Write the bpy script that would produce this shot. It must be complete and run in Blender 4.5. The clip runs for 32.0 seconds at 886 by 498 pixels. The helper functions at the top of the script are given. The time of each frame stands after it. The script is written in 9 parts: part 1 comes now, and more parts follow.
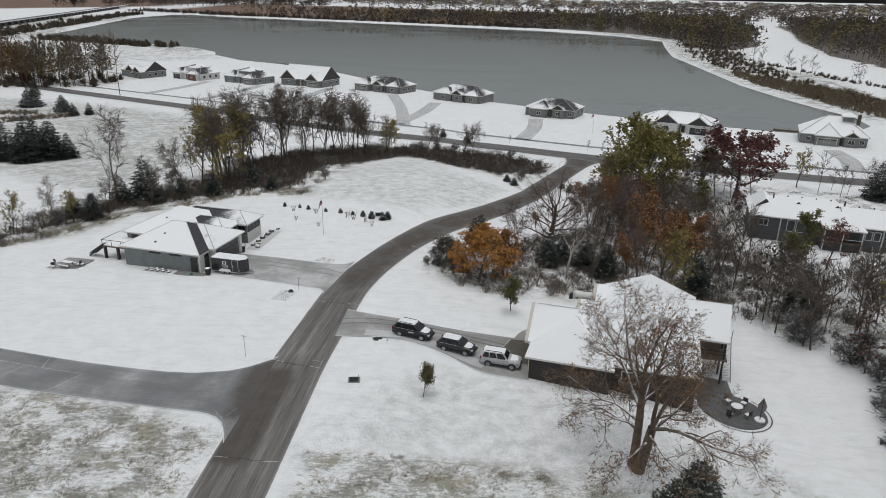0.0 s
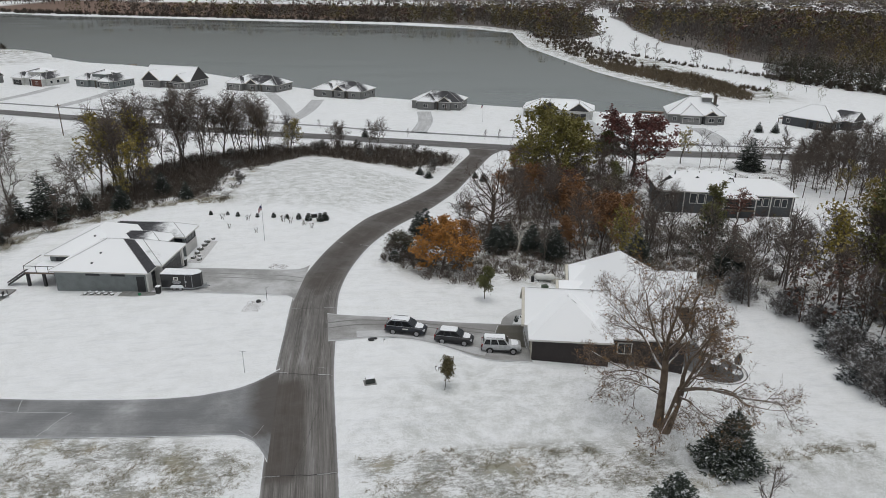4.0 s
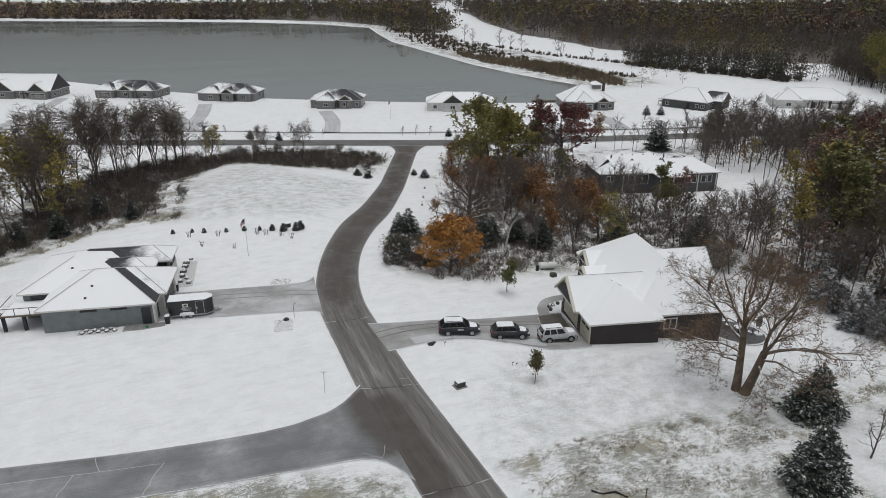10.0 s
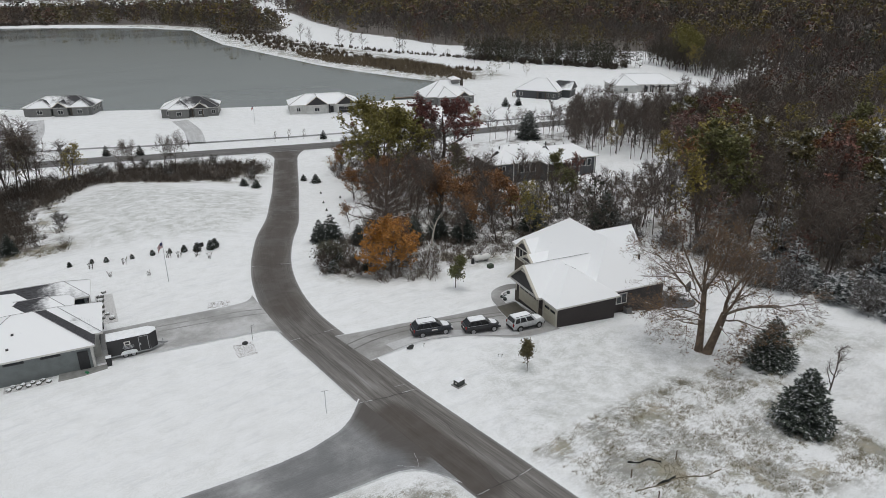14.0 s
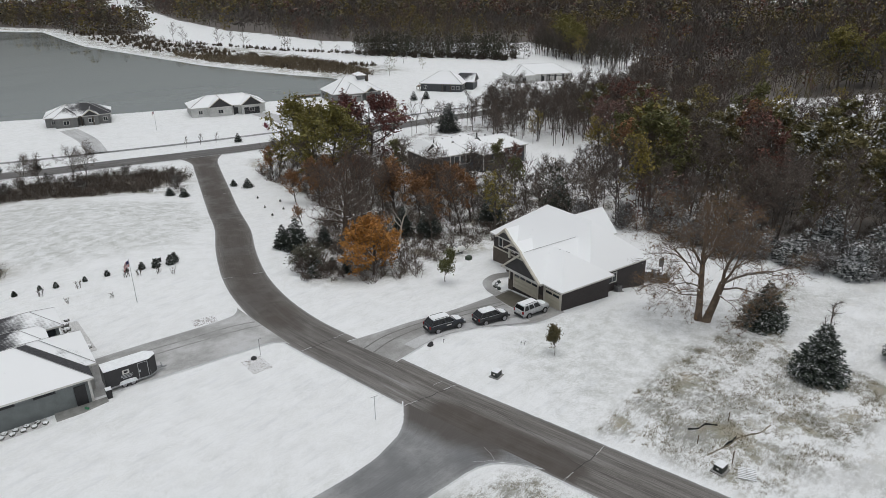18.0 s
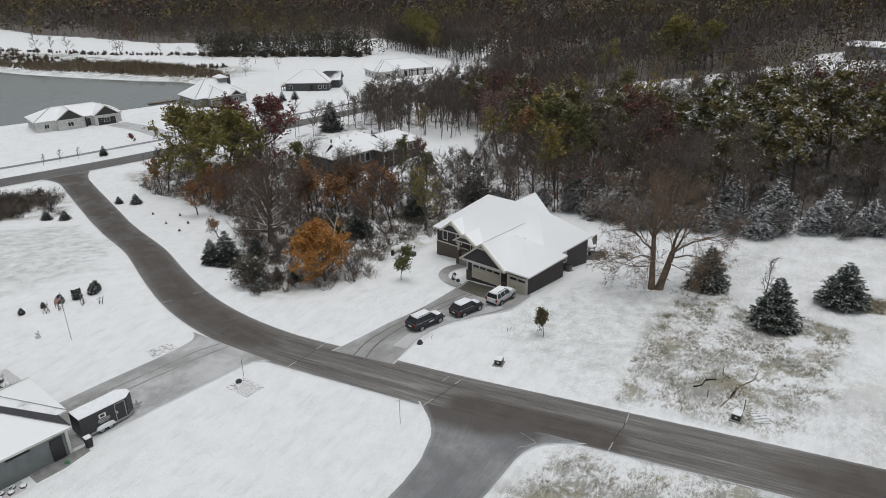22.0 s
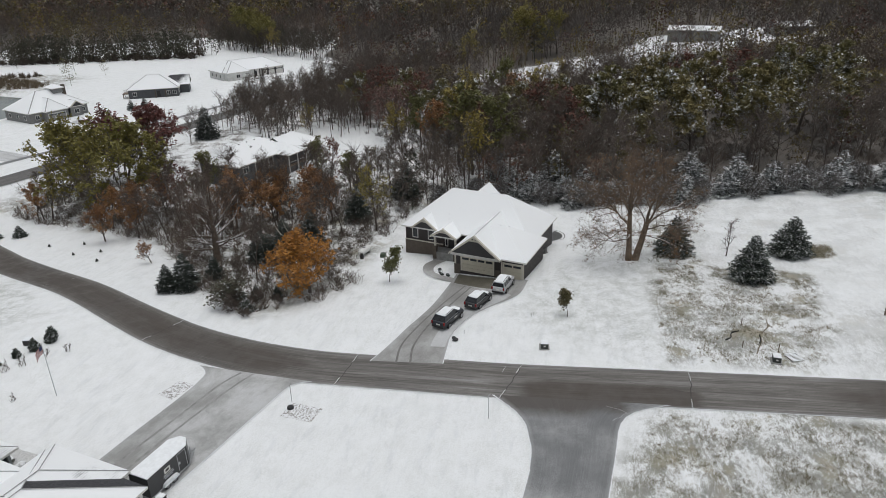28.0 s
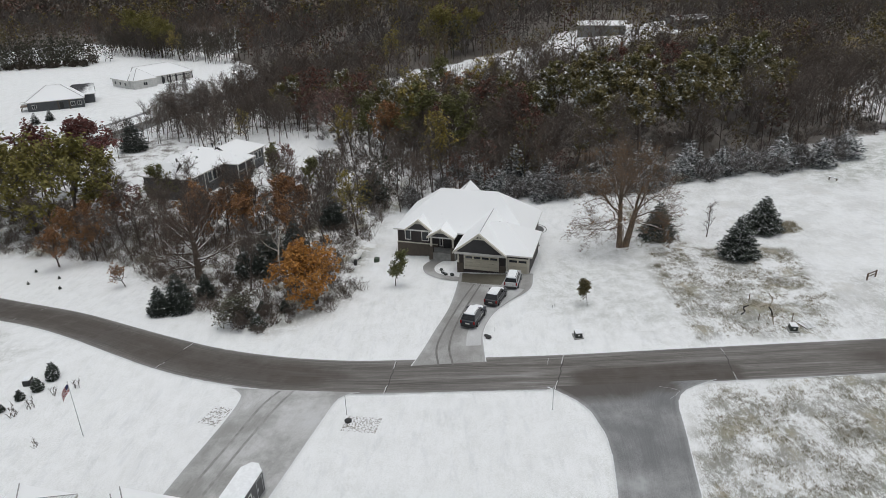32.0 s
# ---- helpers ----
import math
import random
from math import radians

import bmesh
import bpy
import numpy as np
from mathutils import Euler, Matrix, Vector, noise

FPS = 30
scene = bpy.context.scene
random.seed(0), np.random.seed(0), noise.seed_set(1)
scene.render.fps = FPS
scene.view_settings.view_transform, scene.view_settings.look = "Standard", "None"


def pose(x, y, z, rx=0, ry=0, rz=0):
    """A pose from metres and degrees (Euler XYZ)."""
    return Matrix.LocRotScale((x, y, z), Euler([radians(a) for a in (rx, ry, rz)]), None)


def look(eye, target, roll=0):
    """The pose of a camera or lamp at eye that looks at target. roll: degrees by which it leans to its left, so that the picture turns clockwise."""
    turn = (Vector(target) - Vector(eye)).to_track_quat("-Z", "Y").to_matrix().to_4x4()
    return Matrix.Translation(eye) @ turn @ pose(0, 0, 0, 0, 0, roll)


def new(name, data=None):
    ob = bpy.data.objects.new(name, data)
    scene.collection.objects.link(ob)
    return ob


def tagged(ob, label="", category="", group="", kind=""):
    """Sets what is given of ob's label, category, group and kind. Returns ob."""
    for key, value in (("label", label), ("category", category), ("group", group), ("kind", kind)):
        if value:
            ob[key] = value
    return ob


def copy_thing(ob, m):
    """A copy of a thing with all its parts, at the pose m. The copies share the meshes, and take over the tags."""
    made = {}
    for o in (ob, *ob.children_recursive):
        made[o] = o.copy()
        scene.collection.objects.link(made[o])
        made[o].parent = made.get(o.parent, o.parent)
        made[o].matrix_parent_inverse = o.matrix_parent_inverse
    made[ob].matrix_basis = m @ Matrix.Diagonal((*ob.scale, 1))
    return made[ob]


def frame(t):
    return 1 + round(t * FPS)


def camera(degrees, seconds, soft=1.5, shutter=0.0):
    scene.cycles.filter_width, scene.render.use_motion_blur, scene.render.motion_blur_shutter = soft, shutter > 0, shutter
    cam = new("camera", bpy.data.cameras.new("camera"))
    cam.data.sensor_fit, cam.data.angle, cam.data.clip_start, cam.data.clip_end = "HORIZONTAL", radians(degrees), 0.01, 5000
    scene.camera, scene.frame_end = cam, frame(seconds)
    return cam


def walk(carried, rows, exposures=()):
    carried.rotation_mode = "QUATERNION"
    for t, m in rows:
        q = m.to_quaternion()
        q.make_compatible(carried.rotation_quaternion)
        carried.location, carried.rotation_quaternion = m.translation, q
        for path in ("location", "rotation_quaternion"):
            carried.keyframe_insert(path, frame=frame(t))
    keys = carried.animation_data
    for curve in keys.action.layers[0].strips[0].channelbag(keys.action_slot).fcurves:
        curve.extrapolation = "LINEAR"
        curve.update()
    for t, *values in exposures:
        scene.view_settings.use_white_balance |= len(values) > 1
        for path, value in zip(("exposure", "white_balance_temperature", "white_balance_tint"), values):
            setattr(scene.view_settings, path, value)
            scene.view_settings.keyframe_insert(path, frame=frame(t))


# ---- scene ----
cam = camera(66.1, 32.0, 0.6)
PATH = [
    (0, (2.138, 2.478, 39.421), (2.075, 4.344, 38.705), 1.0),
    (0.5, (0.363, 2.211, 39.356), (0.377, 4.078, 38.64), 1.0),
    (1, (-1.549, 2.073, 39.314), (-1.45, 3.937, 38.597), 0.9),
    (1.5, (-3.586, 2.114, 39.323), (-3.435, 3.974, 38.605), 0.9),
    (2, (-5.611, 2.292, 39.378), (-5.46, 4.151, 38.655), 0.6),
    (3, (-9.327, 2.366, 39.371), (-9.18, 4.224, 38.647), 0.7),
    (3.5, (-11.2, 2.557, 39.366), (-10.962, 4.406, 38.641), 0.7),
    (5.5, (-19.521, 4.256, 39.426), (-19.049, 6.057, 38.697), 0.6),
    (6, (-21.379, 4.775, 39.481), (-20.91, 6.576, 38.749), 0.5),
    (7, (-24.971, 5.842, 39.462), (-24.506, 7.644, 38.73), 0.5),
    (8, (-28.469, 6.977, 39.576), (-27.859, 8.735, 38.843), 0.5),
    (8.5, (-30.197, 7.671, 39.629), (-29.489, 9.392, 38.896), 0.2),
    (9, (-31.919, 8.44, 39.699), (-31.193, 10.152, 38.963), 0.0),
    (10, (-35.341, 9.927, 39.681), (-34.592, 11.629, 38.945), 0.2),
    (11, (-38.732, 11.72, 39.719), (-37.842, 13.352, 38.982), 0.1),
    (12, (-41.969, 13.681, 39.839), (-40.973, 15.25, 39.1), -0.0),
    (13, (-45.193, 15.78, 39.994), (-44.146, 17.314, 39.251), -0.3),
    (14, (-48.17, 17.84, 39.957), (-47.022, 19.299, 39.215), -0.4),
    (14.5, (-49.582, 18.965, 39.96), (-48.347, 20.35, 39.214), -0.6),
    (16.5, (-55.275, 24.451, 39.909), (-53.971, 25.766, 39.155), -0.8),
    (17, (-56.592, 25.756, 39.878), (-55.275, 27.059, 39.124), -0.7),
    (18, (-59.072, 28.728, 39.859), (-57.674, 29.941, 39.101), -0.8),
    (19, (-61.52, 31.83, 39.949), (-60.052, 32.954, 39.186), -0.9),
    (20, (-63.686, 34.851, 40.005), (-62.156, 35.885, 39.238), -1.0),
    (21, (-65.678, 38.103, 39.962), (-64.088, 39.04, 39.191), -1.1),
    (22, (-67.68, 41.495, 40.041), (-66.037, 42.332, 39.267), -1.1),
    (23, (-69.6, 45.067, 40.208), (-67.927, 45.838, 39.431), -1.1),
    (24, (-70.891, 48.416, 40.405), (-69.217, 49.184, 39.623), -1.2),
    (24.5, (-71.503, 50.218, 40.44), (-69.804, 50.923, 39.656), -1.3),
    (26.5, (-73.729, 57.699, 40.618), (-71.982, 58.264, 39.826), -1.2),
    (27, (-74.293, 59.534, 40.667), (-72.522, 60.016, 39.874), -1.3),
    (27.5, (-74.751, 61.428, 40.728), (-72.956, 61.803, 39.93), -1.3),
    (28, (-75.193, 63.394, 40.791), (-73.392, 63.739, 39.992), -1.3),
    (29, (-75.857, 67.161, 41.048), (-74.056, 67.496, 40.246), -1.4),
    (29.5, (-76.124, 69.108, 41.128), (-74.314, 69.387, 40.324), -1.4),
    (30, (-76.431, 71.047, 41.197), (-74.613, 71.267, 40.392), -1.3),
    (31, (-76.702, 74.829, 41.478), (-74.885, 75.047, 40.671), -1.6),
    (31.5, (-76.817, 76.64, 41.52), (-74.994, 76.793, 40.711), -1.5),
    (32, (-76.922, 78.535, 41.535), (-75.094, 78.576, 40.725), -1.5),
]
walk(cam, [(t, look(eye, aim, roll)) for t, eye, aim, roll in PATH], [(0, -0.08, 6400, 7.5), (8, -0.07, 6400, 7.5), (22, 0.01, 6400, 7.5), (32, 0.03, 6400, 7.5)])

# ---- sky and sun: a flat overcast sky ----
world = bpy.data.worlds.new("overcast")
scene.world = world
world.use_nodes = True
wn = world.node_tree.nodes
sky = wn.new("ShaderNodeTexSky")
sky.sky_type, sky.sun_disc = "NISHITA", False
sky.sun_elevation, sky.sun_rotation = radians(86), radians(165)
sky.air_density, sky.dust_density, sky.ozone_density = 1.0, 6.0, 1.0
grey = wn.new("ShaderNodeHueSaturation")
grey.inputs["Saturation"].default_value = 0.30
world.node_tree.links.new(sky.outputs[0], grey.inputs["Color"])
world.node_tree.links.new(grey.outputs[0], wn["Background"].inputs[0])
wn["Background"].inputs[1].default_value = 0.104
sun = new("sun", bpy.data.lights.new("sun", "SUN"))
sun.data.energy, sun.data.angle, sun.data.color = 0.30, radians(150), (1.0, 0.98, 0.96)
sun.matrix_world = look((0, -8, 150), (0, 0, 0))


# ---- materials ----
class Mat:
    """A small builder of node materials."""

    def __init__(self, name, rough=0.8, metal=0.0):
        self.m = bpy.data.materials.new(name)
        self.m.use_nodes = True
        self.nt = self.m.node_tree
        self.b = self.nt.nodes["Principled BSDF"]
        self.b.inputs["Roughness"].default_value = rough
        self.b.inputs["Metallic"].default_value = metal
        self.tc = self.node("ShaderNodeTexCoord")
        self.geo = self.node("ShaderNodeNewGeometry")

    def node(self, kind, **ins):
        n = self.nt.nodes.new(kind)
        for k, v in ins.items():
            n.inputs[k.replace("_", " ")].default_value = v
        return n

    def link(self, a, b):
        self.nt.links.new(a, b)

    def noise(self, scale, detail=4.0, rough=0.6, world_space=True, stretch=None):
        n = self.node("ShaderNodeTexNoise", Scale=scale, Detail=detail, Roughness=rough)
        src = self.geo.outputs["Position"] if world_space else self.tc.outputs["Object"]
        if stretch:
            mp = self.node("ShaderNodeMapping")
            mp.inputs["Scale"].default_value = stretch
            self.link(src, mp.inputs["Vector"])
            src = mp.outputs[0]
        self.link(src, n.inputs["Vector"])
        return n.outputs["Fac"]

    def math(self, op, a, b=None, clamp=False):
        n = self.node("ShaderNodeMath")
        n.operation, n.use_clamp = op, clamp
        for i, v in enumerate((a, b)):
            if v is None:
                continue
            if isinstance(v, (int, float)):
                n.inputs[i].default_value = v
            else:
                self.link(v, n.inputs[i])
        return n.outputs[0]

    def step(self, v, lo, hi, a=0.0, b=1.0):
        n = self.node("ShaderNodeMapRange")
        n.interpolation_type = "SMOOTHSTEP"
        for i, x in ((1, lo), (2, hi), (3, a), (4, b)):
            n.inputs[i].default_value = x
        self.link(v, n.inputs[0])
        return n.outputs[0]

    def mix(self, fac, a, b):
        n = self.node("ShaderNodeMix")
        n.data_type = "RGBA"
        for i, v in ((0, fac), (6, a), (7, b)):
            if isinstance(v, (int, float)):
                n.inputs[i].default_value = v
            elif isinstance(v, tuple):
                n.inputs[i].default_value = (*v[:3], 1)
            else:
                self.link(v, n.inputs[i])
        return n.outputs[2]

    def attr(self, name, out="Fac"):
        n = self.node("ShaderNodeAttribute")
        n.attribute_name = name
        return n.outputs[out]

    def up(self):
        s = self.node("ShaderNodeSeparateXYZ")
        self.link(self.geo.outputs["Normal"], s.inputs[0])
        return s.outputs[2]

    def color(self, c):
        if isinstance(c, tuple):
            self.b.inputs["Base Color"].default_value = (*c, 1)
        else:
            self.link(c, self.b.inputs["Base Color"])
        return self

    def rough(self, v):
        self.link(v, self.b.inputs["Roughness"])
        return self

    def bump(self, h, strength=0.4, dist=0.05):
        n = self.node("ShaderNodeBump", Strength=strength, Distance=dist)
        self.link(h, n.inputs["Height"])
        self.link(n.outputs[0], self.b.inputs["Normal"])
        return self


SNOW = (0.86, 0.875, 0.89)
SNOW2 = (0.77, 0.79, 0.81)


def plain(name, c, rough=0.7, metal=0.0, vary=0.25, scale=2.0, bump=0.0, world_space=False):
    m = Mat(name, rough, metal)
    n = m.noise(scale, 6, 0.65, world_space)
    lo = tuple(v * (1 - vary) for v in c)
    hi = tuple(min(1, v * (1 + vary)) for v in c)
    m.color(m.mix(m.step(n, 0.3, 0.7), lo, hi))
    if bump:
        m.bump(n, bump, 0.02)
    return m.m


def snowy(name, c, lo=0.35, hi=0.75, amount=1.0, rough=0.8, vary=0.3, scale=1.5, patch=3.0):
    """A surface with snow lying on what faces up."""
    m = Mat(name, rough)
    n = m.noise(scale, 5, 0.6, False)
    base = m.mix(m.step(n, 0.3, 0.7), tuple(v * (1 - vary) for v in c), tuple(v * (1 + vary) for v in c))
    u = m.step(m.up(), lo, hi)
    p = m.step(m.noise(patch, 5, 0.7), 0.62 - 0.34 * amount, 0.78 - 0.34 * amount)
    m.color(m.mix(m.math("MULTIPLY", u, p), base, SNOW))
    return m.m


def ground_material():
    m = Mat("snowy_ground", 0.85)
    big, mid, fine = m.noise(0.02, 4, 0.6), m.noise(0.25, 6, 0.7), m.noise(2.6, 6, 0.75)
    grain = m.noise(14.0, 3, 0.6)
    speck = m.math("ADD", m.math("MULTIPLY", m.noise(11.0, 3, 0.7), 0.75), m.math("MULTIPLY", mid, 0.25))
    snow = m.mix(m.step(mid, 0.3, 0.7), (0.83, 0.845, 0.86), SNOW)
    snow = m.mix(m.math("MULTIPLY", m.step(speck, 0.46, 0.64), 0.34), snow, (0.50, 0.51, 0.48))
    # grey streaks in the snow, drawn out along x
    grey_streaks = m.step(m.noise(0.75, 6, 0.72, True, (0.35, 1.5, 1.0)), 0.50, 0.66)
    snow = m.mix(m.math("MULTIPLY", grey_streaks, 0.55), snow, (0.70, 0.72, 0.74))
    # thin lawn snow: faint blades showing, in mown bands
    band = m.noise(1.0, 3, 0.6, True, (0.25, 1.6, 1.0))
    thin = m.math("MULTIPLY", m.step(m.math("ADD", m.math("MULTIPLY", fine, 0.6), m.math("MULTIPLY", band, 0.4)), 0.50, 0.68), m.step(big, 0.35, 0.6))
    lawn = m.mix(m.math("MULTIPLY", thin, 0.30), snow, (0.42, 0.44, 0.38))
    # lawns where the blades stand through the snow
    blade = m.math("ADD", m.math("MULTIPLY", m.noise(11.0, 5, 0.8, True, (1.0, 0.5, 1.0)), 0.68), m.math("MULTIPLY", m.noise(0.5, 5, 0.7), 0.32))
    bl = m.math("MULTIPLY", m.step(blade, 0.45, 0.57), m.attr("cover", "Alpha"))
    lawn = m.mix(m.math("MULTIPLY", bl, 0.86), lawn, (0.26, 0.275, 0.235))
    cov = m.node("ShaderNodeSeparateColor")
    m.link(m.attr("cover", "Color"), cov.inputs[0])
    rough_amt, litter_amt, field_amt = cov.outputs[0], cov.outputs[1], cov.outputs[2]
    # rough ground: grey-olive tussocks, tawny patches and bare snow between
    tawny = m.step(m.noise(0.16, 5, 0.65), 0.53, 0.66)
    straw = m.mix(tawny, m.mix(m.step(m.noise(0.8, 4), 0.35, 0.65), (0.105, 0.102, 0.076), (0.175, 0.166, 0.124)), m.mix(m.step(m.noise(0.5, 4), 0.35, 0.65), (0.25, 0.205, 0.12), (0.16, 0.15, 0.075)))
    tuss = m.noise(2.0, 7, 0.82, True, (0.7, 1.5, 1.0))
    whisk = m.noise(13.0, 5, 0.85, True, (0.6, 1.3, 1.0))
    k = m.math("ADD", m.math("MULTIPLY", fine, 0.5), m.math("MULTIPLY", mid, 0.5))
    kr = m.math("ADD", m.math("ADD", m.math("MULTIPLY", whisk, 0.56), m.math("MULTIPLY", tuss, 0.44)), m.math("ADD", m.math("MULTIPLY", tawny, 0.07), m.math("MULTIPLY", m.math("SUBTRACT", m.noise(0.22, 3, 0.6), 0.5), 0.40)))
    r = m.math("MULTIPLY", m.step(kr, 0.475, 0.555), rough_amt, True)
    c = m.mix(m.math("MULTIPLY", r, 0.80), lawn, straw)
    litter = m.mix(m.step(fine, 0.35, 0.65), (0.062, 0.050, 0.040), (0.115, 0.093, 0.075))
    l = m.math("MULTIPLY", m.step(m.math("ADD", litter_amt, m.math("MULTIPLY", m.math("SUBTRACT", k, 0.5), 2.4)), 0.42, 0.62), 0.94)
    c = m.mix(l, c, litter)
    soil = m.mix(m.step(m.noise(0.06, 5, 0.6, True, (1, 8, 1)), 0.4, 0.6), (0.13, 0.075, 0.05), (0.19, 0.125, 0.09))
    c = m.mix(field_amt, c, soil)
    m.color(c)
    m.bump(m.math("ADD", m.math("MULTIPLY", fine, 0.7), m.math("MULTIPLY", grain, 0.3)), 0.35, 0.12)
    return m.m


def asphalt_material(name, dark, light, wet, slushy=0.55, streaks=0.6, ragged=0.07):
    m = Mat(name, 0.6)
    # worn along the way: the strip's own coordinates are across (x) and along (y)
    uv = m.attr("lane", "Vector")
    mp = m.node("ShaderNodeMapping")
    mp.inputs["Scale"].default_value = (3.2, 0.05, 1)
    m.link(uv, mp.inputs["Vector"])
    streak = m.node("ShaderNodeTexNoise", Scale=1.0, Detail=6.0, Roughness=0.65)
    m.link(mp.outputs[0], streak.inputs["Vector"])
    blot, fine = m.noise(0.16, 5, 0.65), m.noise(9.0, 5, 0.75)
    mp2 = m.node("ShaderNodeMapping")
    mp2.inputs["Scale"].default_value = (13.0, 0.09, 1)
    m.link(uv, mp2.inputs["Vector"])
    thin = m.node("ShaderNodeTexNoise", Scale=1.0, Detail=5.0, Roughness=0.7)
    m.link(mp2.outputs[0], thin.inputs["Vector"])
    a = m.math("ADD", m.math("MULTIPLY", streak.outputs["Fac"], streaks), m.math("MULTIPLY", blot, 1 - streaks))
    c = m.mix(m.step(a, 0.36, 0.64), dark, light)
    c = m.mix(m.math("MULTIPLY", m.step(thin.outputs["Fac"], 0.46, 0.66), min(0.6, streaks)), c, tuple(v * 0.6 for v in dark))
    mp3 = m.node("ShaderNodeMapping")
    mp3.inputs["Scale"].default_value = (34.0, 0.16, 1)
    m.link(uv, mp3.inputs["Vector"])
    hair = m.node("ShaderNodeTexNoise", Scale=1.0, Detail=4.0, Roughness=0.7)
    m.link(mp3.outputs[0], hair.inputs["Vector"])
    c = m.mix(m.math("MULTIPLY", m.step(hair.outputs["Fac"], 0.50, 0.66), min(0.55, streaks)), c, tuple(min(1, v * 1.35) for v in light))
    c = m.mix(m.math("MULTIPLY", m.step(hair.outputs["Fac"], 0.46, 0.32), min(0.5, streaks)), c, tuple(v * 0.55 for v in dark))
    c = m.mix(m.math("MULTIPLY", m.step(fine, 0.38, 0.66), 0.42), c, tuple(v * 0.5 for v in dark))
    # thin slush that was not driven away
    slush = m.math("MULTIPLY", m.step(m.math("ADD", a, m.math("MULTIPLY", fine, 0.25)), 0.66, 0.86), slushy)
    c = m.mix(slush, c, (0.5, 0.51, 0.53))
    # soaked, muddy brown stretches
    soak = m.step(m.math("ADD", m.attr("soak"), m.math("MULTIPLY", m.math("SUBTRACT", a, 0.5), 1.2)), 0.35, 0.75)
    c = m.mix(m.math("MULTIPLY", soak, 0.85), c, m.mix(m.math("ADD", m.math("MULTIPLY", fine, 0.5), m.math("MULTIPLY", hair.outputs["Fac"], 0.5)), (0.030, 0.024, 0.020), (0.100, 0.083, 0.070)))
    edge = m.node("ShaderNodeSeparateXYZ")
    m.link(uv, edge.inputs[0])
    side = m.math("ADD", m.math("ABSOLUTE", edge.outputs[0]), m.math("MULTIPLY", m.math("SUBTRACT", m.noise(1.8, 6, 0.75), 0.5), ragged))
    c = m.mix(m.math("MULTIPLY", m.step(side, 0.86, 0.97), 0.28), c, (0.42, 0.425, 0.43))
    c = m.mix(m.step(side, 0.965, 0.99), c, SNOW2)
    m.color(c)
    m.rough(m.step(blot, 0.35, 0.6, wet, 0.8))
    m.bump(fine, 0.25, 0.01)
    return m.m


def water_material():
    m = Mat("lake_water", 0.10)
    m.color(m.mix(m.noise(0.01, 4), (0.185, 0.206, 0.201), (0.21, 0.229, 0.222)))
    m.b.inputs["IOR"].default_value = 1.33
    r = m.noise(0.012, 3, 0.5, True, (1, 3, 1))
    m.rough(m.step(r, 0.4, 0.62, 0.03, 0.16))
    m.bump(m.noise(1.2, 3, 0.5, True, (1, 2, 1)), 0.02, 0.04)
    return m.m


def foliage(name, a, b, snow=0.0, patch=1.6):
    """Leaves or twigs whose tone differs from tree to tree and clump to clump."""
    m = Mat(name, 0.75)
    oi = m.node("ShaderNodeObjectInfo")
    n = m.noise(0.9, 4, 0.6)
    f = m.math("ADD", m.math("MULTIPLY", oi.outputs["Random"], 0.5), m.math("MULTIPLY", m.step(n, 0.3, 0.7), 0.5))
    c = m.mix(f, a, b)
    if snow:
        u = m.math("ABSOLUTE", m.up())
        p = m.step(m.noise(patch, 4, 0.7), 0.66 - 0.3 * snow, 0.76 - 0.3 * snow)
        c = m.mix(m.math("MULTIPLY", m.step(u, 0.25, 0.7), p), c, SNOW2)
    m.color(c)
    return m.m


def toned(name, rough=0.85):
    """Far woods: each tree carries its own tone."""
    m = Mat(name, rough)
    n = m.noise(0.5, 3, 0.6)
    c = m.mix(m.step(n, 0.3, 0.7), m.attr("tone", "Color"), (0.062, 0.050, 0.041))
    c = m.mix(0.35, c, m.attr("tone", "Color"))
    # a little snow held on what lies flat
    flat = m.step(m.math("ABSOLUTE", m.up()), 0.55, 0.85)
    held = m.step(m.noise(0.8, 4, 0.7), 0.50, 0.62)
    m.color(m.mix(m.math("MULTIPLY", m.math("MULTIPLY", flat, held), 0.22), c, SNOW2))
    return m.m


M_GROUND = ground_material()
M_LANE = asphalt_material("worn_wet_asphalt", (0.098, 0.089, 0.081), (0.236, 0.225, 0.212), 0.42, 0.6, 0.72)
M_STREET = asphalt_material("concrete_street", (0.165, 0.169, 0.175), (0.32, 0.325, 0.33), 0.5, 0.6, 0.15)
M_COUNTY = asphalt_material("county_asphalt", (0.10, 0.096, 0.092), (0.17, 0.165, 0.16), 0.55)
M_DRIVE = asphalt_material("slushy_concrete", (0.24, 0.235, 0.225), (0.44, 0.44, 0.435), 0.45, 0.6, 0.10, 0.03)
M_PADWET = asphalt_material("wet_brown_concrete", (0.075, 0.068, 0.052), (0.135, 0.124, 0.096), 0.35, 0.1, 0.2)
M_DRIVELIGHT = asphalt_material("pale_slushy_concrete", (0.30, 0.30, 0.29), (0.60, 0.605, 0.61), 0.5, 0.8, 0.08, 0.03)
M_DRIVEPALE = asphalt_material("snowed_over_drive", (0.42, 0.425, 0.43), (0.66, 0.67, 0.68), 0.7, 0.9)
M_WATER = water_material()
M_CRACK = plain("joint_filler", (0.055, 0.052, 0.05), 0.9, vary=0.3, scale=3)
M_JOINTSNOW = plain("snow_in_joint", (0.56, 0.565, 0.57), 0.9, vary=0.1, scale=4)
M_ROOFSNOW = snowy("roof_snow", (0.74, 0.76, 0.78), 0.0, 0.2, 1.2, 0.85, 0.06, 0.6, 0.6)
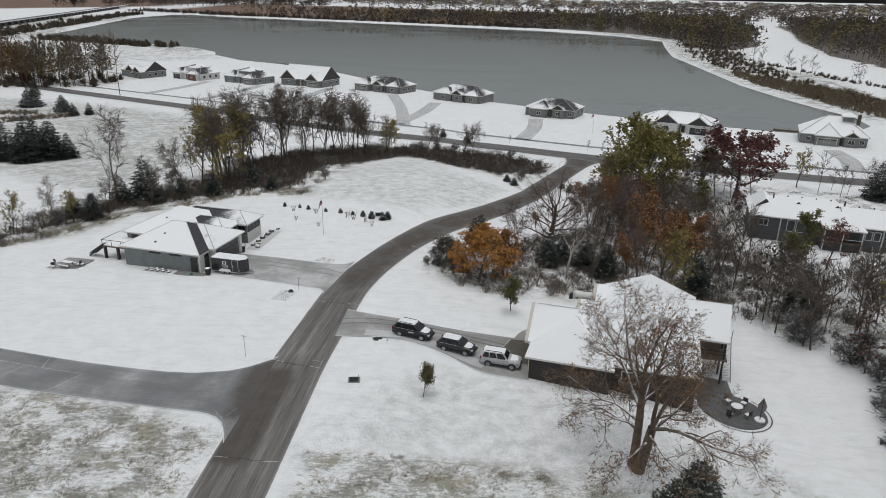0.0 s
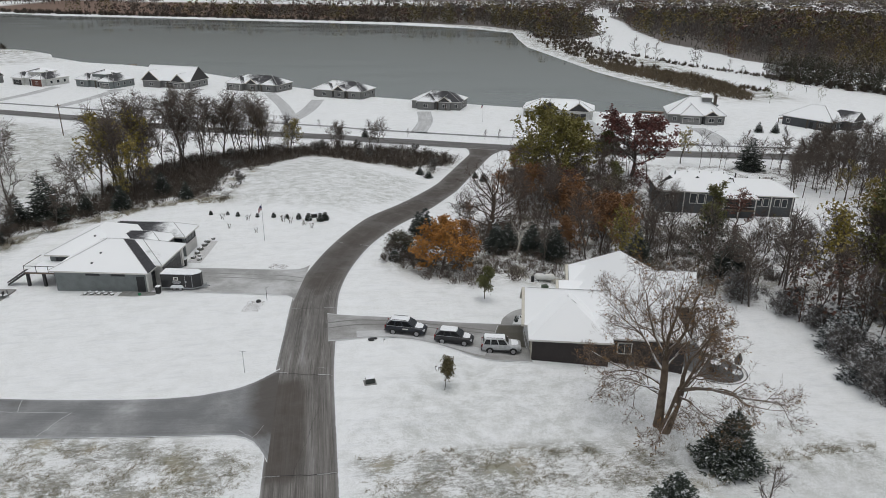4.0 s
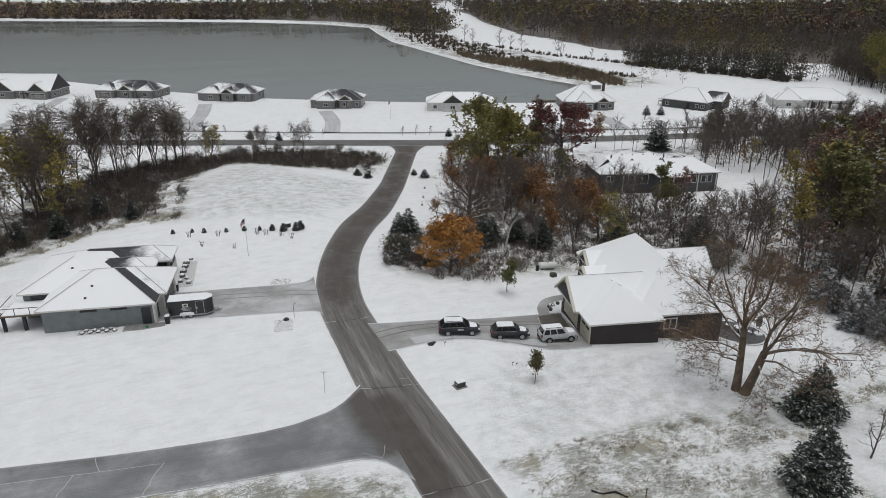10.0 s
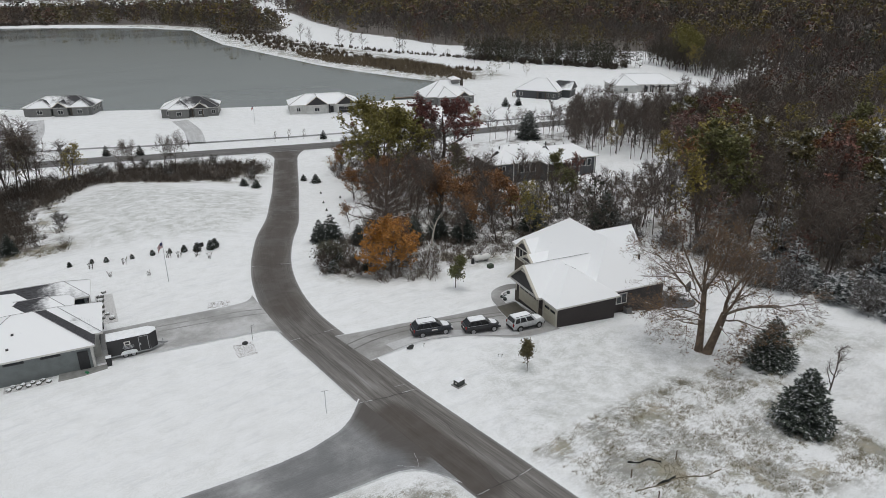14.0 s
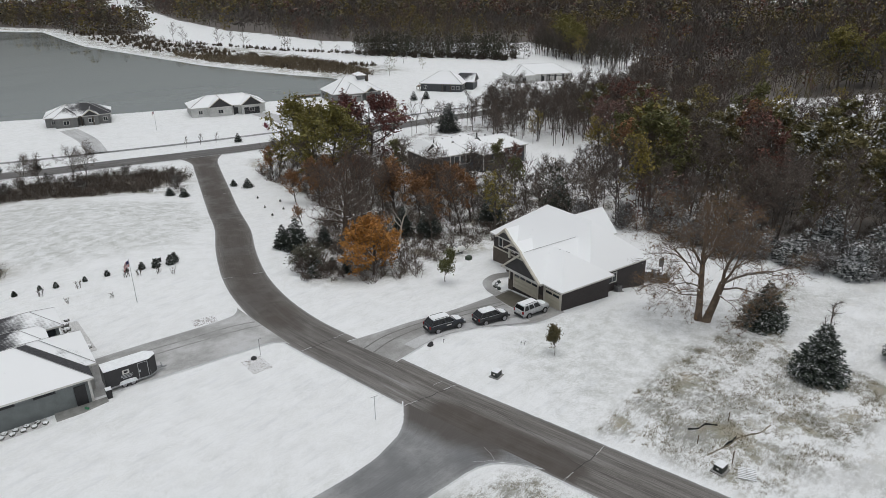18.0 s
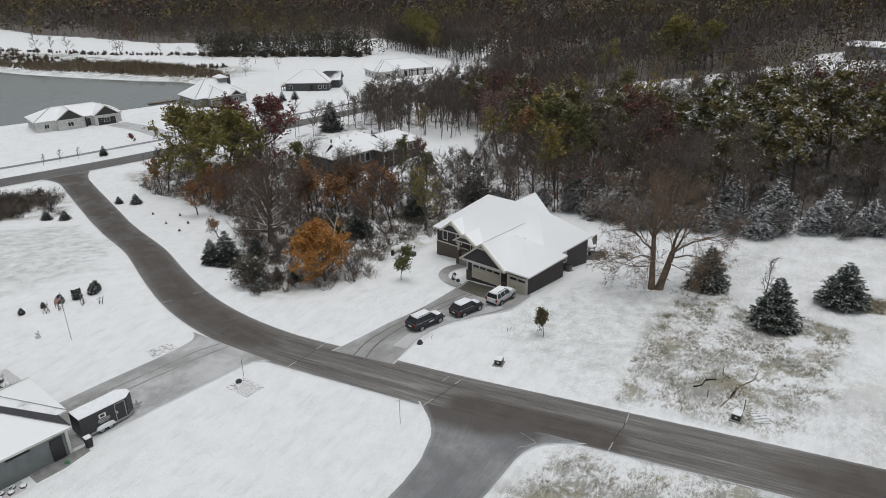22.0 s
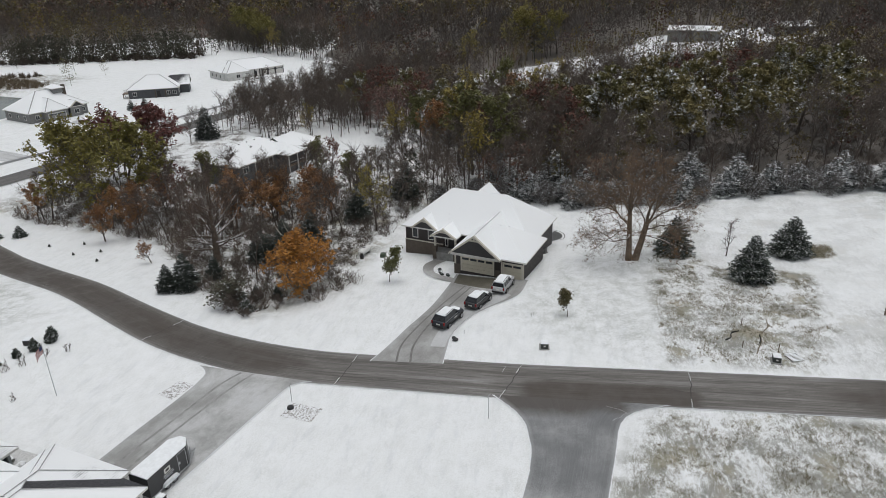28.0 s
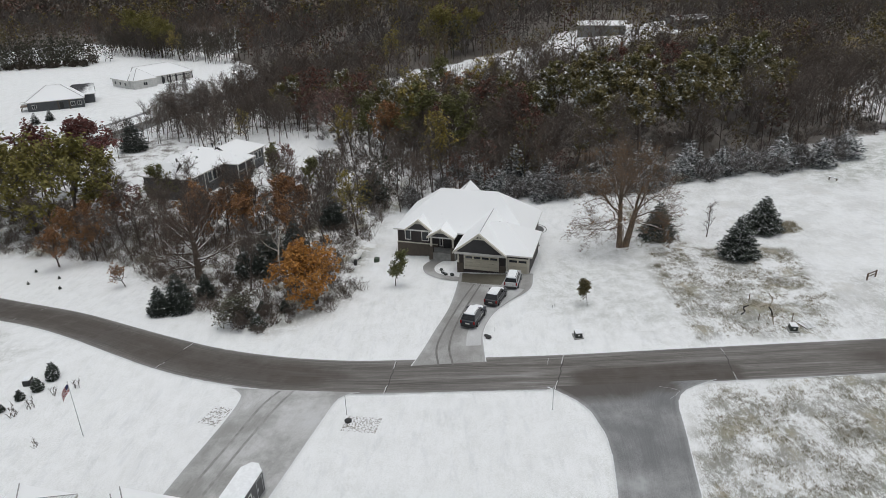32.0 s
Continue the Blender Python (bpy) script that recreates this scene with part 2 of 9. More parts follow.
M_FASCIA = plain("white_trim", (0.62, 0.61, 0.58), 0.5, vary=0.08)
M_GLASS = plain("dark_window_glass", (0.03, 0.035, 0.04), 0.06, vary=0.2)
M_DARKTRIM = plain("black_trim", (0.025, 0.025, 0.027), 0.5, vary=0.2)

# ---- the lie of the land ----
WATER_Z = -8.0
LAKE = [(-381, 616), (-330, 604), (-297, 590), (-249, 573), (-210, 548), (-188, 522), (-180, 500), (-149, 464), (-117, 445), (-74, 407), (-24, 346), (12, 310),
        (48, 287), (70, 275), (100, 261), (122, 252), (142, 256), (158, 272), (162, 292), (157, 316), (153, 350), (151, 390), (153, 429),
        (157, 500), (160, 560), (178, 650), (197, 735), (165, 815), (90, 885), (-101, 980), (-379, 1105), (-471, 1176), (-487, 1073), (-478, 995), (-436, 822), (-410, 717), (-398, 658)]


def sstep(a, b, x):
    t = np.clip((x - a) / (b - a), 0, 1)
    return t * t * (3 - 2 * t)


def poly_dist(poly, x, y):
    """Signed distance to a polygon's outline, negative inside; x and y are arrays."""
    x, y = np.asarray(x, float), np.asarray(y, float)
    best = np.full(x.shape, 1e9)
    inside = np.zeros(x.shape, bool)
    for (ax, ay), (bx, by) in zip(poly, poly[1:] + poly[:1]):
        dx, dy = bx - ax, by - ay
        t = np.clip(((x - ax) * dx + (y - ay) * dy) / (dx * dx + dy * dy), 0, 1)
        best = np.minimum(best, np.hypot(x - ax - t * dx, y - ay - t * dy))
        cross = ((ay > y) != (by > y)) & (x < dx * (y - ay) / (dy if dy else 1e-9) + ax)
        inside ^= cross
    return np.where(inside, -best, best)


PROFILE_Y = [-400, -100, 0, 33, 50, 68, 85, 100, 120, 140, 160, 185, 260, 500]
PROFILE_Z = [8, 4.6, 3.2, 1.8, 1.0, 0.05, -0.95, -1.8, -3.1, -4.6, -5.6, -6.2, -6.8, -6.9]


def land(x, y):
    """The ground's height, without the lake's hollow."""
    z = sum(np.interp(y + k, PROFILE_Y, PROFILE_Z) for k in (-9, -6, -3, 0, 3, 6, 9)) / 7
    fall = np.clip(0.065 * (x + 5), 0, 3.0) * (1 - sstep(-5, 45, 40 - y) * 0.5)
    fall = fall + 1.2 * sstep(19, 33, x) * sstep(52, 62, y) * (1 - sstep(84, 98, y))
    z = z - fall
    # the mown knoll, which drops off towards the county road
    z = z + 3.2 * np.exp(-(np.abs(x + 20) / 23) ** 2.6 - (np.abs(y - 150) / 31) ** 3)
    z = z + 1.3 * sstep(25, 45, -x) * sstep(105, 125, y) * (1 - sstep(150, 200, y))
    z = np.maximum(z, -6.9)
    # wooded rise in the east
    z = z + 17 * sstep(110, 420, x) * (1 - sstep(60, 200, y)) + 38 * sstep(350, 1300, x) * (1 - sstep(250, 900, y))
    return z


def ground_z(x, y):
    x, y = np.asarray(x, float), np.asarray(y, float)
    d = poly_dist(LAKE, x, y)
    z = land(x, y)
    bank = WATER_Z + 0.9 + 0.02 * d
    z = np.where(d < 40, bank + (z - bank) * sstep(4, 40, d), z)
    return np.where(d < 4, WATER_Z - 1.2 + 2.1 * sstep(-5, 4, d), z)


def gz(x, y):
    return float(ground_z(np.array([x]), np.array([y]))[0])


def part(name, bm, material, parent=None, label=""):
    me = bpy.data.meshes.new(name)
    bm.to_mesh(me)
    bm.free()
    return part_mesh(name, me, material, parent, label)


def part_mesh(name, me, material, parent=None, label=""):
    for mm in (material if isinstance(material, (list, tuple)) else [material]):
        me.materials.append(mm)
    ob = new(name, me)
    if parent is not None:
        ob.parent = parent
    return tagged(ob, label)


def mesh_of(name, verts, faces):
    me = bpy.data.meshes.new(name)
    me.from_pydata([tuple(v) for v in verts], [], faces)
    me.update()
    return me


def axis_steps(marks, reach, grow=1.12):
    """Even steps between marks (place, step), growing ever longer outside them."""
    a = []
    for (p, st), (q, _) in zip(marks, marks[1:]):
        a += list(np.arange(p, q - 0.01, st))
    a.append(marks[-1][0])
    s, v, left = marks[0][1], marks[0][0], []
    while v > -reach:
        s = s * grow
        v -= s
        left.append(v)
    s, v, right = marks[-1][1], marks[-1][0], []
    while v < reach:
        s = s * grow
        v += s
        right.append(v)
    return np.array(left[::-1] + a + right)


# tall-grass ground, woodland floor and ploughed field
ROUGH = [
    [(-24, 56), (-30, 57.2), (-46, 60.5), (-80, 66), (-110, 40), (-80, 5), (-20.3, 5), (-20.3, 53)],
    [(-11.5, 52), (-4, 52.4), (2, 51.8), (9, 51.2), (14, 50.8), (17, 49.5), (16, 42), (15, 36), (13.5, 31), (9, 31.5), (3, 32.5), (-3, 33), (-6, 35), (-11.5, 37)],
]
WOODS = [
    [(-3, 102), (1, 109), (6, 116), (13, 121), (21, 129), (28, 137), (31.5, 150), (34, 167), (42, 186), (60, 184), (92, 173), (120, 168), (175, 150), (230, 165), (270, 190), (330, 200), (700, 300), (900, -150),
     (120, -200), (75, -30), (62, 10), (60, 28), (52, 44), (47, 56), (50, 66), (53, 75), (50, 83), (43, 92), (30, 93), (22, 92), (13, 95), (8, 92), (2, 95)],
    [(-120, 84), (-75, 105), (-66, 115.6), (-61, 126), (-47, 139.5), (-32, 138), (-30.5, 150), (-29.6, 166), (-24, 186), (-15, 195), (-2, 184), (8, 181), (16, 174), (22, 180), (26, 190), (12, 203), (-12, 208), (-30, 207),
     (-48, 197), (-60, 181), (-64, 160), (-71, 142), (-77, 128), (-84, 115), (-124, 96)],
    [(192, 640), (198, 665), (215, 735), (190, 830), (110, 905), (-90, 1000), (-360, 1125), (200, 1150), (700, 1100), (1000, 700), (900, 320), (420, 230), (330, 262), (345, 300), (290, 385), (276, 434), (288, 518), (290, 576), (325, 690), (350, 790), (318, 790), (285, 690), (235, 632)],
]
THIN = [
    [(-11, 52), (-6, 66), (0, 68), (12, 66), (24, 60), (34, 56), (40, 40), (20, 44), (14, 50), (2, 52)],
    [(-30, 140), (-28, 165), (-20, 188), (-12, 190), (4, 170), (12, 164), (4, 142), (-8, 130)],
    [(-75, 140), (-70, 190), (-78, 235), (-120, 262), (-170, 280), (-210, 290), (-160, 215), (-120, 165)],
    [(62, 20), (40, 10), (38, -40), (70, -40)],
]
FIELD = [[(-1400, 900), (-880, 1150), (-660, 1500), (-700, 2300), (-2500, 2300), (-2500, 900)], [(-560, 1260), (-380, 1150), (-90, 1030), (60, 985), (300, 1500), (-600, 1900)]]
CLEAR = [[(190, 318), (212, 372), (214, 413), (210, 496), (250, 600), (293, 731), (314, 832), (380, 1000), (440, 1180), (480, 1260), (500, 1240), (410, 932), (318, 690), (283, 576), (280, 518), (268, 434), (282, 401), (345, 300), (330, 262), (262, 245), (225, 300)]]
FARM_SNOW = [[(138, 95), (152, 101), (180, 104), (196, 89), (208, 69), (213, 56), (216, 42), (238, 32), (242, 0), (248, -28), (228, -34), (214, -4), (199, 30), (186, 43), (168, 56), (152, 69), (136, 83)]]
LAWN_C = [[(60, 118), (90, 112), (96, 101), (107, 101), (112, 116), (118, 132), (100, 146), (75, 152), (58, 140)]]


def build_ground():
    xs = axis_steps([(-420, 5.0), (-112, 1.6), (132, 4.0), (280, 8.0), (400, 8.0)], 4200)
    ys = axis_steps([(-60, 4.0), (0, 1.6), (310, 5.0), (760, 9.0), (1000, 9.0)], 4200)
    X, Y = np.meshgrid(xs, ys)
    x, y = X.ravel(), Y.ravel()
    z = ground_z(x, y)
    wob = np.array([noise.noise(Vector((a * 0.13, b * 0.13, 0))) + 0.6 * noise.noise(Vector((a * 0.5, b * 0.5, 3))) for a, b in zip(x, y)])
    nx, ny = len(xs), len(ys)
    i = np.arange((ny - 1) * (nx - 1))
    r, c = i // (nx - 1), i % (nx - 1)
    q = np.stack([r * nx + c, r * nx + c + 1, (r + 1) * nx + c + 1, (r + 1) * nx + c], 1)
    me = bpy.data.meshes.new("ground")
    me.vertices.add(len(x))
    me.vertices.foreach_set("co", np.stack([x, y, z], 1).ravel())
    me.loops.add(q.size)
    me.loops.foreach_set("vertex_index", q.ravel())
    me.polygons.add(len(q))
    me.polygons.foreach_set("loop_start", np.arange(len(q)) * 4)
    me.polygons.foreach_set("use_smooth", np.ones(len(q), bool))
    me.update()

    def amount(polys, soft, wobble=2.0):
        d = np.min([poly_dist(p, x, y) for p in polys], axis=0) + wobble * wob
        return 1 - sstep(-soft, soft, d)
    lake_d = poly_dist(LAKE, x, y)
    rough = np.maximum(amount(ROUGH, 0.6, 0.9), 2.0 * (1 - sstep(8, 26, np.abs(lake_d - 22))) * sstep(135, 165, x) * sstep(262, 300, y))
    rough = np.maximum(rough, 0.62 * amount([[(-11.5, 38), (-4, 34), (4, 30), (2, 22), (8, 8), (-11.5, 4)], [(-460, 430), (-230, 352), (-200, 400), (-215, 500), (-235, 560), (-300, 615), (-420, 660)], [(-215, 545), (-190, 505), (-150, 470), (-200, 440), (-235, 490)]], 10.0, 6.0))
    rough = np.maximum(rough, 1.6 * amount(ROUGH[:1], 1.0))
    rough = np.maximum(rough, 1.3 * amount(ROUGH[1:], 0.5, 0.7))
    rough = np.maximum(rough, 0.9 * amount([[(16, 47), (26, 49.4), (39, 50.8), (39.5, 47.6), (27, 46.2), (17, 43)]], 1.2, 1.5))
    rough = np.maximum(rough, 1.8 * amount([[(158, 392), (190, 442), (202, 400), (200, 374), (184, 330), (172, 284), (163, 284), (160, 330)]], 8.0, 5.0))
    rough = np.maximum(rough, 0.42 * amount(THIN[2:3], 10.0, 6.0))
    rough = np.maximum(rough, 0.26 * amount([[(15, 49), (38, 50), (58, 30), (42, 2), (8, 2), (13, 31)]], 4.0, 4.0))
    litter = amount(WOODS, 3.0) * (1 - amount(CLEAR + LAWN_C + FARM_SNOW, 6.0))
    field = amount(FIELD, 12.0)
    strip_woods = amount(WOODS[1:2], 3.0)
    hollow = 1 - sstep(-8, -3, poly_dist(WOODS[1], x, y) + 2.5 * wob) * (1 - sstep(176, 186, y))
    litter = np.maximum(litter - 0.25 * strip_woods, 0)
    rough = np.maximum(rough, 1.5 * strip_woods)
    rough = np.maximum(rough, 1.5 * amount([[(164, 300), (188, 330), (206, 380), (212, 430), (206, 500), (222, 600), (230, 700), (206, 706), (186, 610), (169, 510), (161, 430), (159, 390), (161, 340)], [(-230, 318), (-172, 334), (-190, 372), (-215, 430), (-250, 470), (-330, 470)], [(-250, 590), (-187, 525), (-215, 505), (-290, 600), (-380, 655)], [(-383, 584), (-385, 660), (-440, 770), (-480, 1000), (-600, 1000), (-520, 770), (-440, 620)]], 6.0, 4.0))
    blades = np.maximum(amount(THIN, 4.0, 3.0), 0.17) * (1 - 0.35 * amount(THIN[:1], 4.0, 3.0)) * (1 - 0.2 * amount(THIN[1:2], 4.0, 3.0))
    near = (1 - sstep(55, 75, x)) * sstep(82, 92, y) * (1 - sstep(175, 195, y))
    deep = np.maximum(sstep(128, 215, x + 0.35 * np.maximum(0, 40 - y)), sstep(300, 420, y))
    under_bank = amount([[(168, 440), (206, 440), (206, 500), (246, 610), (240, 650), (190, 640), (172, 540)]], 8.0, 6.0)
    under_oaks = amount([[(60, 66), (58, 4), (74, -20), (122, -14), (126, 58), (98, 78)]], 5.0)
    # snow lies between the trunks; farther in and under the oaks the brown litter tone takes over
    cover = np.stack([np.maximum(rough, 1.1 * near * amount(WOODS[:1], 3.0)), 0.40 * under_bank + litter * (0.44 + 0.44 * deep - 0.12 * near + 0.34 * under_oaks + 0.62 * strip_woods * hollow - 0.08 * strip_woods * (1 - hollow)), field, blades], 1)
    at = me.color_attributes.new("cover", "FLOAT_COLOR", "POINT")
    at.data.foreach_set("color", cover.astype(np.float32).ravel())
    ob = part_mesh("ground", me, M_GROUND)
    return tagged(ob, "snow-covered sloping ground with grass showing through", "ground", kind="structure")


ground = build_ground()


def build_lake():
    bm = bmesh.new()
    bm.faces.new([bm.verts.new((x, y, WATER_Z)) for x, y in LAKE])
    bmesh.ops.triangulate(bm, faces=bm.faces[:])
    return tagged(part("lake", bm, M_WATER), "still grey-green lake under an overcast sky", "lake", kind="structure")


build_lake()


# ---- roads ----
def smooth_line(pts, step=2.0):
    """A Catmull-Rom line through points, walked at even steps."""
    p = [Vector(a) for a in pts]
    p = [2 * p[0] - p[1]] + p + [2 * p[-1] - p[-2]]
    out = []
    for i in range(1, len(p) - 2):
        n = max(2, int((p[i + 1] - p[i]).length / step))
        for k in range(n):
            t = k / n
            out.append(0.5 * (2 * p[i] + (p[i + 1] - p[i - 1]) * t + (2 * p[i - 1] - 5 * p[i] + 4 * p[i + 1] - p[i + 2]) * t * t
                              + (3 * p[i] - p[i - 1] - 3 * p[i + 1] + p[i + 2]) * t * t * t))
    return out + [p[-2]]


def strip(name, left, right, lift, material, label, cat="road", cols=10, parent=None, soak=None):
    """A paved strip between two outlines of equal length, laid on the ground."""
    verts, faces, lane, run = [], [], [], 0.0
    for i, (a, b) in enumerate(zip(left, right)):
        if i:
            run += ((a + b) / 2 - (left[i - 1] + right[i - 1]) / 2).length
        for k in range(cols + 1):
            p = a.lerp(b, k / cols)
            verts.append((p.x, p.y))
            lane.append((2 * k / cols - 1, run, 0))
    n = cols + 1
    for i in range(len(left) - 1):
        for k in range(cols):
            faces.append((i * n + k, i * n + k + 1, (i + 1) * n + k + 1, (i + 1) * n + k))
    v = np.array(verts)
    z = ground_z(v[:, 0], v[:, 1]) + lift
    me = mesh_of(name, np.column_stack([v, z]), faces)
    at = me.attributes.new("lane", "FLOAT_VECTOR", "POINT")
    at.data.foreach_set("vector", np.array(lane, np.float32).ravel())
    if soak:
        at = me.attributes.new("soak", "FLOAT", "POINT")
        at.data.foreach_set("value", np.array([soak(a, b, c) for (a, b), (c, _, _) in zip(verts, lane)], np.float32))
    ob = part_mesh(name, me, material, parent)
    if parent is None:
        tagged(ob, label, cat, kind="structure")
    return ob


def sides(centre, width):
    left, right = [], []
    for i, p in enumerate(centre):
        d = (centre[min(i + 1, len(centre) - 1)] - centre[max(i - 1, 0)]).normalized()
        nrm = Vector((-d.y, d.x))
        left.append(p + nrm * width / 2)
        right.append(p - nrm * width / 2)
    return left, right


LANE = smooth_line([(-16.4, -60), (-16.4, 0), (-16.3, 35), (-16.2, 50), (-16.0, 67), (-15.4, 78), (-14.9, 87), (-14.2, 93), (-12.4, 101), (-9.0, 110.8), (-3.6, 121.5), (4.4, 135.0),
                    (12.0, 150), (19.6, 165), (28.0, 182), (33.5, 193), (37.0, 201)], 1.5)
lane_l, lane_r = sides(LANE, 6.4)
# the mouth widens where it meets the county road
for i, p in enumerate(LANE):
    wide = max(0.0, (p.y - 190) / 10)
    lane_l[i] = lane_l[i] + Vector((-1, 0.3)) * 3.0 * wide * wide
    lane_r[i] = lane_r[i] + Vector((1, -0.3)) * 3.0 * wide * wide


def lane_soak(x, y, across):
    a = 0.95 * float(sstep(47, 52, y) * (1 - sstep(63, 70, y))) * float(sstep(-0.5, 0.5, -across))
    b = 0.75 * float(sstep(84, 98, y)) * (1 - 0.5 * abs(across))
    c = 0.6 * float(1 - sstep(30, 46, y))
    return max(a, b, c) + 0.22 * (1 - abs(across))


def street_soak(x, y, across):
    blot = max(math.exp(-((x + 44.0) / 2.2) ** 2), 0.8 * math.exp(-((x + 50.5) / 1.4) ** 2), 0.5 * math.exp(-((x + 37.0) / 1.6) ** 2))
    return 0.62 * blot * float(sstep(0.2, 0.7, across)) + 0.9 * float(sstep(-24.5, -19, x)) * float(sstep(54, 58, y))


road = strip("road_lane", lane_l, lane_r, 0.06, M_LANE, "wet dark asphalt lane with slushy tyre tracks curving downhill", soak=lane_soak)
# the side street, with rounded corners at the lane
street_a = smooth_line([(-18.6, 69.6), (-21.7, 66.6), (-25.0, 65.5), (-29.3, 65.2), (-39.4, 66.7), (-50.7, 69.3), (-75, 75), (-110, 84)], 1.5)
street_b = smooth_line([(-19.0, 52.5), (-20.2, 55.6), (-22.2, 57.2), (-26.1, 57.8), (-38.4, 59.7), (-47.5, 61.5), (-72, 67), (-107, 76)], 1.5)


def resample(line, n):
    d = [0.0]
    for a, b in zip(line, line[1:]):
        d.append(d[-1] + (b - a).length)
    out = []
    for t in np.linspace(0, d[-1], n):
        k = min(max(int(np.searchsorted(d, t)) - 1, 0), len(line) - 2)
        out.append(line[k].lerp(line[k + 1], (t - d[k]) / max(1e-6, d[k + 1] - d[k])))
    return out


side_street = strip("road_side_street", resample(street_b, 80), resample(street_a, 80), 0.070, M_STREET, "grey concrete side street with snow-dusted slabs", soak=street_soak)
COUNTY = smooth_line([(-900, 740), (-420, 448), (-227, 333), (-108, 272), (-72, 250), (-29, 228.5), (10, 214), (35, 203.5), (62, 193.5), (110, 180.5), (170, 164), (260, 138), (420, 96), (900, 0)], 4)
cl, cr = sides(COUNTY, 8.0)
county_road = strip("road_county", cl, cr, 0.12, M_COUNTY, "two-lane county road of grey asphalt between snowy verges", soak=lambda x, y, a: 0.3)
PATHLINE = smooth_line([(-420, 466), (-227, 350), (-108, 290), (-80, 274), (-28, 248), (27.6, 223), (57, 211.5), (110, 194), (150, 182)], 4)
pl, pr = sides(PATHLINE, 2.2)
frontage_path = strip("pavement", pl, pr, 0.05, M_STREET, "narrow paved path beside the county road", "path", cols=3)


def ribbon(pts, w, lift, name, material, parent):
    left, right = sides([Vector(p) for p in pts], w)
    v, f = [], []
    for a, b in zip(left, right):
        v += [a, b]
    for i in range(len(left) - 1):
        f.append((2 * i, 2 * i + 1, 2 * i + 3, 2 * i + 2))
    arr = np.array([(p.x, p.y) for p in v])
    return part_mesh(name, mesh_of(name, np.column_stack([arr, ground_z(arr[:, 0], arr[:, 1]) + lift]), f), material, parent)


rnd = random.Random(5)


def crack(a, b, w, parent, material=None, lift=0.085, jag=0.12):
    a, b = Vector(a), Vector(b)
    n = max(4, int((b - a).length / 0.6))
    d = (b - a).normalized()
    side = Vector((-d.y, d.x))
    pts = [a.lerp(b, i / n) + side * rnd.uniform(-jag, jag) for i in range(n + 1)]
    ribbon(pts, w, lift, "joint", material or M_CRACK, parent)


def lane_at(y):
    """The lane's left and right edge at a place along it."""
    i = min(range(len(LANE)), key=lambda k: abs(LANE[k].y - y))
    return lane_l[i], lane_r[i]


for yj, slant in ((49.6, 0.5), (67.8, 1.6), (85.6, 0.5), (20.0, 0.4), (112.0, 0.0), (139.0, 0.2), (165.0, 0.0)):
    a, b = lane_at(yj)
    d = (b - a).normalized() * 0.12
    up = Vector((0, slant))
    crack(a + d + up, b - d, 0.085, road, jag=0.10)
    crack(a + d + up + Vector((0, 0.06)), a.lerp(b, 0.24) + up * 0.75 + Vector((0, 0.06)), 0.10, road, M_JOINTSNOW, jag=0.06)
    crack(a.lerp(b, 0.72) + up * 0.28 + Vector((0, 0.05)), b - d + Vector((0, 0.05)), 0.10, road, M_JOINTSNOW, jag=0.05)
crack((-14.6, 68.9), (-13.4, 68.7), 0.04, road, M_JOINTSNOW)
crack((-16.9, 50.0), (-14.4, 61.0), 0.03, road, None, 0.085)
# slab joints of the side street: one along it, others across its lower part
st_mid = [p.lerp(q, 0.36) for p, q in zip(resample(street_a, 40), resample(street_b, 40))]
for k in range(9, 33, 2):
    crack(st_mid[k], st_mid[k + 2], 0.045, side_street, M_JOINTSNOW if k % 6 else None, jag=0.04)
low_edge = resample(street_b, 40)
for k in (9, 12, 15, 18, 21, 24, 27, 30):
    crack(st_mid[k] + Vector((0.3, 0)), low_edge[k + 1].lerp(st_mid[k + 1], 0.06), 0.05, side_street, M_JOINTSNOW, jag=0.10)
for k in (11, 20, 28):
    crack(st_mid[k], resample(street_a, 40)[k].lerp(st_mid[k], 0.06), 0.045, side_street, M_JOINTSNOW if k == 11 else None, jag=0.06)
crack((-20.6, 56.6), (-21.9, 57.9), 0.03, side_street, M_JOINTSNOW)
crack((-20.6, 56.6), (-19.6, 58.4), 0.025, side_street, M_JOINTSNOW)
LEVEE = smooth_line([(-470, 640), (-515, 769), (-561, 894), (-640, 1150), (-723, 1437), (-800, 1700)], 12)
ll, lr = sides(LEVEE, 7)
strip("road_levee", ll, lr, 0.15, M_COUNTY, "distant road along the lake's west bank", cols=3, soak=lambda x, y, a: 0.5)
for pts in ([(285, 745), (300, 840), (330, 912), (400, 1090), (440, 1266), (456, 1266), (447, 1180), (391, 996), (322, 832), (296, 745)],):
    bm = bmesh.new()
    bm.faces.new([bm.verts.new((x, y, gz(x, y) + 0.15)) for x, y in pts])
    tagged(part("river", bm, M_WATER), "dark bend of the river beyond the lake", "river", kind="structure")
drive_l = smooth_line([(-13.2, 83.9), (-11.4, 83.2), (-8.0, 82.1), (0, 79.8), (7.4, 78.7), (11.6, 78.3)], 1)
drive_r = smooth_line([(-13.3, 75.5), (-10.0, 75.6), (-6.8, 75.5), (-2.3, 74.0), (0.8, 71.8), (4.4, 68.7), (9.6, 67.7)], 1)
drive_a = strip("driveway_a", resample(drive_r, 30), resample(drive_l, 30), 0.068, M_DRIVE, "wet concrete driveway partly cleared of snow", "driveway")
db_l = smooth_line([(-15.4, 103.6), (-16.9, 102.0), (-20.8, 102.4), (-29, 104.4), (-36.2, 106.0)], 1)
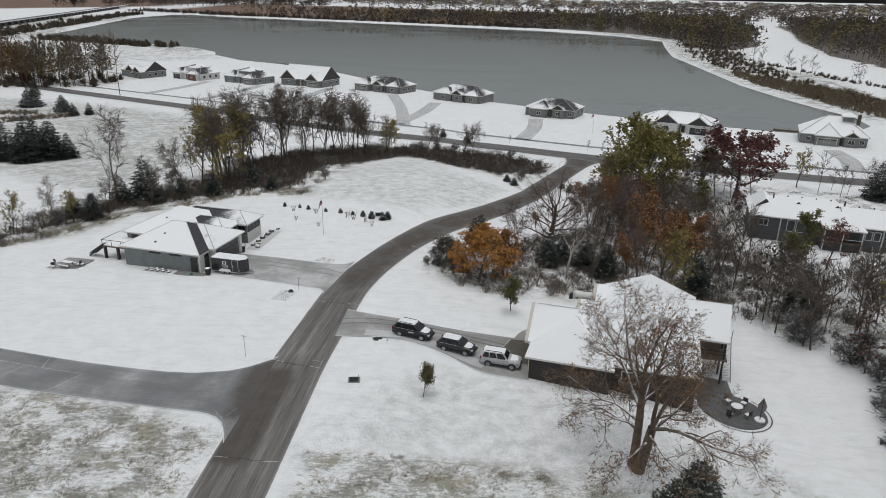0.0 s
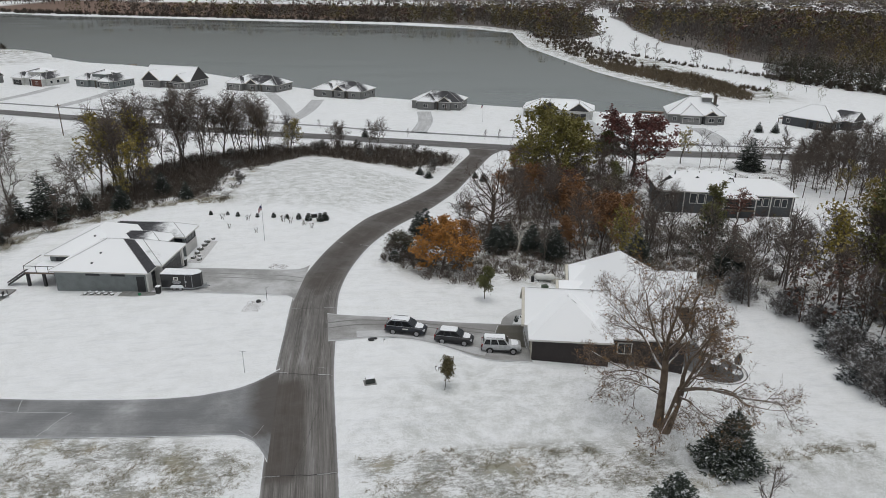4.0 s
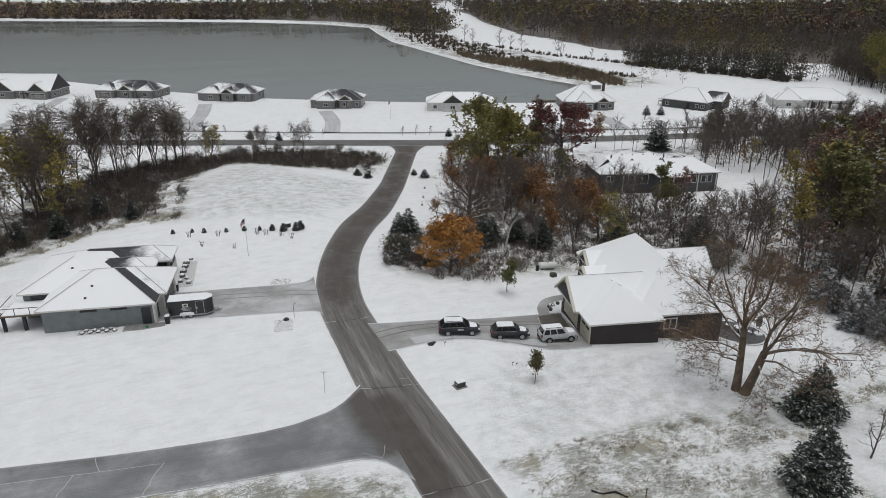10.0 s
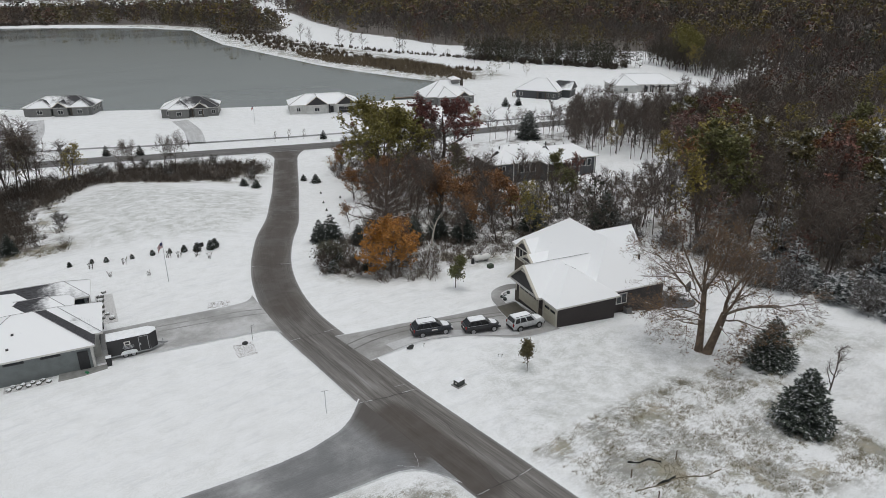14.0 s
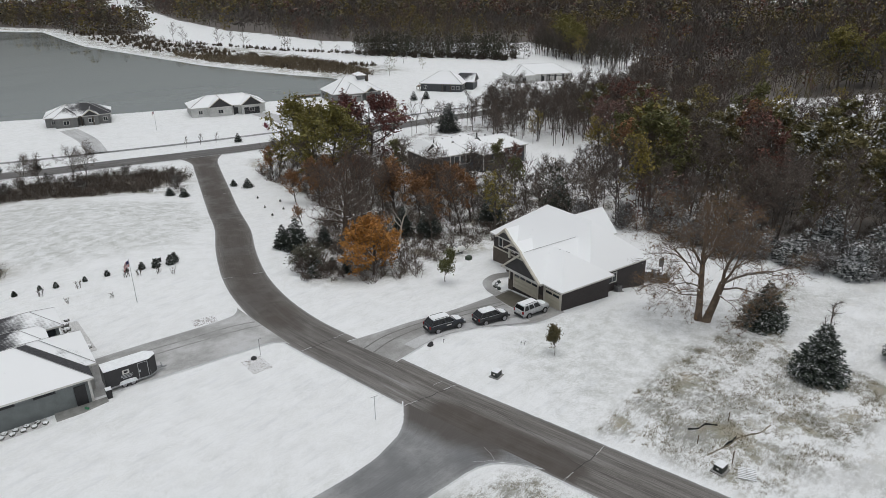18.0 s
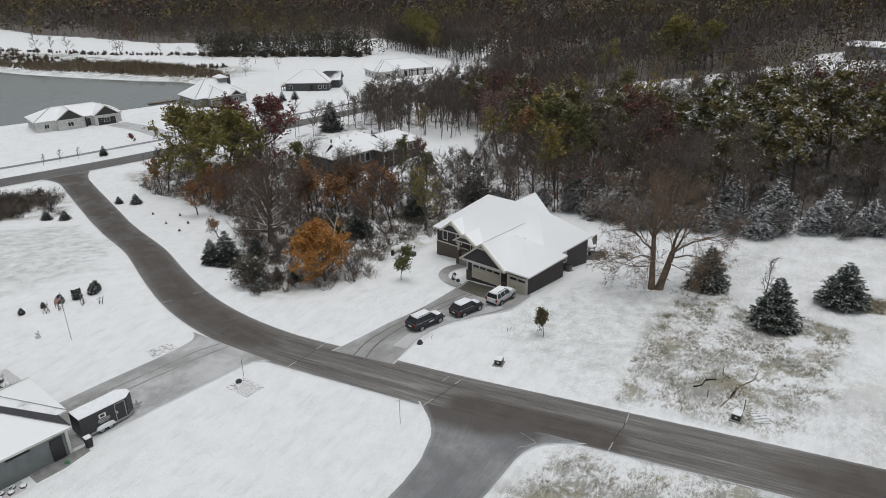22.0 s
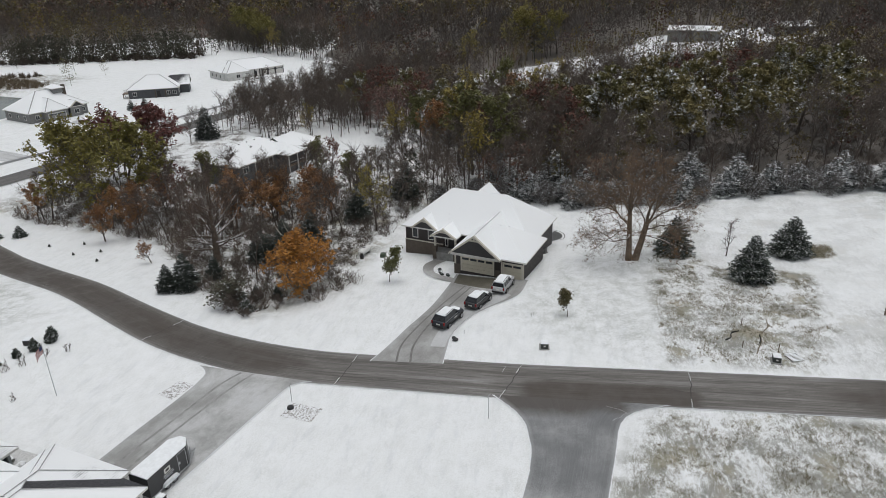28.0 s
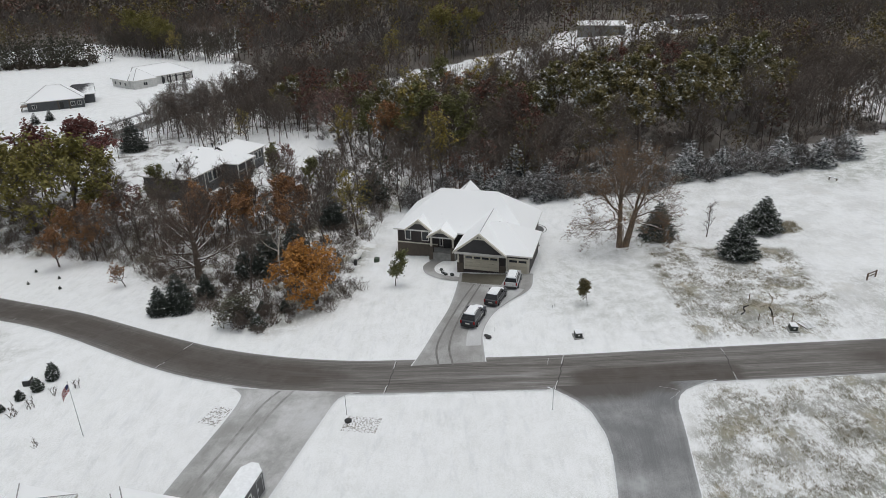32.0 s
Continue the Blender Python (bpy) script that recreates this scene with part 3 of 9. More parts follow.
db_r = smooth_line([(-17.6, 89.0), (-18.4, 91.0), (-23.4, 92.6), (-31, 94.7), (-37.8, 96.6)], 1)
drive_b = strip("driveway_b", resample(db_l, 30), resample(db_r, 30), 0.068, M_DRIVELIGHT, "wide concrete driveway with tyre tracks in thin slush", "driveway")
band = [r.lerp(l, 0.17) for r, l in zip(resample(drive_r, 30), resample(drive_l, 30))]
ribbon(band[4:24], 1.7, 0.078, "snow_band", M_DRIVEPALE, drive_a)
pad_a = [Vector(p) for p in ((6.2, 72.6), (6.7, 74.4), (7.4, 76.2), (8.2, 78.0))]
pad_b = [Vector(p) for p in ((10.0, 71.4), (10.5, 73.8), (11.1, 76.2), (11.7, 77.8))]
strip("pavement_garage_pad", pad_a, pad_b, 0.085, M_PADWET, "wet brown concrete pad before the garage", "driveway", cols=6)

# ---- houses ----
def quad_box(bm, x0, x1, y0, y1, z0, z1):
    v = [bm.verts.new(p) for p in ((x0, y0, z0), (x1, y0, z0), (x1, y1, z0), (x0, y1, z0), (x0, y0, z1), (x1, y0, z1), (x1, y1, z1), (x0, y1, z1))]
    for f in ((0, 3, 2, 1), (4, 5, 6, 7), (0, 1, 5, 4), (1, 2, 6, 5), (2, 3, 7, 6), (3, 0, 4, 7)):
        bm.faces.new([v[i] for i in f])
    return v


def box_part(name, x0, x1, y0, y1, z0, z1, material, parent, label="", bevel=0.0):
    bm = bmesh.new()
    quad_box(bm, min(x0, x1), max(x0, x1), min(y0, y1), max(y0, y1), min(z0, z1), max(z0, z1))
    if bevel:
        bmesh.ops.bevel(bm, geom=bm.edges[:], offset=bevel, segments=1, affect="EDGES")
    return part(name, bm, material, parent, label)


def shingle(name, c, cover):
    """Bare shingle courses with thin wind-blown snow, thicker towards one end of the roof."""
    m = Mat(name, 0.85)
    rows = m.noise(1.0, 4, 0.7, False, (1.2, 9.0, 9.0))
    base = m.mix(m.step(rows, 0.35, 0.65), tuple(v * 0.6 for v in c), tuple(v * 1.4 for v in c))
    courses = m.node("ShaderNodeTexWave", Scale=4.0, Distortion=0.6)
    courses.bands_direction = "Z"
    m.link(m.tc.outputs["Object"], courses.inputs["Vector"])
    w = m.math("ADD", m.attr("wind"), m.math("ADD", m.math("MULTIPLY", m.math("SUBTRACT", m.noise(0.5, 4, 0.6), 0.5), 0.5), m.math("MULTIPLY", m.math("SUBTRACT", courses.outputs["Fac"], 0.5), 0.07)))
    w = m.math("ADD", w, m.math("MULTIPLY", m.math("SUBTRACT", rows, 0.5), 0.35))
    p = m.step(w, 0.50, 0.78, 1.0, 0.0)
    m.color(m.mix(p, base, SNOW))
    return m.m


M_BARE = shingle("bare_shingle", (0.045, 0.045, 0.05), 0.55)


def siding(name, c, pitch=6.0, vary=0.12, upright=False):
    m = Mat(name, 0.65)
    n = m.noise(0.8, 5, 0.6, False)
    w = m.node("ShaderNodeTexWave", Scale=pitch, Distortion=0.0)
    w.bands_direction = "X" if upright else "Z"
    m.link(m.tc.outputs["Object"], w.inputs["Vector"])
    base = m.mix(m.step(n, 0.3, 0.7), tuple(v * (1 - vary) for v in c), tuple(v * (1 + vary) for v in c))
    m.color(m.mix(m.math("MULTIPLY", m.step(w.outputs["Fac"], 0.0, 0.2, 1.0, 0.0), 0.4), base, tuple(v * 0.5 for v in c)))
    m.bump(w.outputs["Fac"], 0.35, 0.02)
    return m.m


def stone(name, c):
    m = Mat(name, 0.85)
    v = m.node("ShaderNodeTexVoronoi", Scale=3.2)
    m.link(m.tc.outputs["Object"], v.inputs["Vector"])
    m.color(m.mix(m.noise(2.5, 5, 0.7, False), tuple(a * 0.55 for a in c), tuple(a * 1.4 for a in c)))
    m.bump(v.outputs["Distance"], 0.5, 0.04)
    return m.m


M_BROWN = siding("dark_brown_siding", (0.034, 0.027, 0.026))
M_SHAKE = siding("dark_gable_shakes", (0.047, 0.045, 0.047), 9.0)
M_TAN = plain("tan_garage_door", (0.50, 0.465, 0.375), 0.5, vary=0.06)
M_STONE = stone("brown_ledgestone", (0.095, 0.078, 0.062))
M_TRIM = plain("cream_trim", (0.55, 0.52, 0.45), 0.5, vary=0.06)
M_BLUEGREY = siding("blue_grey_siding", (0.195, 0.215, 0.215))
M_BRICK = stone("red_brown_brick", (0.17, 0.075, 0.055))
M_MIDGREY = siding("grey_siding", (0.20, 0.20, 0.195))
M_DARKGREY = siding("charcoal_siding", (0.075, 0.08, 0.085))
M_WHITE = siding("white_siding", (0.62, 0.62, 0.60))
M_DOORDARK = plain("dark_garage_door", (0.035, 0.035, 0.036), 0.4, vary=0.12)
M_DOORGREY = plain("grey_garage_door", (0.24, 0.235, 0.225), 0.5, vary=0.08)
M_TIMBER = plain("weathered_deck_timber", (0.16, 0.12, 0.09), 0.8, vary=0.3, scale=5)
M_SNOWTREAD = plain("snowy_tread", (0.62, 0.63, 0.64), 0.85, vary=0.25, scale=3)
M_CONCRETE = plain("bare_concrete", (0.25, 0.25, 0.24), 0.85, vary=0.2, scale=1.5, bump=0.2)


def roof_part(parent, u0, u1, v0, v1, z, pitch, kind="hip", bare=(), ends=None, thick=0.22, name="roof"):
    """A snow-covered roof over an eave rectangle. kind: hip, or gable along u or v; ends: for a gable along u or v, which ends are hipped.
    bare: outward sides ('-u', '+u', '-v', '+v') where the wind has bared the shingles, with a strength."""
    du, dv = u1 - u0, v1 - v0
    bm = bmesh.new()
    wind = bm.verts.layers.float.new("wind")
    along_u = (du >= dv) if kind == "hip" else kind == "gable_u"
    half = (dv if along_u else du) / 2
    top = z + pitch * half
    hip_lo, hip_hi = (True, True) if kind == "hip" else (ends or (False, False))
    if along_u:
        vm = (v0 + v1) / 2
        a, b = (u0 + (half if hip_lo else 0), vm, top), (u1 - (half if hip_hi else 0), vm, top)
    else:
        um = (u0 + u1) / 2
        a, b = (um, v0 + (half if hip_lo else 0), top), (um, v1 - (half if hip_hi else 0), top)
    c = [(u0, v0, z), (u1, v0, z), (u1, v1, z), (u0, v1, z)]
    V = [bm.verts.new(p) for p in c]
    W = [bm.verts.new((p[0], p[1], z - thick)) for p in c]
    A, B = bm.verts.new(a), bm.verts.new(b)
    tops = {}
    if along_u:
        tops["-v"] = bm.faces.new((V[0], V[1], B, A))
        tops["+v"] = bm.faces.new((V[2], V[3], A, B))
        tops["-u"] = bm.faces.new((V[3], V[0], A))
        tops["+u"] = bm.faces.new((V[1], V[2], B))
    else:
        tops["+u"] = bm.faces.new((V[1], V[2], B, A))
        tops["-u"] = bm.faces.new((V[3], V[0], A, B))
        tops["-v"] = bm.faces.new((V[0], V[1], A))
        tops["+v"] = bm.faces.new((V[2], V[3], B))
    for i in range(4):
        j = (i + 1) % 4
        f = bm.faces.new((W[i], W[j], V[j], V[i]))
        f.material_index = 1
    bm.faces.new(W[::-1]).material_index = 1
    for k, f in tops.items():
        gable_end = (k[1] == ("u" if along_u else "v")) and not (hip_lo if k[0] == "-" else hip_hi)
        if gable_end:
            f.material_index = 2
        elif k in bare:
            f.material_index = 3
            w = bare[k]
            if not isinstance(w, tuple):
                w = (w, w * 0.35, w * 0.8, w) if len(f.verts) == 4 else (w, w * 0.2, w)
            for vert, a in zip(f.verts, w):
                vert[wind] = max(vert[wind], a)
    return part(name, bm, [M_ROOFSNOW, M_FASCIA, M_SHAKE, M_BARE], parent)


def rake_trim(parent, u, v0, v1, z, pitch, depth=0.35, w=0.24, out=-1, along="u"):
    """Sloping white boards along a gable's two edges."""
    vm, top = (v0 + v1) / 2, z + pitch * (v1 - v0) / 2
    for s, va in ((1, v0), (-1, v1)):
        bm = bmesh.new()
        pts = [(va, z - w), (va, z + 0.04), (vm, top + 0.04), (vm, top - w * 1.3)]
        q = []
        for uu in (u, u + out * depth):
            q.append([bm.verts.new((uu, p[0], p[1]) if along == "u" else (p[0], uu, p[1])) for p in pts])
        bm.faces.new(q[0])
        bm.faces.new(q[1][::-1])
        for i in range(4):
            j = (i + 1) % 4
            bm.faces.new((q[0][i], q[1][i], q[1][j], q[0][j]))
        bmesh.ops.recalc_face_normals(bm, faces=bm.faces[:])
        part("rake_board", bm, M_TRIM, parent)


def window(parent, axis, at, a0, a1, z0, z1, out, bars=1, frame_mat=None, pane_mat=None):
    """A window in a wall: axis 'u' lies in the plane u = at; out is the outward sign."""
    fm = frame_mat or M_FASCIA
    bm = bmesh.new()
    t, d = 0.11, 0.08

    def slab(b0, b1, c0, c1, e0, e1):
        lo, hi = sorted((at + out * e0, at + out * e1))
        if axis == "u":
            quad_box(bm, lo, hi, b0, b1, c0, c1)
        else:
            quad_box(bm, b0, b1, lo, hi, c0, c1)
    slab(a0, a1, z0, z0 + t, -0.02, d)
    slab(a0, a1, z1 - t, z1, -0.02, d)
    slab(a0, a0 + t, z0 + t, z1 - t, -0.02, d)
    slab(a1 - t, a1, z0 + t, z1 - t, -0.02, d)
    for k in range(1, bars + 1):
        m = a0 + (a1 - a0) * k / (bars + 1)
        slab(m - 0.04, m + 0.04, z0 + t, z1 - t, -0.02, d * 0.8)
    w = part("window", bm, fm, parent)
    n = bars + 1
    for k in range(n):
        bm = bmesh.new()
        b0, b1 = a0 + (a1 - a0) * k / n + 0.07, a0 + (a1 - a0) * (k + 1) / n - 0.07
        slab(b0, b1, z0 + t * 0.7, z1 - t * 0.7, 0.005, 0.03)
        part("pane", bm, pane_mat or M_GLASS, w)
    return w


def garage_door(parent, axis, at, a0, a1, z0, z1, out, material, lights=4, rows=4):
    bm = bmesh.new()

    def slab(b, b0, b1, c0, c1, e0, e1):
        lo, hi = sorted((at + out * e0, at + out * e1))
        if axis == "u":
            quad_box(b, lo, hi, b0, b1, c0, c1)
        else:
            quad_box(b, b0, b1, lo, hi, c0, c1)
    h = (z1 - z0) / rows
    for r in range(rows):
        slab(bm, a0, a1, z0 + r * h + 0.015, z0 + (r + 1) * h - 0.015, -0.02, 0.05)
        n = lights * 1
        for k in range(n):
            b0, b1 = a0 + (a1 - a0) * k / n + 0.1, a0 + (a1 - a0) * (k + 1) / n - 0.1
            if r < rows - 1:
                slab(bm, b0, b1, z0 + r * h + 0.1, z0 + (r + 1) * h - 0.1, 0.05, 0.065)
    door = part("garage_door", bm, material, parent)
    for k in range(lights):
        bm = bmesh.new()
        b0, b1 = a0 + (a1 - a0) * k / lights + 0.1, a0 + (a1 - a0) * (k + 1) / lights - 0.1
        slab(bm, b0, b1, z1 - h + 0.1, z1 - 0.12, 0.045, 0.058)
        part("pane", bm, M_GLASS, door)
    for b0, b1, c0, c1 in ((a0 - 0.16, a0, z0, z1 + 0.16), (a1, a1 + 0.16, z0, z1 + 0.16), (a0, a1, z1, z1 + 0.16)):
        bm = bmesh.new()
        slab(bm, b0, b1, c0, c1, -0.02, 0.07)
        part("door_trim", bm, M_TRIM if material is M_TAN else M_FASCIA, door)
    return door


def house(x, y, z, rot, label):
    e = new("house")
    e.matrix_world = pose(x, y, z, 0, 0, rot)
    return tagged(e, label, "house")


# -- the brown house beside the driveway: u runs back from the garage front, v along the front --
EAVE = 1.93
hA = house(9.07, 68.11, 0, -14.9, "single-storey dark brown house with stone base under a snow-covered hip roof")
GA, WB = -1.05, -3.6
box_part("wall", 0.45, 9.2, 0.45, 10.8, WB, EAVE - 0.05, M_BROWN, hA)
box_part("wall", 6.7, 18.0, 1.7, 22.1, WB - 1, EAVE - 0.055, M_BROWN, hA)
box_part("stone_base", 0.36, 0.45, 10.0, 10.9, WB, -0.1, M_STONE, hA, "brown ledgestone facing")
box_part("stone_base", 0.36, 0.45, 3.75, 4.7, WB, -0.1, M_STONE, hA, "brown ledgestone facing")
box_part("stone_base", 6.58, 6.7, 15.6, 22.15, WB, -0.5, M_STONE, hA, "brown ledgestone facing")
box_part("stone_cap", 6.52, 6.7, 15.6, 22.2, -0.5, -0.36, M_TRIM, hA)
roof_part(hA, 0, 9.6, 0, 11.25, EAVE, 0.64)
roof_part(hA, -0.35, 10.1, 3.6, 11.3, EAVE, 0.80, "gable_u", ends=(False, False))
roof_part(hA, 6.2, 18.5, 1.2, 22.6, EAVE, 0.80)
roof_part(hA, 12.0, 21.8, 10.6, 17.4, EAVE, 0.98, "gable_u")
roof_part(hA, 6.0, 8.6, 16.2, 20.6, EAVE + 0.1, 0.80, "gable_u")
roof_part(hA, 4.4, 7.9, 12.3, 16.6, EAVE - 0.1, 0.62, "gable_u")
roof_part(hA, -0.28, 0.6, 3.7, 11.2, EAVE - 0.12, 0.05, "gable_u", thick=0.28, name="eave_band")
rake_trim(hA, -0.36, 3.6, 11.3, EAVE, 0.80)
rake_trim(hA, 5.95, 16.2, 20.6, EAVE + 0.1, 0.80)
rake_trim(hA, 4.38, 12.3, 16.6, EAVE - 0.1, 0.62)
for uu, vm, zt, hw in ((-0.5, 7.45, 4.1, 0.95), (5.8, 18.4, 3.1, 0.6), (4.25, 14.45, 2.5, 0.7)):
    box_part("gable_truss", uu - 0.1, uu + 0.1, vm - hw, vm + hw, zt, zt + 0.14, M_TRIM, hA)
    box_part("gable_truss", uu - 0.1, uu + 0.1, vm - 0.07, vm + 0.07, zt, zt + 0.75, M_TRIM, hA)
garage_door(hA, "u", 0.45, 4.95, 9.75, GA, 1.15, -1, M_TAN, 4)
garage_door(hA, "u", 0.45, 0.75, 3.4, GA, 1.15, -1, M_TAN, 2)
for v0, v1 in ((0.42, 0.6), (3.62, 3.78), (10.62, 10.85)):
    box_part("corner_board", 0.38, 0.45, v0, v1, GA, EAVE - 0.1, M_TRIM, hA)
window(hA, "u", 6.7, 17.0, 18.2, 0.0, 1.6, -1, 0)
window(hA, "u", 6.7, 19.9, 20.9, 0.0, 1.7, -1, 0)
window(hA, "v", 1.7, 10.3, 12.0, -0.3, 1.2, -1, 1)
box_part("front_door", 6.6, 6.68, 13.6, 14.6, GA + 0.2, 1.25, M_DARKTRIM, hA)
window(hA, "u", 6.7, 14.75, 15.3, GA + 0.4, 1.25, -1, 0)
box_part("porch_floor", 4.6, 6.7, 12.2, 16.4, WB, GA + 0.15, M_CONCRETE, hA, "concrete porch slab")
for vv in (12.7, 16.1):
    box_part("porch_post", 4.72, 5.0, vv - 0.14, vv + 0.14, GA, EAVE - 0.2, M_TRIM, hA)
    box_part("pier", 4.55, 5.15, vv - 0.3, vv + 0.3, GA - 1.0, GA + 1.1, M_STONE, hA, "stone porch pier")
# the rear deck and its stair
box_part("deck_floor", 18.0, 21.9, 11.0, 17.6, -0.8, -0.6, M_TIMBER, hA, "raised timber porch floor under the rear gable")
for uu, vv in ((21.5, 11.2), (21.5, 14.0), (21.5, 16.8), (18.3, 11.2)):
    box_part("deck_post", uu - 0.1, uu + 0.1, vv - 0.1, vv + 0.1, -5.0, EAVE - 0.2, M_DARKTRIM, hA)
for zz in (-0.1, 0.35):
    box_part("deck_rail", 21.62, 21.7, 11.2, 16.9, zz, zz + 0.07, M_DARKTRIM, hA)
    box_part("deck_rail", 18.2, 21.6, 11.1, 11.17, zz, zz + 0.07, M_DARKTRIM, hA)
for i in range(19):
    box_part("stair_tread", 21.95, 22.85, 17.2 - 0.285 * i, 17.46 - 0.285 * i, -0.75 - 0.19 * i, -0.68 - 0.19 * i, M_SNOWTREAD, hA, "snow-dusted open stair tread" if i == 0 else "")
for uu in (21.9, 22.85):
    bm = bmesh.new()
    q = [bm.verts.new(p) for p in ((uu, 17.5, -1.0), (uu, 17.5, -0.6), (uu, 12.0, -4.2), (uu, 12.0, -4.6), (uu + 0.06, 17.5, -1.0), (uu + 0.06, 17.5, -0.6), (uu + 0.06, 12.0, -4.2), (uu + 0.06, 12.0, -4.6))]
    for f in ((0, 1, 2, 3), (7, 6, 5, 4), (1, 5, 6, 2), (0, 3, 7, 4), (0, 4, 5, 1), (2, 6, 7, 3)):
        bm.faces.new([q[i] for i in f])
    part("stair_stringer", bm, M_DARKTRIM, hA)
box_part("stair_rail", 22.9, 22.96, 17.4, 17.46, -0.8, 0.4, M_DARKTRIM, hA)
# ridge caps showing through the snow
M_RIDGE = plain("grey_ridge_cap", (0.34, 0.34, 0.34), 0.85, vary=0.4, scale=6)


def ridge(parent, a, b, w=0.13):
    a, b = Vector(a), Vector(b)
    d = (b - a).normalized()
    side = d.cross(Vector((0, 0, 1))).normalized() * w / 2
    up = side.cross(d).normalized() * 0.035
    bm = bmesh.new()
    q = [bm.verts.new(p) for p in (a - side, a + up, a + side, b - side, b + up, b + side)]
    for f in ((0, 1, 4, 3), (1, 2, 5, 4), (0, 2, 1), (3, 4, 5), (0, 3, 5, 2)):
        bm.faces.new([q[k] for k in f])
    part("ridge_cap", bm, M_RIDGE, parent)


ridge(hA, (0.0, 7.45, EAVE + 3.10), (9.6, 7.45, EAVE + 3.10), 0.1)
ridge(hA, (4.6, 5.6, EAVE + 3.07), (5.6, 4.5, EAVE + 2.65), 0.1)
ridge(hA, (15.0, 14.0, EAVE + 3.3), (21.9, 14.0, EAVE + 3.36), 0.08)

# -- the grey house over the lane --
hB = house(-36.9, 95.7, 0, -13.0, "single-storey blue-grey house with dark garage doors and partly bared hip roof")
EB, GB = 1.5, -1.6
for u0, u1, v0, v1, k in ((-14.1, -0.9, 0.2, 11.1, 0), (-18.1, -7.5, 5.9, 18.5, 1), (-9.0, -0.3, 2.9, 10.9, 2), (-14.0, -3.3, 10.8, 15.2, 3), (-15.0, -1.5, 14.9, 19.4, 4)):
    box_part("wall", u0, u1, v0, v1, GB - 1.6, EB - 0.05 - 0.004 * k, M_BLUEGREY, hB)
roof_part(hB, -14.6, -0.4, -0.3, 11.6, EB, 0.47, bare={"+u": (1.05, -0.2, 0.95)})
roof_part(hB, -18.6, -7.0, 5.4, 19.0, EB, 0.46)
roof_part(hB, -7.0, 0.4, 2.4, 11.3, EB + 0.1, 0.50, "gable_u", ends=(False, True), bare={"+u": (0.5, 0.3, 0.5), "-v": (0.35, 0.25, 0.25, 0.3)})
roof_part(hB, -11.5, -2.8, 10.2, 15.6, EB + 0.05, 0.50, "gable_u", ends=(True, True), bare={"-v": (1.25, -0.2, 0.5, 1.4), "+u": (0.4, 0.1, 0.4)})
roof_part(hB, -15.5, -1.0, 14.2, 19.9, EB + 0.02, 0.50, "gable_u", ends=(True, True), bare={"-v": (1.3, -0.2, 0.45, 1.45), "+u": (0.5, 0.1, 0.5)})
box_part("corner_pier", -1.0, -0.75, 0.1, 1.3, GB - 0.2, EB - 0.1, M_FASCIA, hB, "white corner pier")
box_part("corner_pier", -0.9, -0.15, 2.8, 3.5, GB - 0.2, EB - 0.1, M_FASCIA, hB, "white corner pier")
box_part("corner_pier", -0.9, -0.15, 10.3, 11.0, GB - 0.2, EB - 0.1, M_FASCIA, hB, "white corner pier")
garage_door(hB, "u", -0.9, 0.5, 2.6, GB, 0.95, 1, M_DOORDARK, 2)
garage_door(hB, "u", -0.3, 3.75, 10.05, GB, 1.0, 1, M_DOORDARK, 4)
box_part("entry_recess", -3.32, -3.22, 11.6, 14.4, GB, 1.1, M_DOORDARK, hB, "flat dark panel at the entrance")
window(hB, "v", 14.9, -3.1, -1.8, -0.4, 1.0, -1, 0, M_DARKTRIM)
window(hB, "u", -1.5, 15.3, 19.0, -0.1, 1.2, 1, 2, M_DARKTRIM)
box_part("white_wall_panel", -1.5, -1.42, 14.95, 19.35, GB - 0.8, -0.15, M_FASCIA, hB, "white rendered panel")
window(hB, "v", 0.2, -9.6, -7.6, 0.75, 1.15, -1, 0, M_DARKTRIM)
window(hB, "v", 0.2, -6.0, -4.0, 0.75, 1.15, -1, 0, M_DARKTRIM)
box_part("side_door", -2.4, -1.3, 0.1, 0.2, GB, 0.75, M_DARKTRIM, hB)
window(hB, "v", 5.9, -17.2, -14.8, -0.2, 1.0, -1, 1, M_DARKTRIM)
box_part("side_slab", -4.6, 0.4, -1.5, 0.2, GB - 0.4, GB + 0.1, M_CONCRETE, hB, "concrete side path")
# deck on posts with a glass rail and a stair down
box_part("deck_floor", -19.4, -14.1, 1.6, 5.9, 0.1, 0.3, M_TIMBER, hB, "raised deck with snow on it")
box_part("deck_snow", -19.3, -14.2, 1.7, 5.8, 0.3, 0.36, M_ROOFSNOW, hB)
for uu in (-19.2, -16.8, -14.4):
    box_part("deck_post", uu - 0.18, uu + 0.18, 1.7, 2.05, GB - 1.5, 0.1, M_DARKTRIM, hB)
for uu in (-19.4, -17.65, -15.9, -14.15):
    box_part("rail_post", uu - 0.03, uu + 0.03, 1.6, 1.66, 0.3, 1.25, M_DARKTRIM, hB)
box_part("hand_rail", -19.4, -14.1, 1.59, 1.67, 1.25, 1.31, M_DARKTRIM, hB)
box_part("hand_rail", -19.44, -19.36, 1.6, 5.9, 1.25, 1.31, M_DARKTRIM, hB)
for i in range(10):
    box_part("stair_tread", -19.9 - 0.1 - 0.28 * i, -19.6 - 0.1 - 0.28 * i, 1.8, 2.9, 0.2 - 0.19 * i, 0.26 - 0.19 * i, M_DARKTRIM, hB)
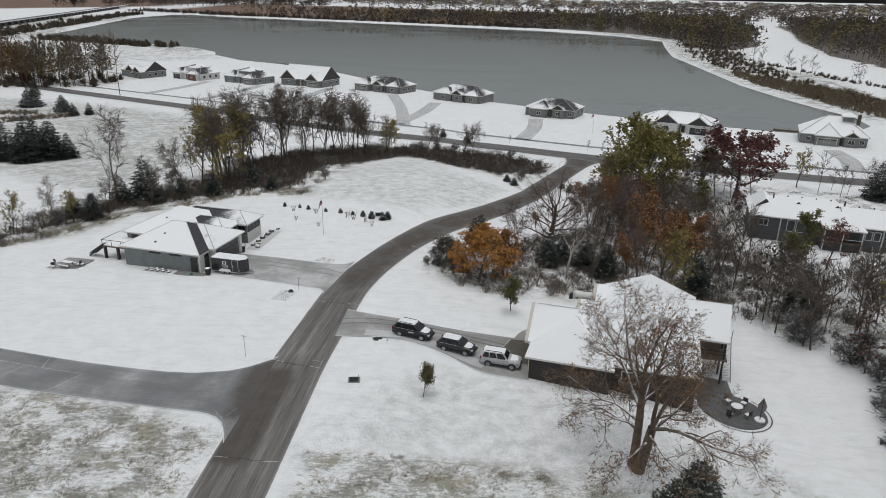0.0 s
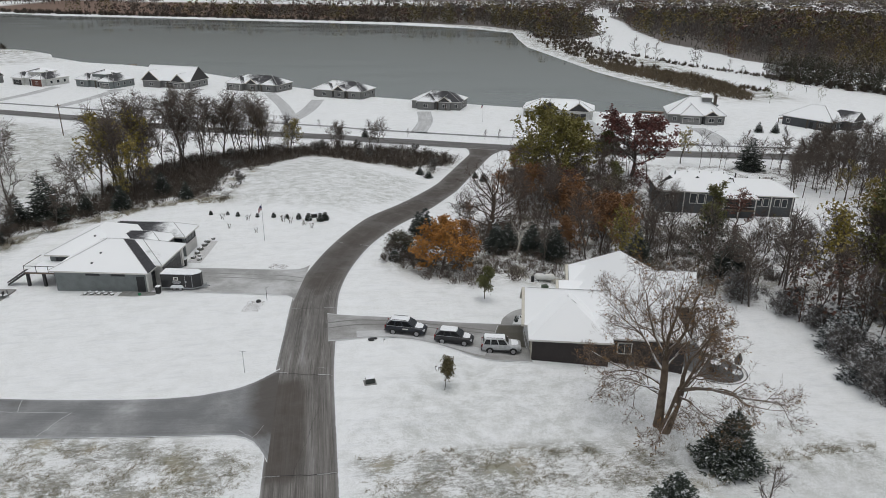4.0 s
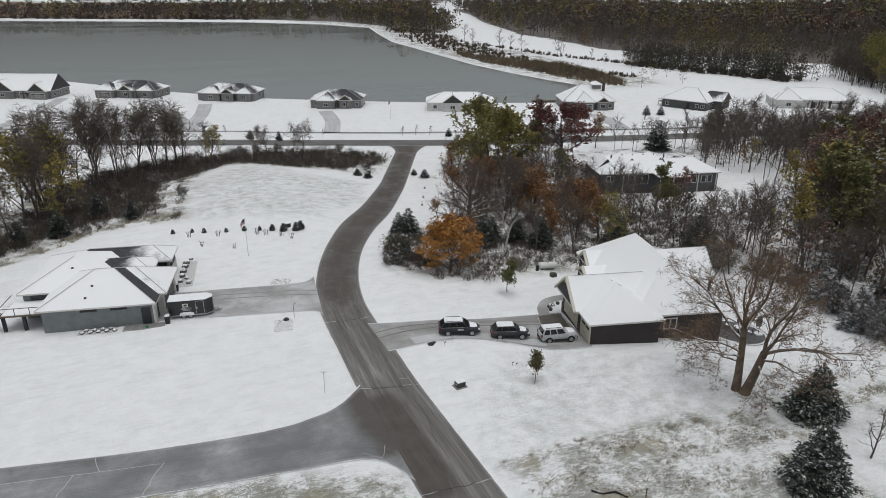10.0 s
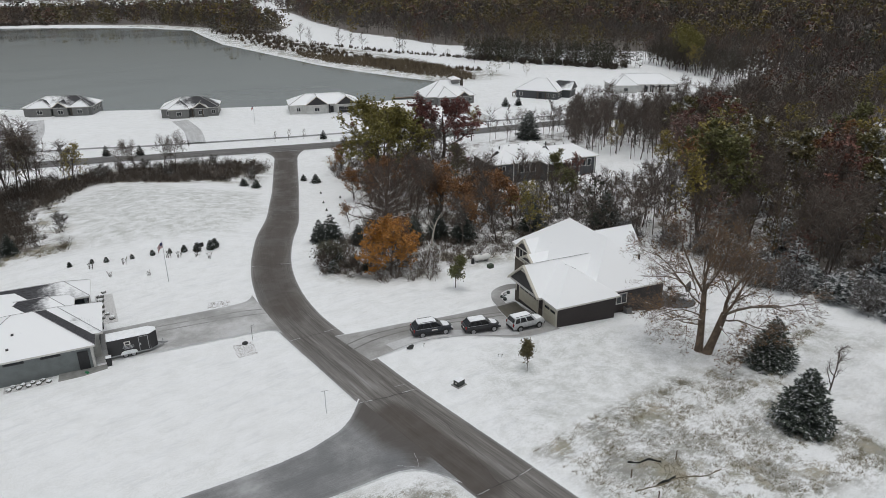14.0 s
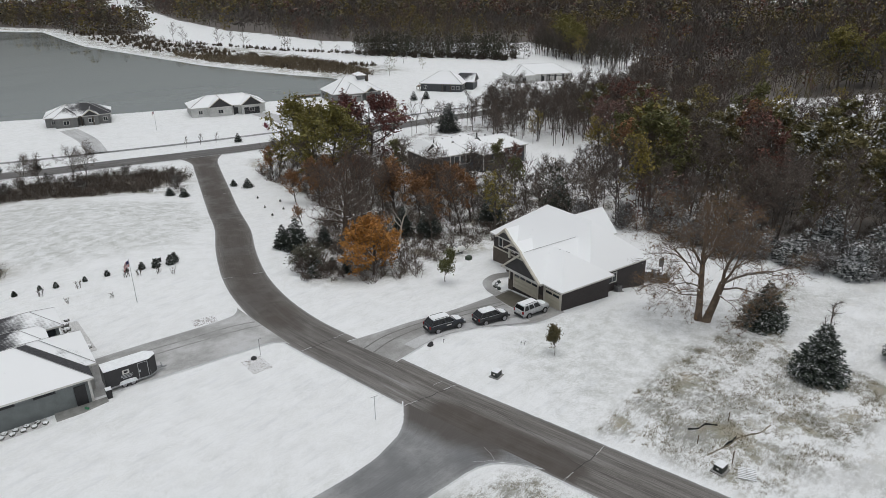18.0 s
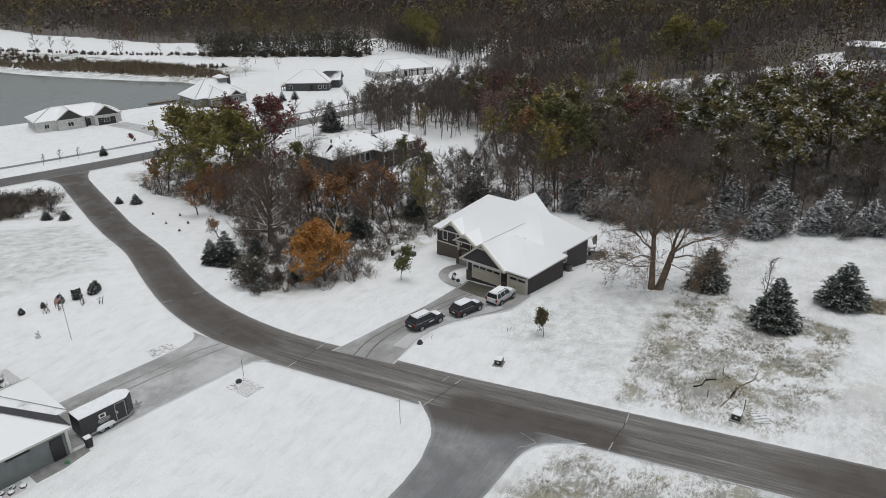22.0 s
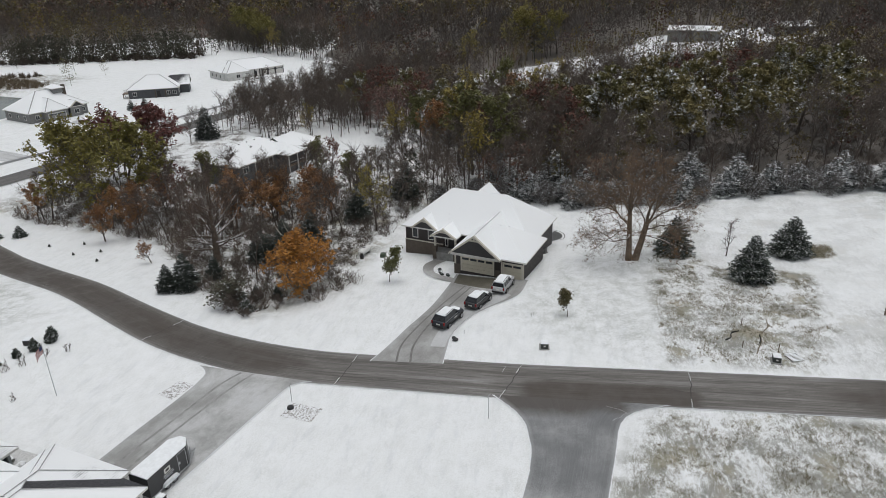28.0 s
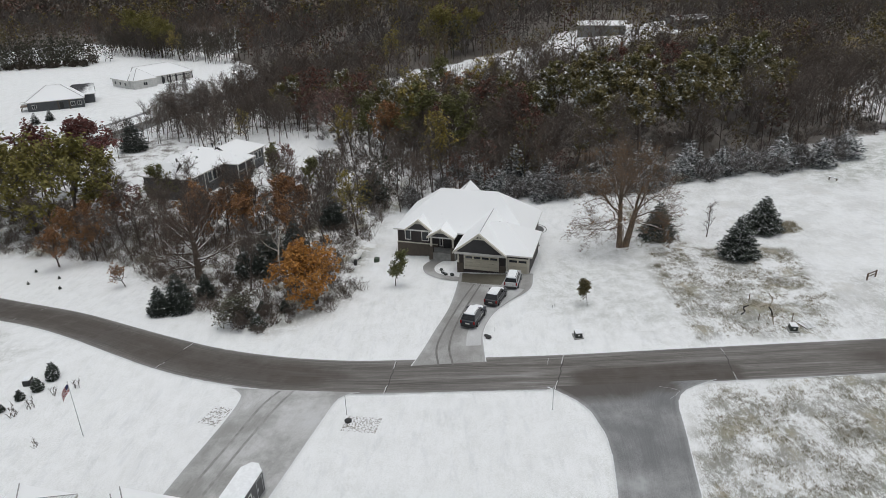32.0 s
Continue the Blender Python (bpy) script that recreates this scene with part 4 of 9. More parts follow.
for vv in (1.75, 2.95):
    bm = bmesh.new()
    q = []
    for dv in (0, 0.07):
        q.append([bm.verts.new(p) for p in ((-19.4, vv + dv, 0.0), (-19.4, vv + dv, 0.3), (-22.4, vv + dv, -1.7), (-22.4, vv + dv, -2.0))])
    bm.faces.new(q[0]); bm.faces.new(q[1][::-1])
    for i in range(4):
        bm.faces.new((q[0][i], q[1][i], q[1][(i + 1) % 4], q[0][(i + 1) % 4]))
    part("stair_stringer", bm, M_DARKTRIM, hB)
for uu, vv, zz in ((-8.5, 3.0, 1.55), (-10.4, 4.6, 1.75), (-12.6, 9.2, 1.75), (-9.0, 1.2, 0.72)):
    box_part("roof_vent", uu - 0.13, uu + 0.13, vv - 0.13, vv + 0.13, EB - 0.2 + zz, EB + 0.1 + zz, M_DARKTRIM, hB)

def hip_lines(parent, u0, u1, v0, v1, z, pitch, w=0.10):
    """Dark cap lines along the ridge and the hips of a roof that runs along u."""
    half, vm = (v1 - v0) / 2, (v0 + v1) / 2
    top = z + pitch * half + 0.04
    ridge(parent, (u0 + half, vm, top), (u1 - half, vm, top), w)
    for u, uu in ((u0, u0 + half), (u1, u1 - half)):
        for v in (v0, v1):
            ridge(parent, (u, v, z + 0.04), (uu, vm, top), w)


hip_lines(hB, -14.6, -0.4, -0.3, 11.6, EB, 0.47)
hip_lines(hB, -11.5, -2.8, 10.2, 15.6, EB + 0.05, 0.50)
hip_lines(hB, -15.5, -1.0, 14.2, 19.9, EB + 0.02, 0.50)
ridge(hB, (-7.0, 6.85, EB + 2.37), (-4.05, 6.85, EB + 2.37), 0.10)
for v in (2.4, 11.3):
    ridge(hB, (0.4, v, EB + 0.14), (-4.05, 6.85, EB + 2.37), 0.10)
ridge(hB, (-18.6, 5.4, EB + 0.04), (-12.8, 11.2, EB + 2.71), 0.10)
ridge(hB, (-18.6, 19.0, EB + 0.04), (-12.8, 13.2, EB + 2.71), 0.10)

# -- the charcoal house among the trees --
hC = house(75, 134, 0, -17.0, "charcoal house with a broad snowy hip roof among bare trees")
EC = -1.9
for u0, u1, v0, v1, k in ((-15, 4.5, -3.5, 8, 0), (3.5, 13.0, -4.6, 4.2, 1), (-2.2, 4.3, -6.5, -3, 2)):
    box_part("wall", u0, u1, v0, v1, -7.5, EC - 0.05 - 0.004 * k, M_DARKGREY, hC)
roof_part(hC, -15.5, 5.0, -4.0, 8.5, EC, 0.5)
roof_part(hC, 1.0, 13.5, -5.1, 4.7, EC, 0.5, "gable_u", ends=(False, True))
roof_part(hC, -2.6, 4.8, -7.6, 4.0, EC - 0.1, 0.5, "gable_v", ends=(True, False))
for uc in (-12.5, -6.5, 0.5):
    roof_part(hC, uc - 2.6, uc + 2.6, 0.0, 9.5, EC, 0.95, "gable_v", ends=(False, True))
for a in (-8.4, -6.7, -5.0):
    window(hC, "v", -3.5, a, a + 1.5, -4.7, -2.4, -1, 0)
window(hC, "v", -3.5, -13.6, -11.8, -4.0, -2.6, -1, 1)
for a in (5.2, 6.6, 8.9, 10.4):
    window(hC, "v", -4.6, a, a + 1.2, -4.4, -2.6, -1, 0)
for a in (-9.6, 8.2, 12.6):
    box_part("corner_board", a - 0.1, a + 0.1, -3.66 if a < 0 else -4.76, -3.5 if a < 0 else -4.6, -7.4, EC - 0.1, M_FASCIA, hC)
# a flat black sheet draws the shade inside the porch
box_part("porch_opening", -1.7, 3.8, -6.56, -6.45, -4.6, -2.5, M_DARKTRIM, hC, "dark sheet for the shade inside the porch")
for a in (-2.2, 1.0, 4.3):
    box_part("porch_post", a - 0.09, a + 0.09, -7.3, -7.1, -7.5, EC - 0.3, M_FASCIA, hC)
box_part("porch_deck", -2.4, 4.5, -7.4, -6.5, -4.9, -4.7, M_TIMBER, hC)
box_part("porch_rail", -2.3, 4.4, -7.38, -7.32, -3.95, -3.87, M_FASCIA, hC)
for i in range(9):
    uu, vv = -11 + 2.6 * i, 2.2
    box_part("roof_vent", uu - 0.12, uu + 0.12, vv - 0.5, vv - 0.26, EC + 2.0, EC + 3.05 if uu < 4 else EC + 2.3, M_DARKTRIM, hC)


# -- the houses along the shore --
def shore_house(x, y, rot, w, wall, gables, doors, tall=False, label="", depth=12.5, bare=0.8, entry=0.1, pitch=0.46, gpitch=0.74, e=3.3, main="hip", extra=None, gable_side=False, light_doors=False):
    z0 = gz(x, y)
    h = house(x, y, z0, rot, label)
    d0, d1 = 0.0, depth
    box_part("wall", -w / 2, w / 2, d0, d1, -1.5, e - 0.05, wall, h)
    if tall:
        box_part("wall", -w * 0.14, w * 0.22, d0 + 2, d1 - 1.5, e - 0.3, e + 2.6, wall, h, "upper storey")
        roof_part(h, -w * 0.17, w * 0.25, d0 + 1.5, d1 - 1, e + 2.6, 0.35, bare={"-v": bare})
    roof_part(h, -w / 2 - 0.5, w / 2 + 0.5, d0 - 0.5, d1 + 0.5, e, pitch, main, bare={"-v": (bare * 0.25, bare * 0.45, bare * 0.55, bare * 0.7), "-u": 0.3 * bare, "+u": 1.2 * bare})
    for c, gw, proud, kind in gables:
        u0, u1 = c * w - gw / 2, c * w + gw / 2
        box_part("wall", u0 + 0.4, u1 - 0.4, d0 - proud, d0 + 1, -1.5, e - 0.06, wall, h)
        roof_part(h, u0, u1, d0 - proud - 0.5, d1 * 0.55, e + 0.02, gpitch if kind == "gable" else pitch + 0.18, "gable_v", ends=(kind == "hip", True), bare={"-v": bare * 0.2, "+u": (0.6 * bare, 1.35 * bare, 1.35 * bare, 1.0 * bare), "-u": (0.35 * bare, 0.2 * bare, 0.15 * bare, 0.4 * bare)})
        if kind == "gable":
            rake_trim(h, d0 - proud - 0.52, u0, u1, e + 0.02, gpitch, along="v")
        window(h, "v", d0 - proud, c * w - 0.9, c * w + 0.9, 0.9, 2.3, -1, 1)
    # dark hip and ridge lines where the wind has cleared the caps
    half = (depth + 1) / 2
    rise = half * pitch
    inset = half if main == "hip" else 0.0
    um = w / 2 + 0.5
    ridge(h, (-um + inset, depth / 2, e + rise + 0.04), (um - inset, depth / 2, e + rise + 0.04), 0.32)
    for s in (-1, 1):
        if main == "hip":
            ridge(h, (s * um, -0.5, e + 0.05), (s * (um - inset), depth / 2, e + rise + 0.04), 0.32)
    for c, gw, proud, kind in gables:
        gp = gpitch if kind == "gable" else pitch + 0.18
        top = e + 0.06 + gp * gw / 2
        y0 = -proud - 0.5 + (gw / 2 if kind == "hip" else 0)
        ridge(h, (c * w, y0, top), (c * w, max(y0 + 0.5, min(depth * 0.5, (top - e) / pitch)), top), 0.26)
        for s in (-1, 1) if kind == "hip" else ():
            ridge(h, (c * w + s * gw / 2, -proud - 0.5, e + 0.06), (c * w, y0, top), 0.28)
    if extra:
        box_part("wing_facing", w * 0.3 - 2.9, w * 0.3 + 2.9, -2.06, -2.0, 0.0, e - 0.2, extra, h, "red brick facing on the wing")
    if gable_side:
        box_part("wall", w * 0.10, w / 2 + 3.4, depth - 6, depth + 2.5, -1.5, e - 0.06, wall, h)
        roof_part(h, w * 0.05, w / 2 + 4.0, depth - 6.6, depth + 3.0, e + 0.02, 0.62, "gable_u", ends=(True, False), bare={"-v": 0.9})
    for c, dw, proud in doors:
        garage_door(h, "v", d0 - proud, c * w - dw / 2, c * w + dw / 2, 0.05, 2.6 if light_doors else 2.35, -1, M_FASCIA if light_doors else M_DOORGREY if wall is not M_WHITE else M_DOORDARK, 4)
        if light_doors:
            for s in (-1, 1):
                box_part("door_surround", c * w + s * (dw / 2 + 0.36) - 0.2, c * w + s * (dw / 2 + 0.36) + 0.2, -0.09, 0.0, -0.4, e - 0.06, M_DARKTRIM, h, "dark upright between the doors")
    box_part("front_door", entry * w - 0.6, entry * w + 0.6, d0 - 0.06, d0 + 0.04, 0.1, 2.4, M_DARKTRIM, h)
    for s in (-0.6, 1.6):
        box_part("porch_post", entry * w + s * 1.6 - 0.2, entry * w + s * 1.6 + 0.2, d0 - 1.3, d0 - 0.9, -0.5, e - 0.1, M_STONE if wall is not M_WHITE else M_DARKTRIM, h)
    for c in (-0.38, 0.3, 0.42):
        if all(abs(c * w - g[0] * w) > g[1] / 2 for g in gables) and all(abs(c * w - g[0] * w) > g[1] / 2 + 1 for g in doors):
            window(h, "v", d0, c * w - 0.7, c * w + 0.7, 0.9, 2.3, -1, 1)
    for k, c in enumerate((0.2, 0.5, 0.8)):
        window(h, "u", w / 2, d0 + c * depth - 0.7, d0 + c * depth + 0.7, 0.9, 2.3, 1, 0)
        window(h, "u", -w / 2, d0 + c * depth - 0.7, d0 + c * depth + 0.7, 0.9, 2.3, -1, 0)
    return h


shore_house(-174, 362, -30, 20, M_MIDGREY, [(0.0, 8, 1.5, "gable"), (0.34, 7, 2.5, "gable")], [(0.0, 5, 1.5)], label="grey-green shore house with twin gables and a snowy roof", bare=0.45, pitch=0.7, main="gable_u")
shore_house(-143.4, 357, -30, 20, M_WHITE, [(0.3, 7, 2, "hip"), (-0.32, 7, 1.5, "hip")], [(-0.32, 5, 1.5)], True, "pale shore house with an upper storey and brick wing", extra=M_BRICK)
shore_house(-112.5, 347, -30, 22, M_BLUEGREY, [(0.34, 7, 2.2, "hip"), (-0.3, 8, 1.2, "hip")], [(0.34, 5, 2.2)], True, "grey shore house with stepped snowy roofs")
shore_house(-80.4, 342, -26, 25, M_MIDGREY, [(-0.28, 10, 1.5, "gable"), (0.33, 8, 2.2, "gable")], [(0.33, 5.6, 2.2), (0.06, 4.2, 0)], label="large grey shore house with steep twin gables", depth=14, bare=0.15, pitch=0.8, gpitch=0.85, main="gable_u")
shore_house(-40.6, 327, -30, 25.5, M_MIDGREY, [(-0.33, 9, 2.0, "hip"), (0.02, 6, 1.2, "gable"), (0.34, 7, 0.8, "hip")], [(-0.33, 5.5, 2.0)], label="grey low shore house with patchy hipped roofs")
shore_house(-3.4, 303.5, -29, 23.5, M_MIDGREY, [(-0.25, 8.5, 1.4, "hip"), (0.06, 5.5, 1.8, "gable"), (0.33, 7, 1.0, "hip")], [], label="brown-grey shore house with a tall columned entry", bare=0.72)
shore_house(33.4, 269.5, -25, 19.5, M_MIDGREY, [(-0.18, 7.5, 2.4, "hip"), (0.2, 5.4, 1.2, "gable")], [], label="small grey shore house with bare-patched hip roof")
shore_house(75.2, 245, -23, 25.5, M_WHITE, [(-0.12, 8.5, 1.4, "gable"), (0.30, 8, 2.0, "gable")], [(0.30, 5.4, 2.0)], label="white shore house with grey gables and a porch", bare=0.0)
peak = shore_house(121.8, 228.5, -22, 19.5, M_MIDGREY, [(-0.1, 8, 2.0, "hip"), (0.26, 5, 1.4, "gable")], [(-0.1, 5.6, 2.0)], label="stone-fronted shore house with a peaked snowy roof", bare=0.1, depth=15, pitch=0.66, gpitch=0.7)
grey_long = shore_house(157.8, 216.8, -64, 17.5, M_DARKGREY, [], [], label="long dark grey house with a plain wall and snowy hip roof", bare=0.0, depth=13, pitch=0.6, gable_side=True)
garages = shore_house(205.4, 198.6, -37, 28.5, M_WHITE, [(-0.31, 10.5, 3.0, "hip")], [(0.17, 3.4, 0), (0.30, 3.4, 0), (0.43, 3.4, 0)], label="white house with a row of dark-framed garage doors", bare=0.1, pitch=0.56, gpitch=0.6, light_doors=True, entry=0.03)
# deck on posts beside the long grey house
box_part("deck_floor", -11.0, -8.75, 1.0, 5.0, 1.6, 1.8, M_TIMBER, grey_long, "small raised timber deck")
for vv in (1.2, 4.8):
    box_part("deck_post", -10.9, -10.7, vv - 0.1, vv + 0.1, -1.0, 1.6, M_TIMBER, grey_long)
    box_part("deck_rail", -11.0, -8.75, vv - 0.04, vv + 0.04, 2.6, 2.7, M_TIMBER, grey_long)
# the lantern dormer and the chimney of the peaked house
box_part("dormer", 2.2, 5.4, 5.0, 9.5, 7.2, 8.9, M_MIDGREY, peak, "small grey lantern dormer")
roof_part(peak, 1.7, 5.9, 4.5, 10.0, 8.9, 0.5)
box_part("chimney", 6.4, 7.4, 6.8, 7.8, 6.0, 9.4, M_STONE, peak, "stone chimney")

# ---- trees ----
M_BARK = snowy("grey_brown_bark", (0.095, 0.079, 0.067), 0.25, 0.8, 0.55, 0.9, 0.35, 2.0, 1.6)
M_TWIG = foliage("bare_twigs", (0.080, 0.063, 0.052), (0.150, 0.117, 0.096), 0.2)
M_TWIGSNOW = foliage("frosted_twigs", (0.075, 0.065, 0.058), (0.130, 0.116, 0.107), 0.5)
M_OLIVE = foliage("olive_brown_leaves", (0.122, 0.116, 0.046), (0.19, 0.152, 0.06), 0.52, 0.42)
M_YELLOW = foliage("yellow_green_leaves", (0.195, 0.170, 0.040), (0.30, 0.228, 0.050), 0.1)
M_GREEN = foliage("late_green_leaves", (0.098, 0.102, 0.036), (0.155, 0.148, 0.05), 0.12)
M_ORANGE = foliage("orange_leaves", (0.31, 0.130, 0.026), (0.45, 0.215, 0.045), 0.06)
M_AMBER = foliage("amber_leaves", (0.20, 0.096, 0.042), (0.33, 0.168, 0.068), 0.08)
M_RUST = foliage("rust_red_leaves", (0.105, 0.042, 0.034), (0.165, 0.068, 0.045), 0.1)
M_NEEDLE = foliage("dark_needles", (0.020, 0.027, 0.021), (0.036, 0.046, 0.036), 0.30)
M_NEEDLEDUST = foliage("dusted_needles", (0.024, 0.034, 0.025), (0.044, 0.056, 0.040), 0.44, 3.2)
M_NEEDLEFROST = foliage("snowy_needles", (0.026, 0.034, 0.031), (0.055, 0.062, 0.058), 0.62)


def tube(V, F, pts, radii, k):
    base = len(V)
    for i, p in enumerate(pts):
        d = (pts[min(i + 1, len(pts) - 1)] - pts[max(i - 1, 0)]).normalized()
        a = d.orthogonal().normalized()
        b = d.cross(a)
        for j in range(k):
            t = 2 * math.pi * j / k
            V.append(p + (a * math.cos(t) + b * math.sin(t)) * radii[i])
    for i in range(len(pts) - 1):
        for j in range(k):
            q = base + i * k
            F.append((q + j, q + (j + 1) % k, q + k + (j + 1) % k, q + k + j))


def sliver(V, F, p, q, w, rng):
    d = q - p
    s = d.cross(Vector((rng.uniform(-1, 1), rng.uniform(-1, 1), rng.uniform(-0.4, 0.4))))
    s = s.normalized() * w / 2 if s.length > 1e-5 else Vector((w / 2, 0, 0))
    n = len(V)
    V += [p - s, p + s, q]
    F.append((n, n + 1, n + 2))


def leaf(V, F, p, size, rng):
    a = Vector((rng.gauss(0, 1), rng.gauss(0, 1), rng.gauss(0, 0.6))).normalized()
    b = a.cross(Vector((rng.gauss(0, 1), rng.gauss(0, 1), rng.gauss(0, 1)))).normalized()
    n = len(V)
    V += [p - a * size, p + b * size * 0.55, p + a * size, p - b * size * 0.55]
    F.append((n, n + 1, n + 2, n + 3))


def bend(rng, p, d, length, segs, wob, lift):
    pts = [p]
    for i in range(segs):
        d = (d + Vector((rng.gauss(0, wob), rng.gauss(0, wob), rng.gauss(0, wob) + lift))).normalized()
        pts.append(pts[-1] + d * length / segs)
    return pts


def off_axis(rng, d, lo, hi):
    a = rng.uniform(radians(lo), radians(hi))
    side = d.orthogonal().normalized()
    side.rotate(Matrix.Rotation(rng.uniform(0, 2 * math.pi), 3, d))
    return (d * math.cos(a) + side * math.sin(a)).normalized()


def broadleaf(seed, h, trunk_r, clear, limbs, subs, twigs, angle, leaves=0, leaf_size=0.22, trunk_mat=None, twig_mat=None, leaf_mat=None, leaf_share=1.0,
              limb_len=0.42, label="", stems=1, lean=0.1, twig_w=0.05, twig_len=1.0, name="tree", leaf_name="leaves", lift=0.10, leaf_low=0.0, limb_k=4, droop=0.0, splay=0.0, main_len=1.0, limb_r=1.0, sub_len=0.42, spray=1):
    """A tree or a shrub with a tapered trunk, limbs, branches and twigs, and leaves on the twigs."""
    rng = random.Random(seed)
    TV, TF, CV, CF, LV, LF = [], [], [], [], [], []
    for s in range(stems):
        d0 = Vector((rng.gauss(0, lean), rng.gauss(0, lean), 1)).normalized()
        if splay:
            d0 = Vector((splay * (2 * s - stems + 1) + 0.07, rng.gauss(0, 0.04), 1)).normalized()
        p0 = Vector((rng.uniform(-0.3, 0.3) * (stems > 1), rng.uniform(-0.3, 0.3) * (stems > 1), -0.3))
        if splay:
            p0 = Vector((0.30 * (2 * s - stems + 1), 0, -0.3))
        segs = 7
        main = bend(rng, p0, d0, h * main_len * rng.uniform(0.75, 0.95), segs, 0.07, 0.05)
        rr = [trunk_r * (1.25 if i == 0 else (1 - i / segs) ** 0.8 + 0.06) for i in range(segs + 1)]
        low = name == "shrub"
        tube(TV, TF, main[::2] + main[-1:] if low else main, rr[::2] + rr[-1:] if low else rr, 3 if low else 6)
        for i in range(limbs):
            f = clear + (1 - clear) * (i + rng.random()) / limbs
            k = min(int(f * segs), segs - 1)
            p = main[k].lerp(main[k + 1], f * segs - k)
            ax = (main[k + 1] - main[k]).normalized()
            d = off_axis(rng, ax, angle * 0.65, angle * 1.15)
            ln = h * limb_len * (1.15 - 0.75 * (f - clear) / (1 - clear)) * rng.uniform(0.75, 1.2)
            r = max(0.03, rr[k] * limb_r * rng.uniform(0.42, 0.62))
            if droop:
                d = Vector((d.x, d.y, max(d.z, 0.15))).normalized()
            limb = bend(rng, p, d, ln, 5, 0.16, lift - droop * max(0.0, 1 - 2.2 * (f - clear) / (1 - clear)))
            wid = [r * (1 - 0.85 * j / 5) + 0.01 for j in range(6)]
            if low:
                tube(TV, TF, [limb[0], limb[3], limb[5]], [wid[0], wid[3], wid[5]], 3)
            else:
                tube(TV, TF, limb, wid, limb_k)
            for j in range(subs):
                g = 0.2 + 0.8 * (j + rng.random()) / subs
                m = min(int(g * 5), 4)
                q = limb[m].lerp(limb[m + 1], g * 5 - m)
                dd = off_axis(rng, (limb[m + 1] - limb[m]).normalized(), 25, 60)
                sl = ln * sub_len * (1.2 - 0.7 * g) * rng.uniform(0.7, 1.3)
                sub = bend(rng, q, dd, sl, 3, 0.22, lift * 0.8)
                if low or limb_k == 3:
                    sliver(CV, CF, sub[0], sub[2], 0.05 if low else 0.11, rng)
                    sliver(CV, CF, sub[1], sub[3], 0.04 if low else 0.08, rng)
                else:
                    tube(CV, CF, [sub[0], sub[2], sub[3]], [max(0.02, r * 0.3) * (1 - 0.7 * n / 2) for n in range(3)], 3)
                for n in range(twigs):
                    e = (n + rng.random()) / twigs
                    m2 = min(int(e * 3), 2)
                    a = sub[m2].lerp(sub[m2 + 1], e * 3 - m2)
                    td = off_axis(rng, (sub[m2 + 1] - sub[m2]).normalized(), 20, 70)
                    b = a + td * twig_len * rng.uniform(0.5, 1.3)
                    sliver(CV, CF, a, b, twig_w, rng)
                    for _ in range(spray if twig_len > 0.6 else 0):
                        sliver(CV, CF, a.lerp(b, rng.uniform(0.2, 0.6)), a.lerp(b, 0.5) + off_axis(rng, td, 30, 70) * twig_len * rng.uniform(0.4, 0.8), twig_w * 0.8, rng)
                    if leaves and rng.random() < leaf_share and a.z > leaf_low * h:
                        for _ in range(leaves):
                            leaf(LV, LF, a.lerp(b, rng.uniform(0.2, 1.1)) + Vector((rng.gauss(0, 0.2), rng.gauss(0, 0.2), rng.gauss(0, 0.2))), leaf_size * rng.uniform(0.6, 1.3), rng)
    e = new(name)
    part_mesh("trunk", mesh_of("trunk", TV, TF), trunk_mat or M_BARK, e)
    part_mesh("crown", mesh_of("crown", CV, CF), twig_mat or M_TWIG, e)
    if LV:
        part_mesh(leaf_name, mesh_of(leaf_name, LV, LF), leaf_mat, e)
    return tagged(e, label, "shrub" if name == "shrub" else "tree")


